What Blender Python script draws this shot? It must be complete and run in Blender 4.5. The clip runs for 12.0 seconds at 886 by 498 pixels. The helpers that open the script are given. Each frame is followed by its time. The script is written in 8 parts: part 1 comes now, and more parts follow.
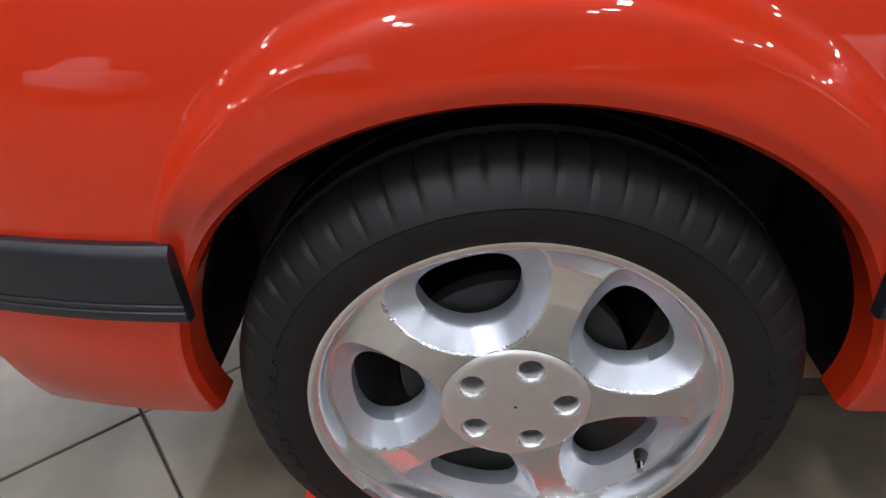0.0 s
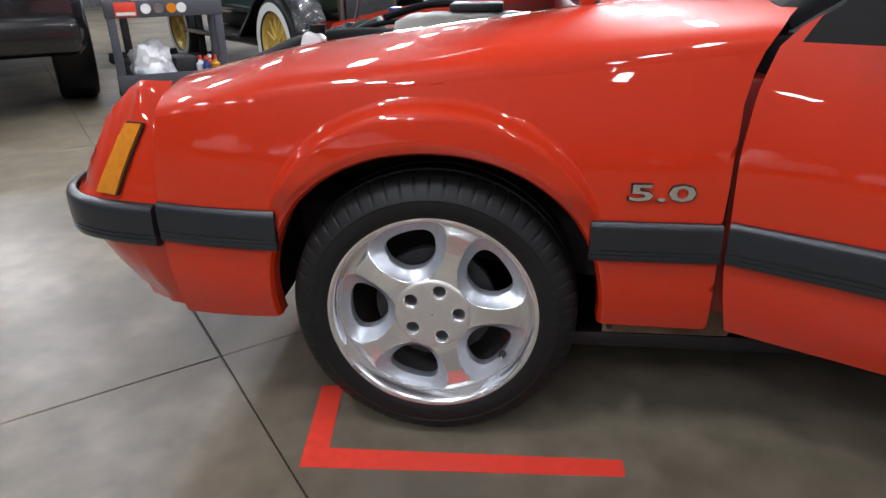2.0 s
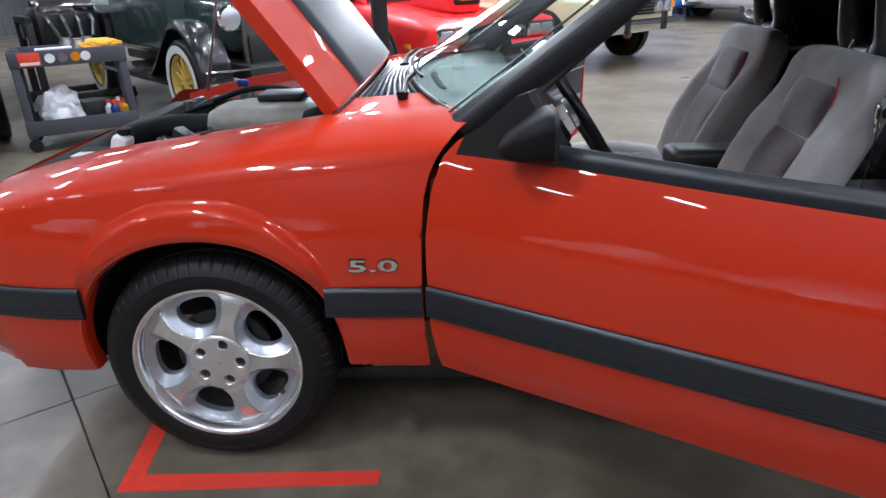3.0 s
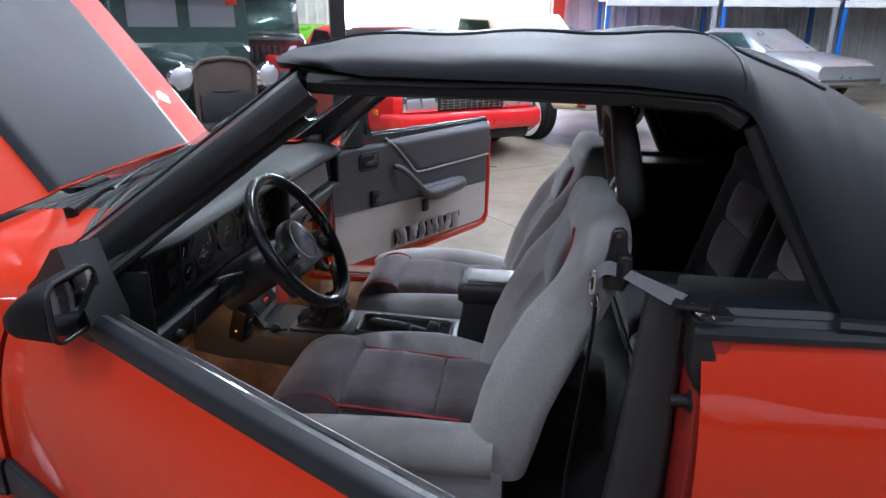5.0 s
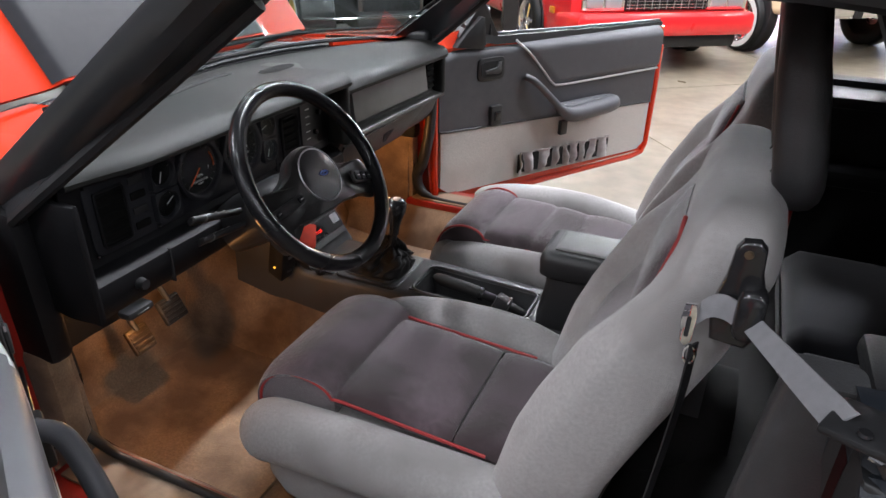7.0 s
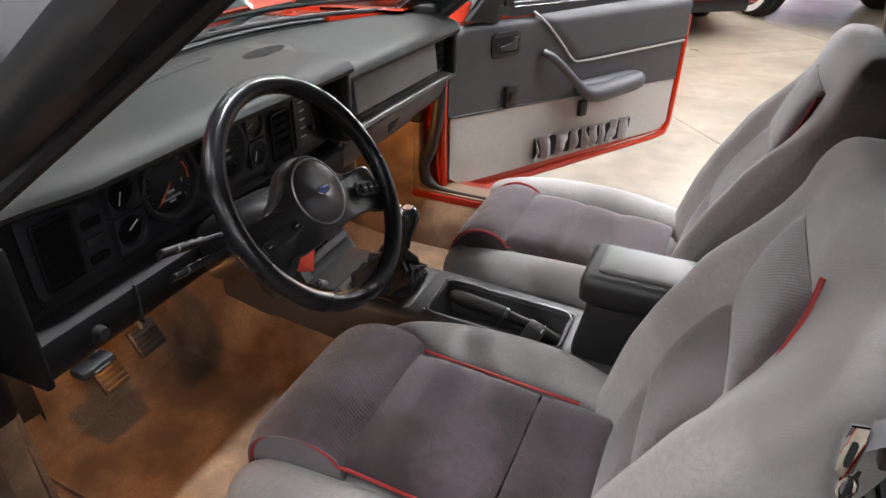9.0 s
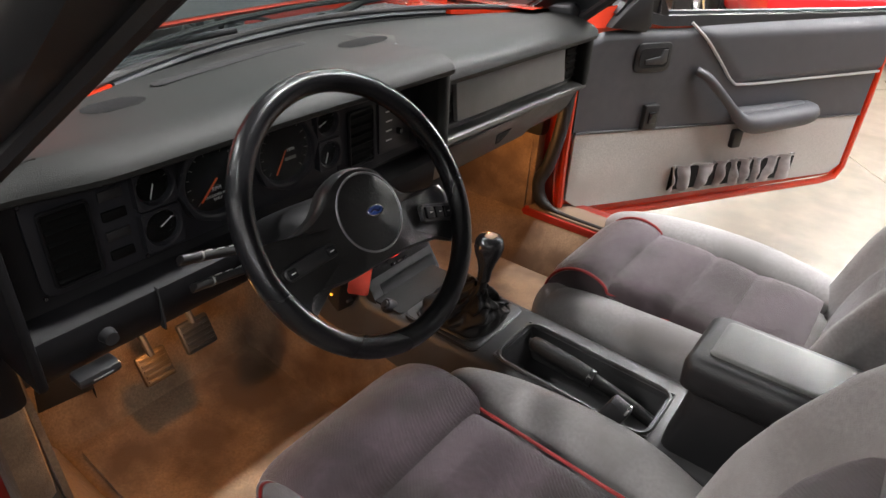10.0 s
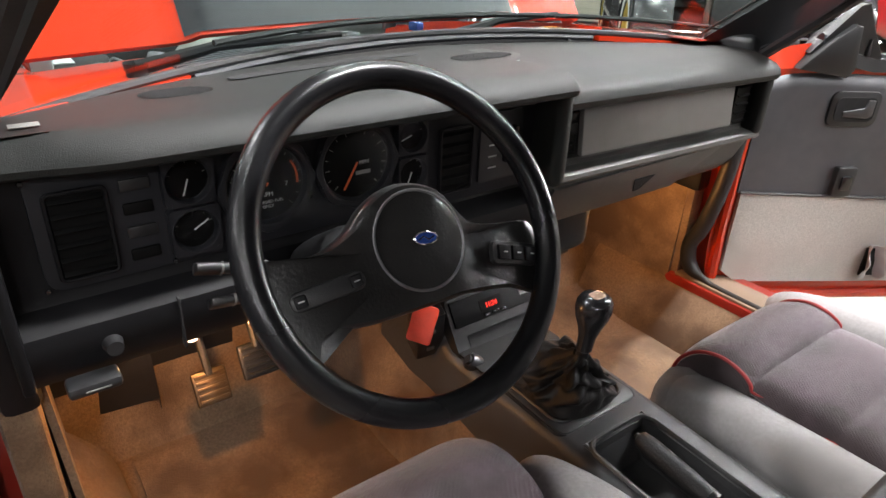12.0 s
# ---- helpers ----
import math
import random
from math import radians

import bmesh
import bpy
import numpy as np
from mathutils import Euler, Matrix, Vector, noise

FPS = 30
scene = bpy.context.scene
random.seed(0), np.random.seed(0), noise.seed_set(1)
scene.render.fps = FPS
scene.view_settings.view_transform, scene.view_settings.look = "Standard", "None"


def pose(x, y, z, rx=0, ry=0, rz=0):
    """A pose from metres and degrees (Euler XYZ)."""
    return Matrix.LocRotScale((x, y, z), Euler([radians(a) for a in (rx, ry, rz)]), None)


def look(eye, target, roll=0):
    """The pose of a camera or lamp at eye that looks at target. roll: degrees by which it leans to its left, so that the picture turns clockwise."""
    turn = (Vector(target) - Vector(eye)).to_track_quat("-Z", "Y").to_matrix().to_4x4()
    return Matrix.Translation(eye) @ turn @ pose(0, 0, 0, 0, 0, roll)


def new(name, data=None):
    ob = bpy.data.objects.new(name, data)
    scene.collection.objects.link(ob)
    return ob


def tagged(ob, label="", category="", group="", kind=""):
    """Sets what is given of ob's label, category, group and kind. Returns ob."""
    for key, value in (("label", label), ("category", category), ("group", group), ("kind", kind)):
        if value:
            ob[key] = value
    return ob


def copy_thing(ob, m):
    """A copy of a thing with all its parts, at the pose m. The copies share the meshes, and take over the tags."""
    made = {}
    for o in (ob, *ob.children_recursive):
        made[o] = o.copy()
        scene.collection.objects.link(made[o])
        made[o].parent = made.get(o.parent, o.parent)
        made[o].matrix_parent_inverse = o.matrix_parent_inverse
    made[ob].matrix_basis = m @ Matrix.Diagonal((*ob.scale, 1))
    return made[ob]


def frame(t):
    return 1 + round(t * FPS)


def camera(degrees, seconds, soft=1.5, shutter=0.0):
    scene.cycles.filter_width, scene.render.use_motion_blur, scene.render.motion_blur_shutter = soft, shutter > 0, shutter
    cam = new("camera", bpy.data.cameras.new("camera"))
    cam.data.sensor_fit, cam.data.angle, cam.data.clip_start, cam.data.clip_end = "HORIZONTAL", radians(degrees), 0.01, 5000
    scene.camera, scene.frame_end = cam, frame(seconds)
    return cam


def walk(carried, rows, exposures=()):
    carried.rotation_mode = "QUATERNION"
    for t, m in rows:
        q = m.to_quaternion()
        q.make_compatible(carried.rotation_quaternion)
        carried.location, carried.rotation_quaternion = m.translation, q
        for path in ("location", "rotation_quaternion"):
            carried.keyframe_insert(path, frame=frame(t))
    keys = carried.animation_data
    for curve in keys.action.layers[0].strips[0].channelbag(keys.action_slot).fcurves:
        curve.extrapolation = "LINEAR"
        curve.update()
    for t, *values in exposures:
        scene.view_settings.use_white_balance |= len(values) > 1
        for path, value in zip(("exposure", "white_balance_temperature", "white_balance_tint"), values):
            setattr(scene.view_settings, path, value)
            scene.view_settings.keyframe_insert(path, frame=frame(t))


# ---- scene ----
cam = camera(68.1, 12.0)

PATH = [
    (0, (-0.036, -0.474, 0.88), (-0.151, 1.173, -0.249), -3.1),
    (0.5, (-0.016, -0.655, 0.882), (-0.131, 1.071, -0.122), -0.7),
    (1, (0.042, -0.814, 0.915), (-0.108, 0.963, 0.01), -0.5),
    (1.5, (0.089, -0.99, 0.943), (-0.109, 0.819, 0.115), -0.4),
    (2, (0.163, -1.206, 1.026), (-0.039, 0.612, 0.217), -0.9),
    (2.5, (0.364, -1.357, 1.146), (0.183, 0.465, 0.342), -1.4),
    (3, (0.69, -1.455, 1.289), (0.601, 0.379, 0.496), -1.9),
    (3.5, (0.934, -1.445, 1.38), (1.0, 0.409, 0.633), -3.0),
    (3.7, (1.032, -1.4, 1.407), (1.106, 0.464, 0.687), -2.1),
    (5.3, (1.622, -0.875, 1.386), (1.323, 0.992, 0.734), 1.2),
    (5.5, (1.643, -0.788, 1.359), (1.296, 1.068, 0.7), 1.6),
    (6, (1.666, -0.628, 1.317), (1.163, 1.162, 0.58), 2.1),
    (6.5, (1.681, -0.53, 1.317), (1.089, 1.187, 0.477), 1.7),
    (7, (1.707, -0.443, 1.327), (0.997, 1.182, 0.401), 1.0),
    (7.2, (1.706, -0.416, 1.329), (0.971, 1.175, 0.363), 0.6),
    (9, (1.558, -0.234, 1.312), (0.885, 1.352, 0.296), 1.0),
    (9.5, (1.55, -0.153, 1.292), (0.787, 1.387, 0.269), 2.6),
    (10, (1.548, -0.018, 1.274), (0.533, 1.364, 0.244), 2.8),
    (10.5, (1.541, 0.106, 1.217), (0.339, 1.36, 0.226), 3.0),
    (11, (1.523, 0.151, 1.174), (0.165, 1.263, 0.216), 3.1),
    (11.5, (1.52, 0.176, 1.174), (0.117, 1.26, 0.249), 2.9),
    (12, (1.517, 0.182, 1.172), (0.106, 1.267, 0.261), 2.5),
]
EXPOSURES = [(0, -0.20, 6500, 10), (1.0, -0.24, 6500, 10), (2.5, -0.36, 6300, 10), (3.5, -0.54, 5800, 10), (5.5, -0.42, 5900, 10), (6.5, -0.02, 6300, 10), (7.0, 0.12, 6500, 10), (9.0, 0.26, 6900, 10), (10.5, 0.34, 7100, 10), (12.0, 0.76, 7000, 10)]
walk(cam, [(t, look(eye, target, roll)) for t, eye, target, roll in PATH], EXPOSURES)

# ---- light of the hall: strip lamps under the roof, daylight through the far doors ----
world = bpy.data.worlds.new("world")
scene.world = world
world.use_nodes = True
_bg = world.node_tree.nodes["Background"]
_sky = world.node_tree.nodes.new("ShaderNodeTexSky")
_sky.sky_type = "NISHITA"
_sky.sun_disc = False
_sky.sun_elevation = radians(40)
world.node_tree.links.new(_sky.outputs[0], _bg.inputs[0])
_bg.inputs[1].default_value = 0.1

STRIP_POWER = 50.0
STRIP_COLOUR = (0.96, 0.99, 1.06)
STRIPS = [(x, y) for x in (-8.8, -5.3, -1.9, 1.5, 5.0, 8.6) for y in (-7.9, -5.0, -1.9, 2.7, 5.6, 8.8, 12.6)]
LAMP_Z = 5.3
for _x, _y in STRIPS:
    _l = bpy.data.lights.new("strip_light", "AREA")
    _l.shape, _l.size, _l.size_y, _l.energy, _l.color = "RECTANGLE", 0.20, 1.0, STRIP_POWER * ((3.9 if _x > 0 else 2.6) if _y > 2 else 1.8) * (1.75 if (round(_x * 2) + round(_y)) % 3 == 0 else 0.6), STRIP_COLOUR
    _o = new("strip_light", _l)
    _o.matrix_world = pose(_x, _y, LAMP_Z - 0.03)
# daylight that enters by the open roller door
_l = bpy.data.lights.new("door_daylight", "AREA")
_l.shape, _l.size, _l.size_y, _l.energy, _l.color = "RECTANGLE", 6.0, 3.4, 3900.0, (0.88, 0.94, 1.0)
_o = new("door_daylight", _l)
_o.matrix_world = pose(-0.95, 18.2, 1.85, -90)
# courtesy lamps under the dashboard
for _p, _e in (((0.652, 0.380, 0.578), 1.75), ((0.652, 1.374, 0.585), 1.3)):
    _l = bpy.data.lights.new("courtesy_light", "POINT")
    _l.energy, _l.color, _l.shadow_soft_size = _e, (1.0, 0.47, 0.16), 0.008
    _o = new("courtesy_light", _l)
    _o.location = _p


# ---- materials ----
def material(name, colour, rough=0.5, metal=0.0, vary=0.12, scale=18.0, bump=0.15, bump_scale=220.0,
             coat=0.0, coat_rough=0.03, sheen=0.0, spec=0.5, second=None, second_at=(0.45, 0.62), stain=3.0, rough_vary=0.08, per_object=0.0):
    m = bpy.data.materials.new(name)
    m.use_nodes = True
    nt = m.node_tree
    b = nt.nodes["Principled BSDF"]
    tex = nt.nodes.new("ShaderNodeTexCoord")
    n1 = nt.nodes.new("ShaderNodeTexNoise")
    n1.inputs["Scale"].default_value, n1.inputs["Detail"].default_value = scale, 6
    n2 = nt.nodes.new("ShaderNodeTexNoise")
    n2.inputs["Scale"].default_value, n2.inputs["Detail"].default_value = stain, 4
    for n in (n1, n2):
        nt.links.new(tex.outputs["Object"], n.inputs["Vector"])
    ramp = nt.nodes.new("ShaderNodeValToRGB")
    lo = [c * (1 - vary) for c in colour]
    hi = [min(1, c * (1 + vary)) for c in colour]
    ramp.color_ramp.elements[0].color, ramp.color_ramp.elements[1].color = (*lo, 1), (*hi, 1)
    ramp.color_ramp.elements[0].position, ramp.color_ramp.elements[1].position = 0.3, 0.7
    nt.links.new(n1.outputs["Fac"], ramp.inputs["Fac"])
    mix = nt.nodes.new("ShaderNodeMix")
    mix.data_type = "RGBA"
    r2 = nt.nodes.new("ShaderNodeMapRange")
    r2.inputs["From Min"].default_value, r2.inputs["From Max"].default_value = second_at
    nt.links.new(n2.outputs["Fac"], r2.inputs["Value"])
    nt.links.new(r2.outputs["Result"], mix.inputs["Factor"])
    nt.links.new(ramp.outputs["Color"], mix.inputs["A"])
    mix.inputs["B"].default_value = (*(second or [c * (1 - vary * 0.8) for c in colour]), 1)
    if second is None:
        nt.links.new(ramp.outputs["Color"], mix.inputs["A"])
    col = mix.outputs["Result"]
    if per_object:
        info = nt.nodes.new("ShaderNodeObjectInfo")
        hsv = nt.nodes.new("ShaderNodeHueSaturation")
        mr = nt.nodes.new("ShaderNodeMapRange")
        mr.inputs["To Min"].default_value, mr.inputs["To Max"].default_value = 1 - per_object, 1 + per_object
        nt.links.new(info.outputs["Random"], mr.inputs["Value"])
        nt.links.new(mr.outputs["Result"], hsv.inputs["Value"])
        nt.links.new(col, hsv.inputs["Color"])
        col = hsv.outputs["Color"]
    nt.links.new(col, b.inputs["Base Color"])
    rr = nt.nodes.new("ShaderNodeMapRange")
    rr.inputs["To Min"].default_value, rr.inputs["To Max"].default_value = max(0.02, rough - rough_vary), min(1, rough + rough_vary)
    nt.links.new(n2.outputs["Fac"], rr.inputs["Value"])
    nt.links.new(rr.outputs["Result"], b.inputs["Roughness"])
    b.inputs["Metallic"].default_value = metal
    b.inputs["Specular IOR Level"].default_value = spec
    b.inputs["Coat Weight"].default_value, b.inputs["Coat Roughness"].default_value = coat, coat_rough
    if sheen:
        b.inputs["Sheen Weight"].default_value, b.inputs["Sheen Roughness"].default_value = sheen, 0.4
    if bump:
        n3 = nt.nodes.new("ShaderNodeTexNoise")
        n3.inputs["Scale"].default_value, n3.inputs["Detail"].default_value = bump_scale, 3
        nt.links.new(tex.outputs["Object"], n3.inputs["Vector"])
        bp = nt.nodes.new("ShaderNodeBump")
        bp.inputs["Strength"].default_value, bp.inputs["Distance"].default_value = bump, 0.002
        nt.links.new(n3.outputs["Fac"], bp.inputs["Height"])
        nt.links.new(bp.outputs["Normal"], b.inputs["Normal"])
    return m


def ribbed(m, scale, strength, axis="X"):
    """Adds fine cord ribs to a cloth material."""
    nt = m.node_tree
    b = nt.nodes["Principled BSDF"]
    tex = nt.nodes.new("ShaderNodeTexCoord")
    w = nt.nodes.new("ShaderNodeTexWave")
    w.bands_direction = axis
    w.inputs["Scale"].default_value, w.inputs["Distortion"].default_value = scale, 0.4
    nt.links.new(tex.outputs["Object"], w.inputs["Vector"])
    bp = nt.nodes.new("ShaderNodeBump")
    bp.inputs["Strength"].default_value, bp.inputs["Distance"].default_value = strength, 0.003
    nt.links.new(w.outputs["Fac"], bp.inputs["Height"])
    old = b.inputs["Normal"].links
    if old:
        nt.links.new(old[0].from_socket, bp.inputs["Normal"])
    nt.links.new(bp.outputs["Normal"], b.inputs["Normal"])
    return m


def glass(name, tint=(0.9, 0.95, 0.93), rough=0.0, gloss=1.0):
    m = bpy.data.materials.new(name)
    m.use_nodes = True
    nt = m.node_tree
    out = nt.nodes["Material Output"]
    nt.nodes.remove(nt.nodes["Principled BSDF"])
    tr = nt.nodes.new("ShaderNodeBsdfTransparent")
    tr.inputs["Color"].default_value = (*tint, 1)
    gl = nt.nodes.new("ShaderNodeBsdfGlossy")
    gl.inputs["Roughness"].default_value = rough
    lw = nt.nodes.new("ShaderNodeLayerWeight")
    lw.inputs["Blend"].default_value = 0.5
    pw = nt.nodes.new("ShaderNodeMath")
    pw.operation, pw.inputs[1].default_value = "POWER", 4.0
    nt.links.new(lw.outputs["Facing"], pw.inputs[0])
    fr = nt.nodes.new("ShaderNodeMath")
    fr.operation, fr.inputs[1].default_value, fr.inputs[2].default_value = "MULTIPLY_ADD", 0.5 * gloss, 0.045 * gloss
    nt.links.new(pw.outputs[0], fr.inputs[0])
    mx = nt.nodes.new("ShaderNodeMixShader")
    nt.links.new(fr.outputs[0], mx.inputs[0])
    nt.links.new(tr.outputs[0], mx.inputs[1])
    nt.links.new(gl.outputs[0], mx.inputs[2])
    nt.links.new(mx.outputs[0], out.inputs["Surface"])
    return m


def glow(name, colour, strength):
    m = bpy.data.materials.new(name)
    m.use_nodes = True
    b = m.node_tree.nodes["Principled BSDF"]
    b.inputs["Base Color"].default_value = (*colour, 1)
    b.inputs["Emission Color"].default_value = (*colour, 1)
    b.inputs["Emission Strength"].default_value = strength
    return m


RED = material("red_paint", (0.53, 0.028, 0.005), 0.38, 0, 0.04, 60, 0.012, 900, coat=1.0, coat_rough=0.02, spec=0.15, stain=1.5, rough_vary=0.03)
# Darker, less glossy red than on the outer panels.
RED_DULL = material("dull_red_paint", (0.28, 0.016, 0.010), 0.4, 0, 0.1, 20, 0.02, 500, coat=0.4, coat_rough=0.1)
RED_BG = material("bright_red_paint", (0.72, 0.012, 0.016), 0.3, 0, 0.05, 10, 0.0, 500, coat=1.0)
TRIM = material("dark_blue_grey_trim", (0.013, 0.0155, 0.020), 0.34, 0, 0.12, 40, 0.12, 700)
BLACK = material("black_plastic", (0.014, 0.014, 0.015), 0.42, 0, 0.2, 50, 0.12, 600)
BLACK_GLOSS = material("gloss_black", (0.010, 0.010, 0.011), 0.24, 0, 0.15, 30, 0.02, 500, coat=0.2)
HEAD_VINYL = material("black_headrest_vinyl", (0.036, 0.036, 0.038), 0.45, 0, 0.15, 30, 0.25, 500)
# Near-black copy of the tan carpet, with the top's shade put in.
CARPET_SHADED = material("tan_carpet_shaded", (0.010, 0.009, 0.009), 0.95, 0, 0.2, 150, 0.6, 400)
# Matt black, darker and duller than the black plastic.
BAY_BLACK = material("deep_matt_black", (0.006, 0.006, 0.006), 0.7, 0, 0.3, 40, 0.3, 200, spec=0.2)
PILLAR_BLACK = material("satin_black_paint", (0.02, 0.021, 0.023), 0.32, 0, 0.15, 30, 0.03, 500)
HOOD_BLACK = material("satin_black_hood_paint", (0.018, 0.018, 0.022), 0.46, 0.0, 0.08, 40, 0.03, 900, spec=0.2)
TOP_CLOTH = material("black_vinyl_top", (0.007, 0.008, 0.0115), 0.55, 0, 0.15, 30, 0.3, 900, spec=0.3)
LINER = material("black_headliner", (0.008, 0.008, 0.009), 0.9, 0, 0.2, 30, 0.2, 500)
RUBBER = material("tyre_rubber", (0.0045, 0.0045, 0.005), 0.55, 0, 0.2, 40, 0.2, 500, second=(0.008, 0.008, 0.008), spec=0.35)
SEAL = material("rubber_seal", (0.012, 0.012, 0.013), 0.5, 0, 0.2, 30, 0.1, 300)
ALLOY = material("machined_alloy", (0.84, 0.84, 0.84), 0.25, 0.95, 0.04, 60, 0.04, 1200, second=(0.74, 0.74, 0.74))
ALLOY_MATT = material("satin_alloy_cap", (0.72, 0.71, 0.69), 0.38, 0.85, 0.05, 60, 0.05, 1200)
ALLOY_POCKET = material("silver_painted_alloy", (0.52, 0.55, 0.60), 0.36, 0.75, 0.05, 60, 0.05, 1200)
CHROME = material("chrome", (0.86, 0.86, 0.87), 0.07, 1.0, 0.03, 30, 0.0)
MIRROR = material("dim_mirror", (0.30, 0.31, 0.33), 0.05, 1.0, 0.03, 30, 0.0)
SILL_TRIM = material("tan_sill_trim", (0.27, 0.20, 0.145), 0.6, 0, 0.2, 40, 0.2, 300, second=(0.19, 0.135, 0.095))
HUB_BLACK = material("matt_black_hub", (0.006, 0.006, 0.007), 0.5, 0, 0.1, 40, 0.05, 500, spec=0.2)
RIM_BLACK = material("polished_black_rim", (0.007, 0.007, 0.008), 0.27, 0, 0.12, 40, 0.08, 500, spec=0.36)
BRIGHT = material("satin_bright_trim", (0.62, 0.62, 0.62), 0.34, 0.6, 0.05, 30, 0.0)
PEDAL = material("worn_brown_metal", (0.12, 0.085, 0.055), 0.45, 0.7, 0.3, 40, 0.2, 300)
# Passenger side's grey, lightened for daylight falling on it; also the armrest pad.
DASH_PALE = material("dash_pale_grey_plastic", (0.066, 0.065, 0.062), 0.42, 0, 0.08, 30, 0.15, 700)
BEZEL = material("bezel_blue_black_plastic", (0.015, 0.0155, 0.0185), 0.42, 0, 0.12, 30, 0.1, 700, spec=0.25)
BOOT = material("soft_black_leather", (0.011, 0.0105, 0.0105), 0.52, 0, 0.25, 60, 0.4, 260, spec=0.25)
BRONZE = material("bronze_plate", (0.30, 0.19, 0.14), 0.35, 0.7, 0.1, 60, 0.1, 300)
DIAL = material("dial_black", (0.004, 0.004, 0.004), 0.6, 0, 0.1, 30, 0.0, spec=0.1)
FADED_INK = material("faded_white_ink", (0.20, 0.20, 0.19), 0.6, 0, 0.1, 60, 0.0)
STEEL_DARK = material("black_screw_metal", (0.05, 0.05, 0.055), 0.35, 0.8, 0.1, 60, 0.0)
DASH_SLOT = material("dash_slot", (0.022, 0.023, 0.023), 0.5, 0, 0.1, 25, 0.1, 700, spec=0.3)
STEEL = material("dull_steel", (0.35, 0.35, 0.36), 0.4, 1.0, 0.15, 30, 0.1, 300)
DARK_METAL = material("dark_metal", (0.035, 0.035, 0.037), 0.5, 0.6, 0.25, 25, 0.2, 200)
AMBER = material("amber_lens", (0.62, 0.21, 0.012), 0.15, 0, 0.1, 60, 0.1, 250, coat=0.8)
DASH = material("dash_grey_vinyl", (0.0145, 0.0165, 0.0158), 0.52, 0, 0.1, 25, 0.3, 700, second=(0.020, 0.0196, 0.0186), spec=0.26)
DASH_FACE = material("dash_dark_plastic", (0.007, 0.007, 0.008), 0.5, 0, 0.15, 30, 0.15, 700, spec=0.18)
DASH_LID = material("dash_lid_grey", (0.21, 0.205, 0.195), 0.42, 0, 0.06, 30, 0.12, 900)
CONSOLE = material("console_grey_plastic", (0.044, 0.044, 0.045), 0.40, 0, 0.1, 25, 0.2, 700)
DOOR_VINYL = material("door_grey_vinyl", (0.072, 0.073, 0.082), 0.44, 0, 0.08, 30, 0.25, 700)
DOOR_CARPET = material("pale_grey_carpet", (0.52, 0.505, 0.475), 0.95, 0, 0.16, 260, 0.9, 420, sheen=0.2, second=(0.42, 0.405, 0.38))
CARPET = material("tan_carpet", (0.24, 0.158, 0.098), 0.97, 0, 0.22, 200, 0.9, 380, sheen=0.15, second=(0.12, 0.075, 0.046), stain=6)
SEAT_GREY = material("seat_grey_cloth", (0.30, 0.285, 0.283), 0.92, 0, 0.10, 160, 0.7, 700, sheen=0.3, second=(0.225, 0.212, 0.21), stain=5)
SEAT_INSERT = ribbed(material("seat_mauve_grey_cloth", (0.080, 0.055, 0.066), 0.92, 0, 0.16, 110, 0.6, 900, sheen=0.55, second=(0.036, 0.024, 0.026), stain=7), 95, 0.13, "DIAGONAL")
# Rear seat cloth, its colour lowered for the dark under the top.
REAR_CLOTH_SHADED = material("rear_cloth_shaded", (0.014, 0.014, 0.018), 0.9, 0, 0.1, 60, 0.4, 500, sheen=0.2)
SEAT_BLACK = material("seat_back_vinyl", (0.010, 0.010, 0.011), 0.5, 0, 0.15, 30, 0.25, 500)
PIPING = material("red_piping", (0.30, 0.018, 0.018), 0.6, 0, 0.1, 60, 0.2, 500)
BELT = material("grey_webbing", (0.17, 0.17, 0.18), 0.75, 0, 0.1, 100, 0.5, 900)
NET = material("silver_net", (0.48, 0.47, 0.48), 0.45, 0, 0.2, 60, 0.5, 300, sheen=0.3)
LEATHER = material("black_leather", (0.014, 0.0135, 0.0135), 0.30, 0, 0.2, 50, 0.2, 300)
ORANGE = glow("orange_paint", (0.75, 0.12, 0.03), 0.0)
WHITE_INK = glow("white_ink", (0.62, 0.62, 0.6), 0.0)
RED_LED = glow("red_led", (1.0, 0.03, 0.02), 2.2)
BULB = glow("courtesy_bulb", (1.0, 0.66, 0.5), 6.0)
AMBER_DIODE = glow("amber_diode", (1.0, 0.45, 0.05), 1.2)
RED_PLASTIC = material("red_plastic", (0.62, 0.045, 0.018), 0.5, 0, 0.15, 40, 0.2, 300)
BLUE = material("blue_enamel", (0.02, 0.05, 0.20), 0.2, 0, 0.05, 40, 0.0, coat=0.6)
CONCRETE = material("polished_concrete", (0.150, 0.126, 0.092), 0.34, 0, 0.26, 9, 0.12, 60, second=(0.080, 0.065, 0.046), second_at=(0.48, 0.72), stain=1.3, rough_vary=0.16, per_object=0.05)
JOINT = material("joint_filler", (0.075, 0.066, 0.055), 0.9, 0, 0.3, 30, 0.4, 100)
TAPE = material("red_floor_tape", (0.72, 0.05, 0.03), 0.45, 0, 0.1, 40, 0.15, 200)
WALL = material("white_metal_siding", (0.72, 0.73, 0.74), 0.5, 0, 0.06, 3, 0.05, 40, second=(0.62, 0.63, 0.65))
WALL_DARK = material("grey_metal_siding", (0.06, 0.06, 0.064), 0.55, 0, 0.1, 3, 0.05, 40)
CEILING = material("dark_roof_deck", (0.06, 0.06, 0.065), 0.8, 0, 0.2, 2, 0.1, 40)
GLASS = glass("window_glass", (0.68, 0.80, 0.76))
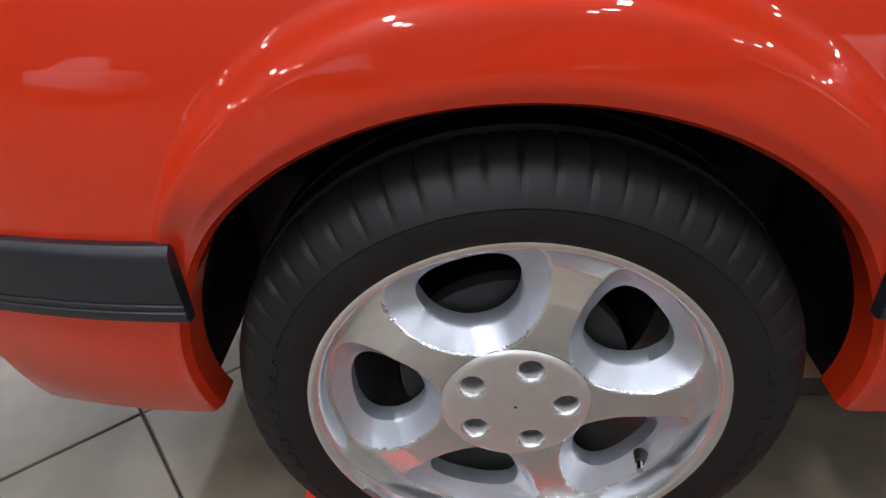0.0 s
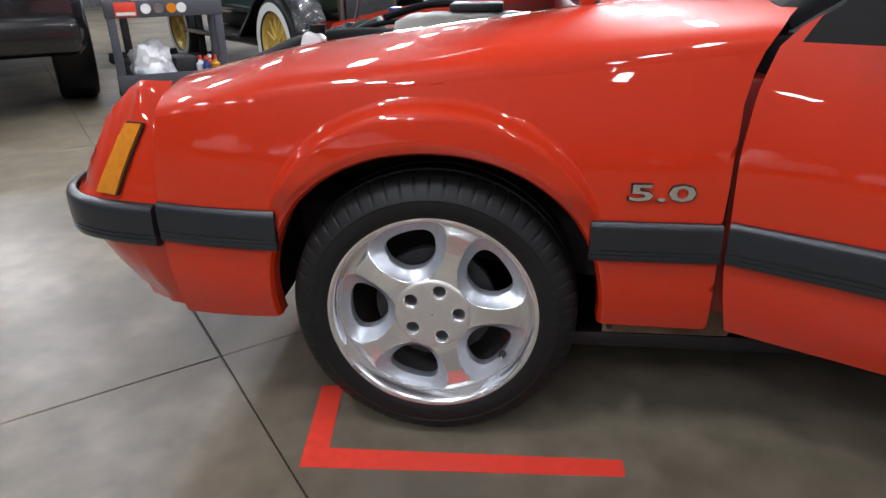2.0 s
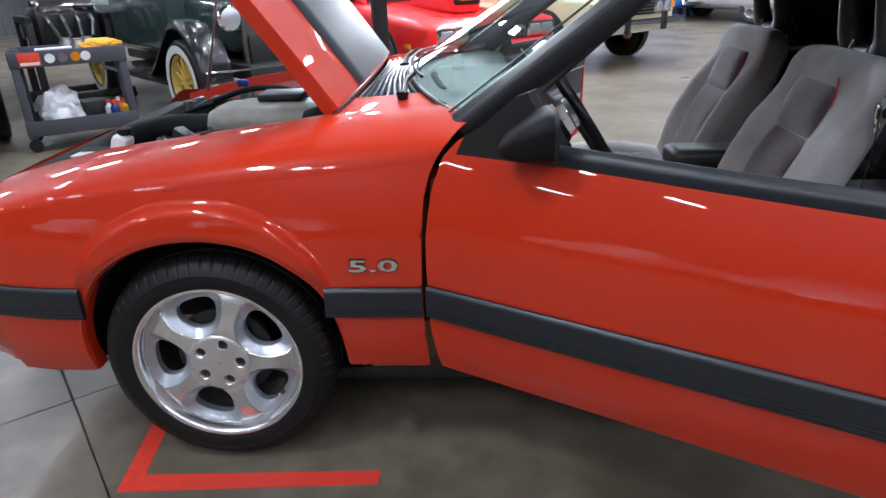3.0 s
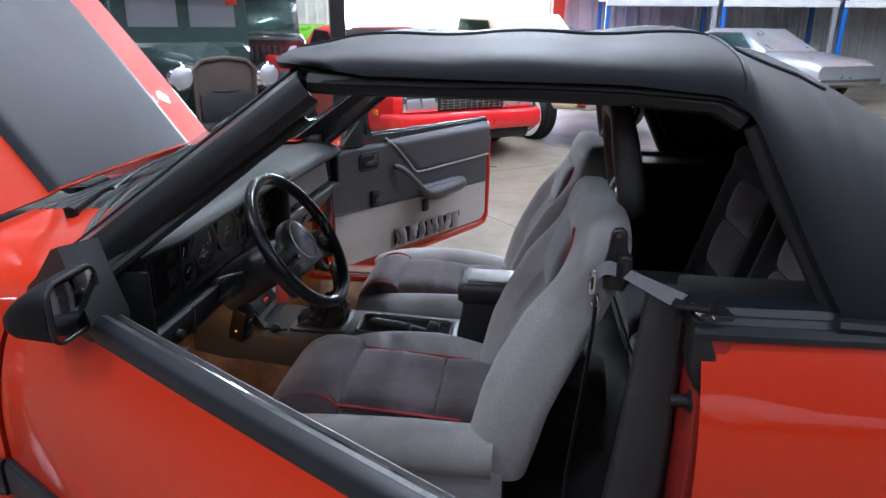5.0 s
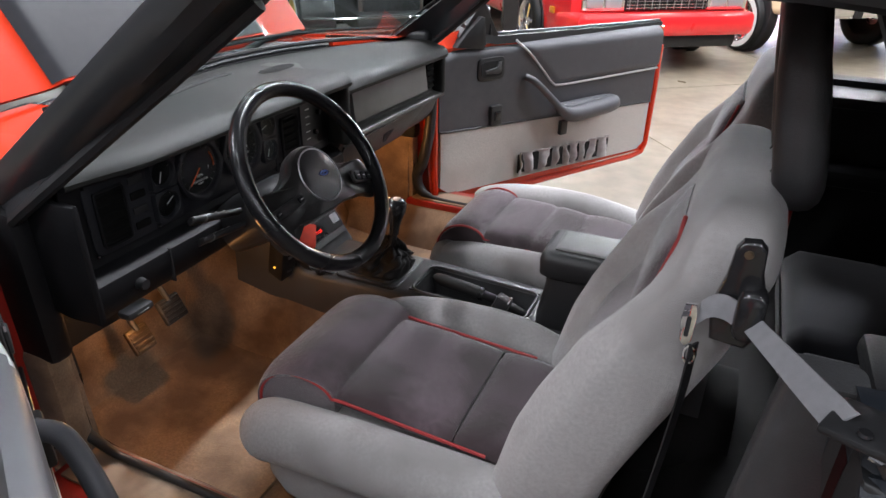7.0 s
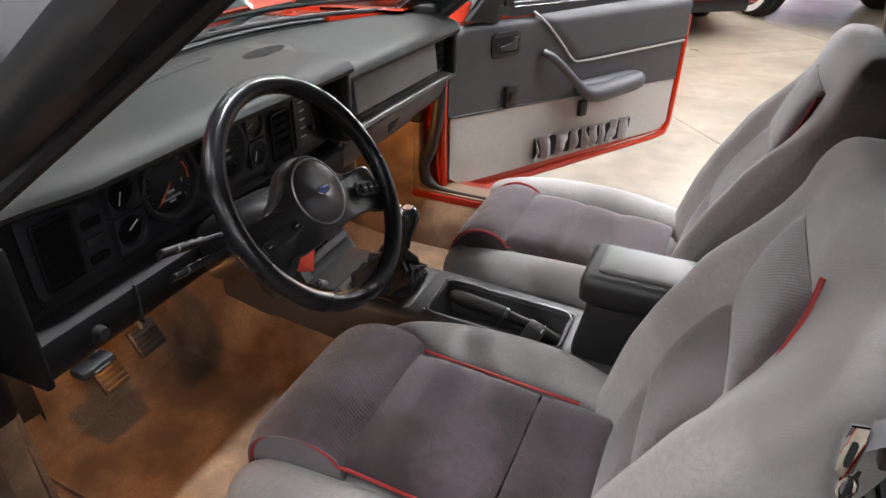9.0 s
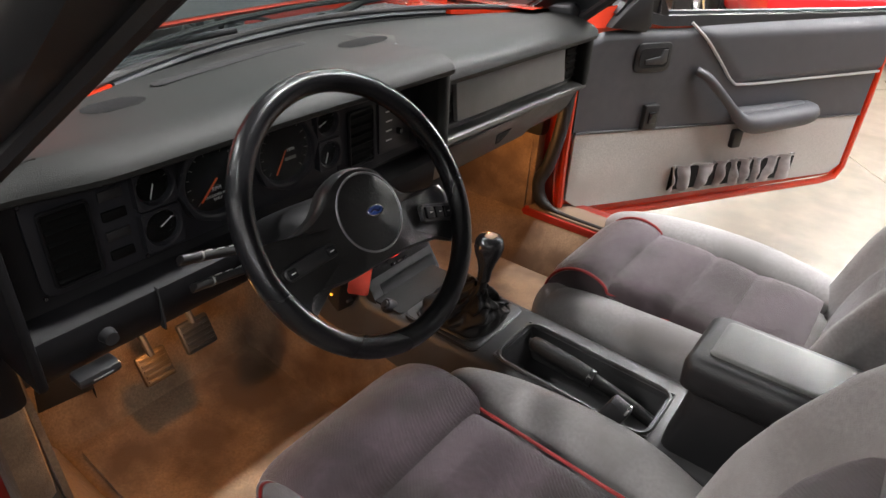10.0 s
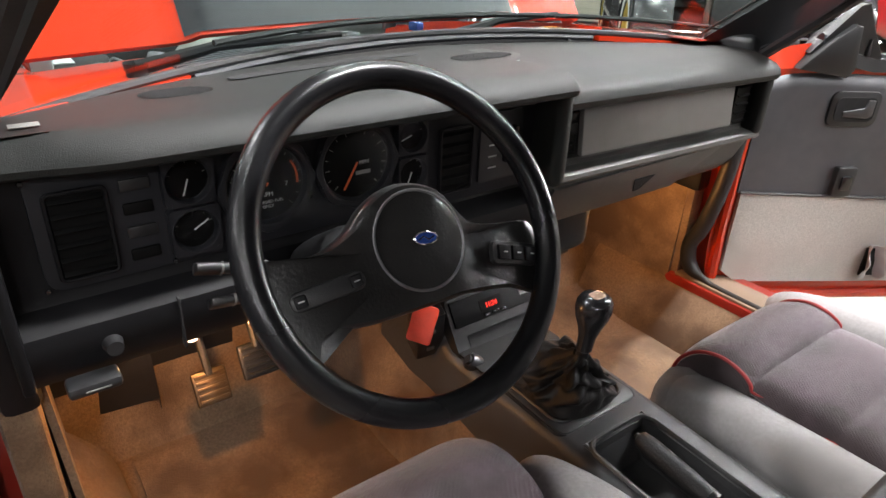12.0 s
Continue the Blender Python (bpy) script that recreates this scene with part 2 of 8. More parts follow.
GAUGE_GLASS = glass("gauge_glass", (0.92, 0.93, 0.93), 0.03, 0.25)
GLASS_DARK = glass("tinted_glass", (0.25, 0.32, 0.32))
LAMP_HOUSING = material("lamp_housing", (0.7, 0.7, 0.7), 0.4)
DAY = glow("daylight_outside", (0.9, 0.95, 1.0), 9.0)


# ---- builders ----
HOME = {}


def thing(name, label, category, loc=(0, 0, 0), group="", kind=""):
    ob = new(name)
    ob.empty_display_size = 0.1
    ob.location = loc
    HOME[ob.name] = Matrix.Translation(loc).inverted()
    return tagged(ob, label, category, group, kind)


def finish(name, bm, mat, angle=38, fix=True):
    if fix:
        bmesh.ops.recalc_face_normals(bm, faces=bm.faces[:])
    me = bpy.data.meshes.new(name)
    bm.to_mesh(me)
    bm.free()
    me.polygons.foreach_set("use_smooth", [True] * len(me.polygons))
    me.set_sharp_from_angle(angle=radians(angle))
    for m in mat if isinstance(mat, (list, tuple)) else [mat]:
        me.materials.append(m)
    return me


def part(name, bm, mat, parent, label="", angle=38, fix=True):
    """Links a bmesh as one mesh under a thing or under a part."""
    ob = new(name, finish(name, bm, mat, angle, fix))
    ob.parent = parent
    ob.matrix_parent_inverse = HOME.get(parent.name, Matrix())
    return tagged(ob, label)


def solo(name, bm, mat, label, category, group="", kind="", angle=38):
    return tagged(new(name, finish(name, bm, mat, angle)), label, category, group, kind)


def add(bm, verts, faces):
    vs = [bm.verts.new(v) for v in verts]
    for f in faces:
        try:
            bm.faces.new([vs[i] for i in f])
        except ValueError:
            pass
    return vs


def box(bm, c, s, r=0.0, m=None, seg=2):
    """A box of size s round c, with edges rounded by r, turned by m."""
    t = bmesh.new()
    bmesh.ops.create_cube(t, size=1, matrix=Matrix.Diagonal((*s, 1)))
    if r:
        bmesh.ops.bevel(t, geom=t.edges[:], offset=r, segments=seg, affect="EDGES", profile=0.5)
    t.transform(Matrix.Translation(c) @ (m or Matrix()))
    merge(bm, t)
    return bm


def merge(bm, t):
    me = bpy.data.meshes.new("tmp")
    t.to_mesh(me)
    t.free()
    bm.from_mesh(me)
    bpy.data.meshes.remove(me)


def boxed(c, s, r=0.0, m=None, seg=2):
    return box(bmesh.new(), c, s, r, m, seg)


def grid(fn, nu, nv, thick=0.0, bm=None, wrap=False):
    """A sheet fn(u, v), u and v from 0 to 1; thick: pushed along the normals to the back."""
    t = bmesh.new()
    vs = [[t.verts.new(fn(i / nu, j / nv)) for j in range(nv + (0 if wrap else 1))] for i in range(nu + 1)]
    for i in range(nu):
        for j in range(nv):
            k = (j + 1) % nv if wrap else j + 1
            t.faces.new((vs[i][j], vs[i + 1][j], vs[i + 1][k], vs[i][k]))
    if thick:
        t.normal_update()
        bmesh.ops.solidify(t, geom=t.faces[:], thickness=thick)
    if bm is None:
        return t
    merge(bm, t)
    return bm


def loft(rings, cap=True, bm=None, closed=True):
    t = bmesh.new()
    vs = [[t.verts.new(p) for p in r] for r in rings]
    n = len(rings[0])
    for a, b in zip(vs, vs[1:]):
        for j in range(n if closed else n - 1):
            k = (j + 1) % n
            t.faces.new((a[j], b[j], b[k], a[k]))
    if cap and closed:
        t.faces.new(vs[0])
        t.faces.new(vs[-1])
    if bm is None:
        return t
    merge(bm, t)
    return bm


def tube(pts, r, seg=10, bm=None, flat=1.0, closed=False):
    """A round bar along pts; r a number or one radius a point; flat squeezes it."""
    pts = [Vector(p) for p in pts]
    rs = r if isinstance(r, (list, tuple)) else [r] * len(pts)
    n = len(pts)
    rings, side = [], None
    for i, p in enumerate(pts):
        a = pts[(i - 1) % n] if closed or i else p
        b = pts[(i + 1) % n] if closed or i < n - 1 else p
        d = (b - a).normalized()
        if side is None:
            side = d.orthogonal().normalized() if abs(d.z) > 0.9 else d.cross(Vector((0, 0, 1))).normalized()
        side = (side - d * side.dot(d)).normalized()
        up = d.cross(side)
        rings.append([p + rs[i] * (side * math.cos(2 * math.pi * k / seg) + up * flat * math.sin(2 * math.pi * k / seg)) for k in range(seg)])
    if closed:
        rings.append(rings[0])
    return loft(rings, not closed, bm)


def smooth_line(pts, n=8, closed=False):
    """A smooth curve through the points."""
    pts = [Vector(p) for p in pts]
    out, m = [], len(pts)
    for i in range(m if closed else m - 1):
        p1, p2 = pts[i], pts[(i + 1) % m]
        p0 = pts[(i - 1) % m] if closed or i else p1 * 2 - p2
        p3 = pts[(i + 2) % m] if closed or i + 2 < m else p2 * 2 - p1
        for k in range(n):
            t = k / n
            out.append(0.5 * (2 * p1 + (p2 - p0) * t + (2 * p0 - 5 * p1 + 4 * p2 - p3) * t * t + (3 * p1 - p0 - 3 * p2 + p3) * t ** 3))
    if not closed:
        out.append(pts[-1])
    return out


def lathe(profile, n, m=None, bm=None, groove=None):
    """Turns (along, radius) round the y axis, then placed by m."""
    m = m or Matrix()
    t = bmesh.new()
    rings = []
    for i in range(n):
        a = 2 * math.pi * i / n
        row = []
        for k, (y, r) in enumerate(profile):
            rr = r - (groove(i, k) if groove else 0)
            row.append(t.verts.new(m @ Vector((rr * math.cos(a), y, rr * math.sin(a)))))
        rings.append(row)
    for i in range(n):
        a, b = rings[i], rings[(i + 1) % n]
        for k in range(len(profile) - 1):
            t.faces.new((a[k], b[k], b[k + 1], a[k + 1]))
    bmesh.ops.remove_doubles(t, verts=t.verts[:], dist=1e-6)
    if bm is None:
        return t
    merge(bm, t)
    return bm


def plate(outline, thick, m=None, r=0.0, bm=None, seg=2):
    """A flat plate with the outline (x, y), its front at z = 0, thick to the back; placed by m."""
    t = bmesh.new()
    f = t.faces.new([t.verts.new((x, y, 0)) for x, y in outline])
    ex = bmesh.ops.extrude_face_region(t, geom=[f])
    vs = [v for v in ex["geom"] if isinstance(v, bmesh.types.BMVert)]
    bmesh.ops.translate(t, verts=vs, vec=(0, 0, -thick))
    if r:
        es = [e for e in t.edges if abs(e.verts[0].co.z) < 1e-6 and abs(e.verts[1].co.z) < 1e-6]
        bmesh.ops.bevel(t, geom=es, offset=r, segments=seg, affect="EDGES", profile=0.5)
    t.transform(m or Matrix())
    if bm is None:
        return t
    merge(bm, t)
    return bm


def rounded(w, h, r, n=5):
    """The outline of a rounded rectangle round 0, 0."""
    out = []
    for cx, cy, a0 in ((w / 2 - r, h / 2 - r, 0), (-w / 2 + r, h / 2 - r, 90), (-w / 2 + r, -h / 2 + r, 180), (w / 2 - r, -h / 2 + r, 270)):
        for k in range(n + 1):
            a = radians(a0 + 90 * k / n)
            out.append((cx + r * math.cos(a), cy + r * math.sin(a)))
    return out


def lettering(name, text, mat, parent, m, height, width=None, depth=0.001, label="", bold=0.0):
    """Words in the built-in font, lying on the plane of m (x along, y up)."""
    cu = bpy.data.curves.new(name, "FONT")
    cu.body, cu.size, cu.extrude, cu.resolution_u, cu.offset = text, 1.0, 0.001, 2, bold
    cu.align_x, cu.align_y = "CENTER", "CENTER"
    tmp = bpy.data.objects.new("tmp", cu)
    me = bpy.data.meshes.new_from_object(tmp)
    bpy.data.objects.remove(tmp)
    co = np.array([v.co[:] for v in me.vertices])
    ext = co.max(0) - co.min(0)
    sy = height / ext[1]
    sx = width / ext[0] if width else sy
    mid = (co.max(0) + co.min(0)) / 2
    me.transform(m @ Matrix.Diagonal((sx, sy, depth / 0.002, 1)) @ Matrix.Translation((-mid[0], -mid[1], 0.001)))
    me.name = name
    me.materials.append(mat)
    ob = new(name, me)
    ob.parent = parent
    ob.matrix_parent_inverse = HOME.get(parent.name, Matrix())
    return tagged(ob, label)


def lerp_at(table, x):
    """A value from rows of (x, value), joined by straight lines."""
    if x <= table[0][0]:
        return table[0][1]
    for (a, p), (b, q) in zip(table, table[1:]):
        if x <= b:
            return p + (q - p) * (x - a) / (b - a)
    return table[-1][1]


def ease(t):
    t = max(0.0, min(1.0, t))
    return t * t * (3 - 2 * t)


# ---- the hall: floor, walls, roof ----
DIR_A, DIR_B = Vector((0.7804, 0.6253, 0)), Vector((-0.6253, 0.7804, 0))
A_CUTS = [-26, -18.5, -14.7, -11, -7.6, -4.08, -0.313, 3.45, 5.94, 9.4, 12.9, 16.4, 20, 27]
B_CUTS = [-24, -14, -10.6, -7.8, -5.0, -2.17, 0.641, 3.45, 6.26, 9.07, 11.9, 15, 18.5, 26]
hall = boxed((0, 4, -0.07), (36, 40, 0.12))
floor = tagged(new("floor", finish("floor", hall, JOINT)), "polished brown-grey concrete floor with sawn joints", "floor", kind="structure")
for _i in range(len(A_CUTS) - 1):
    for _j in range(len(B_CUTS) - 1):
        _a0, _a1, _b0, _b1 = A_CUTS[_i] + 0.0014, A_CUTS[_i + 1] - 0.0014, B_CUTS[_j] + 0.0014, B_CUTS[_j + 1] - 0.0014
        _c = DIR_A * (_a0 + _a1) / 2 + DIR_B * (_b0 + _b1) / 2
        if abs(_c.x) > 20 or not -18 < _c.y < 26:
            continue
        _m = Matrix.Rotation(math.atan2(DIR_A.y, DIR_A.x), 4, "Z")
        _bm = boxed((0, 0, 0), (_a1 - _a0, _b1 - _b0, 0.05), 0.0025, None, 1)
        _bm.transform(Matrix.Translation((_c.x, _c.y, -0.025)) @ _m)
        part("slab", _bm, CONCRETE, floor)


def siding(name, length, height, m, mat=WALL, label="white ribbed metal siding wall", rib=0.3):
    """Ribbed metal wall sheet, along x, upright, facing -y before m."""
    prof = []
    x = -length / 2
    while x < length / 2:
        prof += [(x, 0), (x + rib * 0.6, 0), (x + rib * 0.68, -0.03), (x + rib * 0.9, -0.03)]
        x += rib
    rings = [[Vector((px, py, z)) for px, py in prof] for z in (0, height)]
    bm = loft(rings, False, None, False)
    bm.transform(m)
    return tagged(new(name, finish(name, bm, mat)), label, "wall", kind="structure")


HALL_H = 6.1
siding("wall_west", 36, HALL_H, pose(-11, 6, 0, 0, 0, 90), WALL_DARK, "dark grey ribbed metal wall")
siding("wall_east", 36, HALL_H, pose(13, 6, 0, 0, 0, -90), WALL_DARK, "dark grey ribbed metal wall")
siding("wall_south", 26, HALL_H, pose(0, -9.5, 0, 0, 0, 180), WALL_DARK, "dark grey ribbed metal wall")
# far wall with a wide open roller door
for _n, _x0, _x1, _z0 in (("wall_north", -11.2, -4.0, 0), ("wall_north_1", 2.1, 13.2, 0), ("wall_north_2", -4.0, 2.1, 3.6)):
    siding(_n, _x1 - _x0, HALL_H - _z0, pose((_x0 + _x1) / 2, 18, _z0))
solo("backdrop", boxed((3, 21, 3), (22, 0.1, 8)), DAY, "bright daylight outside the open roller door", "backdrop", kind="structure")
ceiling = solo("ceiling", boxed((1, 5, HALL_H + 0.1), (26, 32, 0.2)), CEILING, "dark metal roof deck", "ceiling", kind="structure")
for _x in (-8, -4, 0.2, 4, 8):
    solo("beam", boxed((_x, 5, HALL_H - 0.2), (0.16, 28, 0.36), 0.01), DARK_METAL, "dark steel roof beam", "beam", "roof beams", kind="structure")
_fix = thing("strip_lamp", "white linear strip lamp hung under the roof", "lamp", (STRIPS[0][0], STRIPS[0][1], LAMP_Z), "strip lamps")
part("housing", boxed((STRIPS[0][0], STRIPS[0][1], LAMP_Z + 0.02), (0.28, 1.26, 0.07), 0.01), LAMP_HOUSING, _fix)
for _d in (-0.5, 0.5):
    part("hanger", tube([(STRIPS[0][0], STRIPS[0][1] + _d, LAMP_Z + 0.05), (STRIPS[0][0], STRIPS[0][1] + _d, HALL_H)], 0.006, 6), STEEL, _fix)
for _x, _y in STRIPS[1:]:
    copy_thing(_fix, pose(_x, _y, LAMP_Z))
# red tape corner on the floor
_bm = plate([(-0.287, -0.113), (0.425, -0.080), (0.426, -0.029), (-0.237, -0.047), (-0.262, 0.19), (-0.318, 0.19)], 0.0015, pose(0, 0, 0.0018))
solo("floor_tape", _bm, TAPE, "red adhesive tape corner marking on the concrete", "tape")


# ---- the red convertible: outer body ----
YC = 0.877
car = thing("convertible_car", "red two-door convertible with black top, bonnet and doors open", "car", (0, YC, 0))


def mirrored(p):
    return Vector((p[0], 2 * YC - p[1], p[2]))


def plan(x):
    """How far the left flank stands in at x."""
    if x < -0.3:
        return 0.014 + 0.115 * ((-0.3 - x) / 0.5) ** 2
    if x < 0.56:
        return 0.014 * (0.56 - x) / 0.86
    return 0.05 * (max(0.0, x - 2.3) / 1.1) ** 2


def tumble(z):
    if z < 0.47:
        return 0.045 * ((0.47 - z) / 0.2) ** 2
    return 0.085 * (max(0.0, z - 0.6) / 0.33) ** 2


SHOULDER = [(-0.83, 0.66), (-0.57, 0.738), (-0.3, 0.782), (0.0, 0.81), (0.24, 0.828), (0.56, 0.862), (0.66, 0.875), (1.87, 0.87), (2.6, 0.88), (3.4, 0.86)]
RIDGE = [(-0.57, 0.797), (-0.3, 0.858), (0.0, 0.897), (0.3, 0.935), (0.5, 0.948), (0.7, 0.955)]


def flank(x, z):
    return plan(x) + tumble(z)


def arch_panel(outline, cx, cz, radius, flare, n=120, rings=26):
    """A flank panel with a round wheel opening and a raised flare, from the opening out to the outline."""
    def edge(a):
        d = (math.cos(a), math.sin(a))
        best = None
        for (x0, z0), (x1, z1) in zip(outline, outline[1:]):
            ex, ez = x1 - x0, z1 - z0
            det = d[0] * -ez + d[1] * ex
            if abs(det) < 1e-9:
                continue
            px, pz = x0 - cx, z0 - cz
            t = (px * -ez + pz * ex) / det
            s = (d[0] * pz - d[1] * px) / det
            if t > 0 and -1e-6 <= s <= 1 + 1e-6:
                best = t if best is None else min(best, t)
        return best
    a0 = math.atan2(outline[0][1] - cz, outline[0][0] - cx)
    a1 = math.atan2(outline[-1][1] - cz, outline[-1][0] - cx) % (2 * math.pi)
    # angles of all the corners, so that these stay sharp
    corner = sorted((math.atan2(z - cz, x - cx) + 0.3) % (2 * math.pi) - 0.3 for x, z in outline)
    angles = sorted(set([a0 + (a1 - a0) * i / n for i in range(n + 1)] + [c for c in corner if a0 < c < a1]))
    bm = bmesh.new()
    rows = []
    base = radius
    for a in angles:
        far = edge(min(max(a, a0 + 1e-4), a1 - 1e-4)) or radius + 0.05
        row = []
        # the opening is taller than wide and full at its shoulders
        radius = base + 0.013 * max(0.0, math.sin(a)) ** 1.6 + 0.014 * math.sin(2 * a) ** 2 * (1 if math.sin(a) > 0 else 0)
        wide = 0.034 + 0.058 * min(1.0, max(0.0, (math.sin(a) - 0.58) / 0.40))
        radii = [radius + wide * k / 14 for k in range(15) if radius + wide * k / 14 < far - 0.004]
        last = radii[-1]
        more = rings - len(radii)
        radii += [last + (far - last) * (k + 1) / more for k in range(more)]
        for r in radii:
            x, z = cx + r * math.cos(a), cz + r * math.sin(a)
            t = (r - radius) / wide
            lift = flare * ease((1 - t) / 0.34) * (0.86 + 0.14 * t) * (0.80 + 0.20 * ease(t / 0.12)) * ease((z - 0.53) / 0.10) if t < 1 else 0
            row.append((x, flank(x, z) - lift, z))
        # rolled lip into the wheel house
        x, z = cx + radius * math.cos(a), cz + radius * math.sin(a)
        y = row[0][1]
        ix, iz = cx + (radius - 0.012) * math.cos(a), cz + (radius - 0.012) * math.sin(a)
        row = [(ix, y + 0.05, iz), (ix, y + 0.012, iz), (cx + (radius - 0.006) * math.cos(a), y + 0.002, cz + (radius - 0.006) * math.sin(a))] + row
        rows.append([bm.verts.new(p) for p in row])
    for a, b in zip(rows, rows[1:]):
        for k in range(len(a) - 1):
            bm.faces.new((a[k], b[k], b[k + 1], a[k + 1]))
    return bm


def ridge_sheet(x0, x1, inner, n=60, k=12):
    """The rounded upper side of a wing, from the shoulder to the inner edge."""
    def fn(u, v):
        x = x0 + (lerp_at([(0, 0.606), (0.14, 0.62), (0.43, 0.66), (0.61, 0.693), (1, 0.70)], v) - x0) * u
        zs, zt = lerp_at(SHOULDER, x), lerp_at(RIDGE, x)
        ys, yt = flank(x, zs), inner(x)
        a = v * math.pi / 2
        return Vector((x, ys + (yt - ys) * (1 - math.cos(a)) ** 0.92, zs + (zt - zs) * math.sin(a)))
    return grid(fn, n, k)


def wing_inner(x):
    return 0.27 + 0.02 * ease((x - 0.2) / 0.3)


FENDER = [(0.574, 0.31), (0.569, 0.40), (0.566, 0.47), (0.564, 0.56), (0.567, 0.68), (0.575, 0.78), (0.590, 0.835), (0.606, 0.868), (0.56, 0.862), (0.4, 0.846), (0.24, 0.828), (0.0, 0.81), (-0.15, 0.797),
          (-0.3, 0.782), (-0.44, 0.7595), (-0.568, 0.738), (-0.58, 0.65), (-0.596, 0.53), (-0.598, 0.40), (-0.598, 0.264)]
WHEEL_Z = 0.317


def flip(bm):
    """A copy across the car's middle."""
    t = bm.copy()
    for v in t.verts:
        v.co = mirrored(v.co)
    bmesh.ops.reverse_faces(t, faces=t.faces[:])
    return t


for _side in (0, 1):
    _bm = arch_panel(FENDER, 0, WHEEL_Z, 0.364, 0.026, 150, 34)
    merge(_bm, ridge_sheet(-0.568, 0.64, wing_inner))
    # inner edge that turns down into the engine bay
    grid(lambda u, v: Vector((-0.568 + 1.0 * u, wing_inner(-0.568 + u) + 0.012 * v, lerp_at(RIDGE, -0.568 + u) - 0.05 * v)), 20, 2, 0, _bm)
    # rear edge that turns into the door gap
    grid(lambda u, v: Vector((lerp_at([(0.31, 0.574), (0.47, 0.566), (0.56, 0.564), (0.68, 0.567), (0.78, 0.575), (0.835, 0.59), (0.868, 0.606)], 0.31 + 0.558 * u) - 0.004 * v,
                              flank(0.57, 0.31 + 0.558 * u) + 0.05 * v, 0.31 + 0.558 * u)), 20, 2, 0, _bm)
    bmesh.ops.remove_doubles(_bm, verts=_bm.verts[:], dist=0.0015)
    if _side:
        _t = flip(_bm)
        _bm.free()
        _bm = _t
    fender = part("front_wing", _bm, RED, car, "glossy red front wing with a flared wheel arch", 30)

QUARTER = [(3.35, 0.35), (3.36, 0.6), (3.3, 0.86), (2.6, 0.88), (2.2, 0.895), (1.885, 0.897), (1.886, 0.86), (1.888, 0.78), (1.89, 0.6), (1.89, 0.31)]
for _side in (0, 1):
    _bm = arch_panel(QUARTER, 2.553, WHEEL_Z, 0.364, 0.033, 70, 26)
    if _side:
        _t = flip(_bm)
        _bm.free()
        _bm = _t
    part("rear_quarter_panel", _bm, RED, car, "glossy red rear quarter panel", 30)

# dark wheel houses
for _x in (0.0, 2.553):
    for _s in (0, 1):
        _bm = lathe([(0.05, 0.372), (0.36, 0.41), (0.36, 0.02)], 48, pose(_x, 0, WHEEL_Z))
        _del = [f for f in _bm.faces if f.calc_center_median().z < 0.30]
        bmesh.ops.delete(_bm, geom=_del, context="FACES")
        if _s:
            _t = flip(_bm)
            _bm.free()
            _bm = _t
        part("wheel_house", _bm, SEAL, car)


for _x in (-0.388, 0.388):
    for _y in (0.30, 2 * YC - 0.30):
        part("splash_panel", boxed((_x, _y, 0.44), (0.012, 0.44, 0.34), 0.004), SEAL, car)


# nose: bumper cover that wraps round the front
def nose_path(s):
    """Plan of the nose at the bumper, s from 0 (left flank) to 1 (middle), and the way in."""
    line = NOSE_LINE
    k = s * (len(line) - 1)
    i = min(int(k), len(line) - 2)
    p = line[i].lerp(line[i + 1], k - i)
    d = (line[i + 1] - line[i]).normalized()
    return p, Vector((-d.y, d.x, 0))


NOSE_LINE = smooth_line([(-0.598, plan(-0.598), 0), (-0.72, 0.078, 0), (-0.82, 0.125, 0), (-0.885, 0.23, 0), (-0.92, 0.45, 0), (-0.938, 0.66, 0), (-0.943, YC, 0)], 8)
NOSE_IN = [(0.257, 0.172), (0.292, 0.165), (0.300, 0.150), (0.36, 0.09), (0.42, 0.04), (0.455, 0.01), (0.50, 0.0), (0.545, 0.004), (0.556, 0.025), (0.60, 0.045), (0.66, 0.085), (0.72, 0.135), (0.755, 0.175), (0.785, 0.22), (0.80, 0.27)]


def nose_point(s, z, out=0.0):
    p, inward = nose_path(s)
    if inward.y < 0 and inward.x < 0:
        inward = -inward
    w = max(0.0, inward.x)
    step = lerp_at(NOSE_IN, z)
    q = p + inward * (step * (0.03 + 0.97 * w ** 0.8) - out)
    q += Vector((0, tumble(z) * (1 - w), 0))
    # the flank leans back with the wing's front edge
    q.x += 0.03 * ease((z - 0.56) / 0.2) * (1 - w)
    q.z = z - 0.03 * ease((z - 0.70) / 0.1) * (1 - ease(s * 6)) * 0.0
    return q


def nose_sheet(z0, z1, out=0.0, nz=16, n=48, s0=0.0):
    def fn(u, v):
        s = abs(2 * u - 1)
        along = s0 + (1 - s0) * (1 - s)
        top = z1 - 0.095 * ease((along - 0.10) / 0.22)
        p = nose_point(along, z0 + (top - z0) * v, out)
        if u > 0.5:
            p = mirrored(p)
        p.z = z0 + (top - z0) * v
        return p
    return grid(fn, 2 * n, nz)


_bm = nose_sheet(0.257, 0.797, 0, 46)
nose = part("front_bumper_cover", _bm, RED, car, "glossy red front bumper cover", 40)



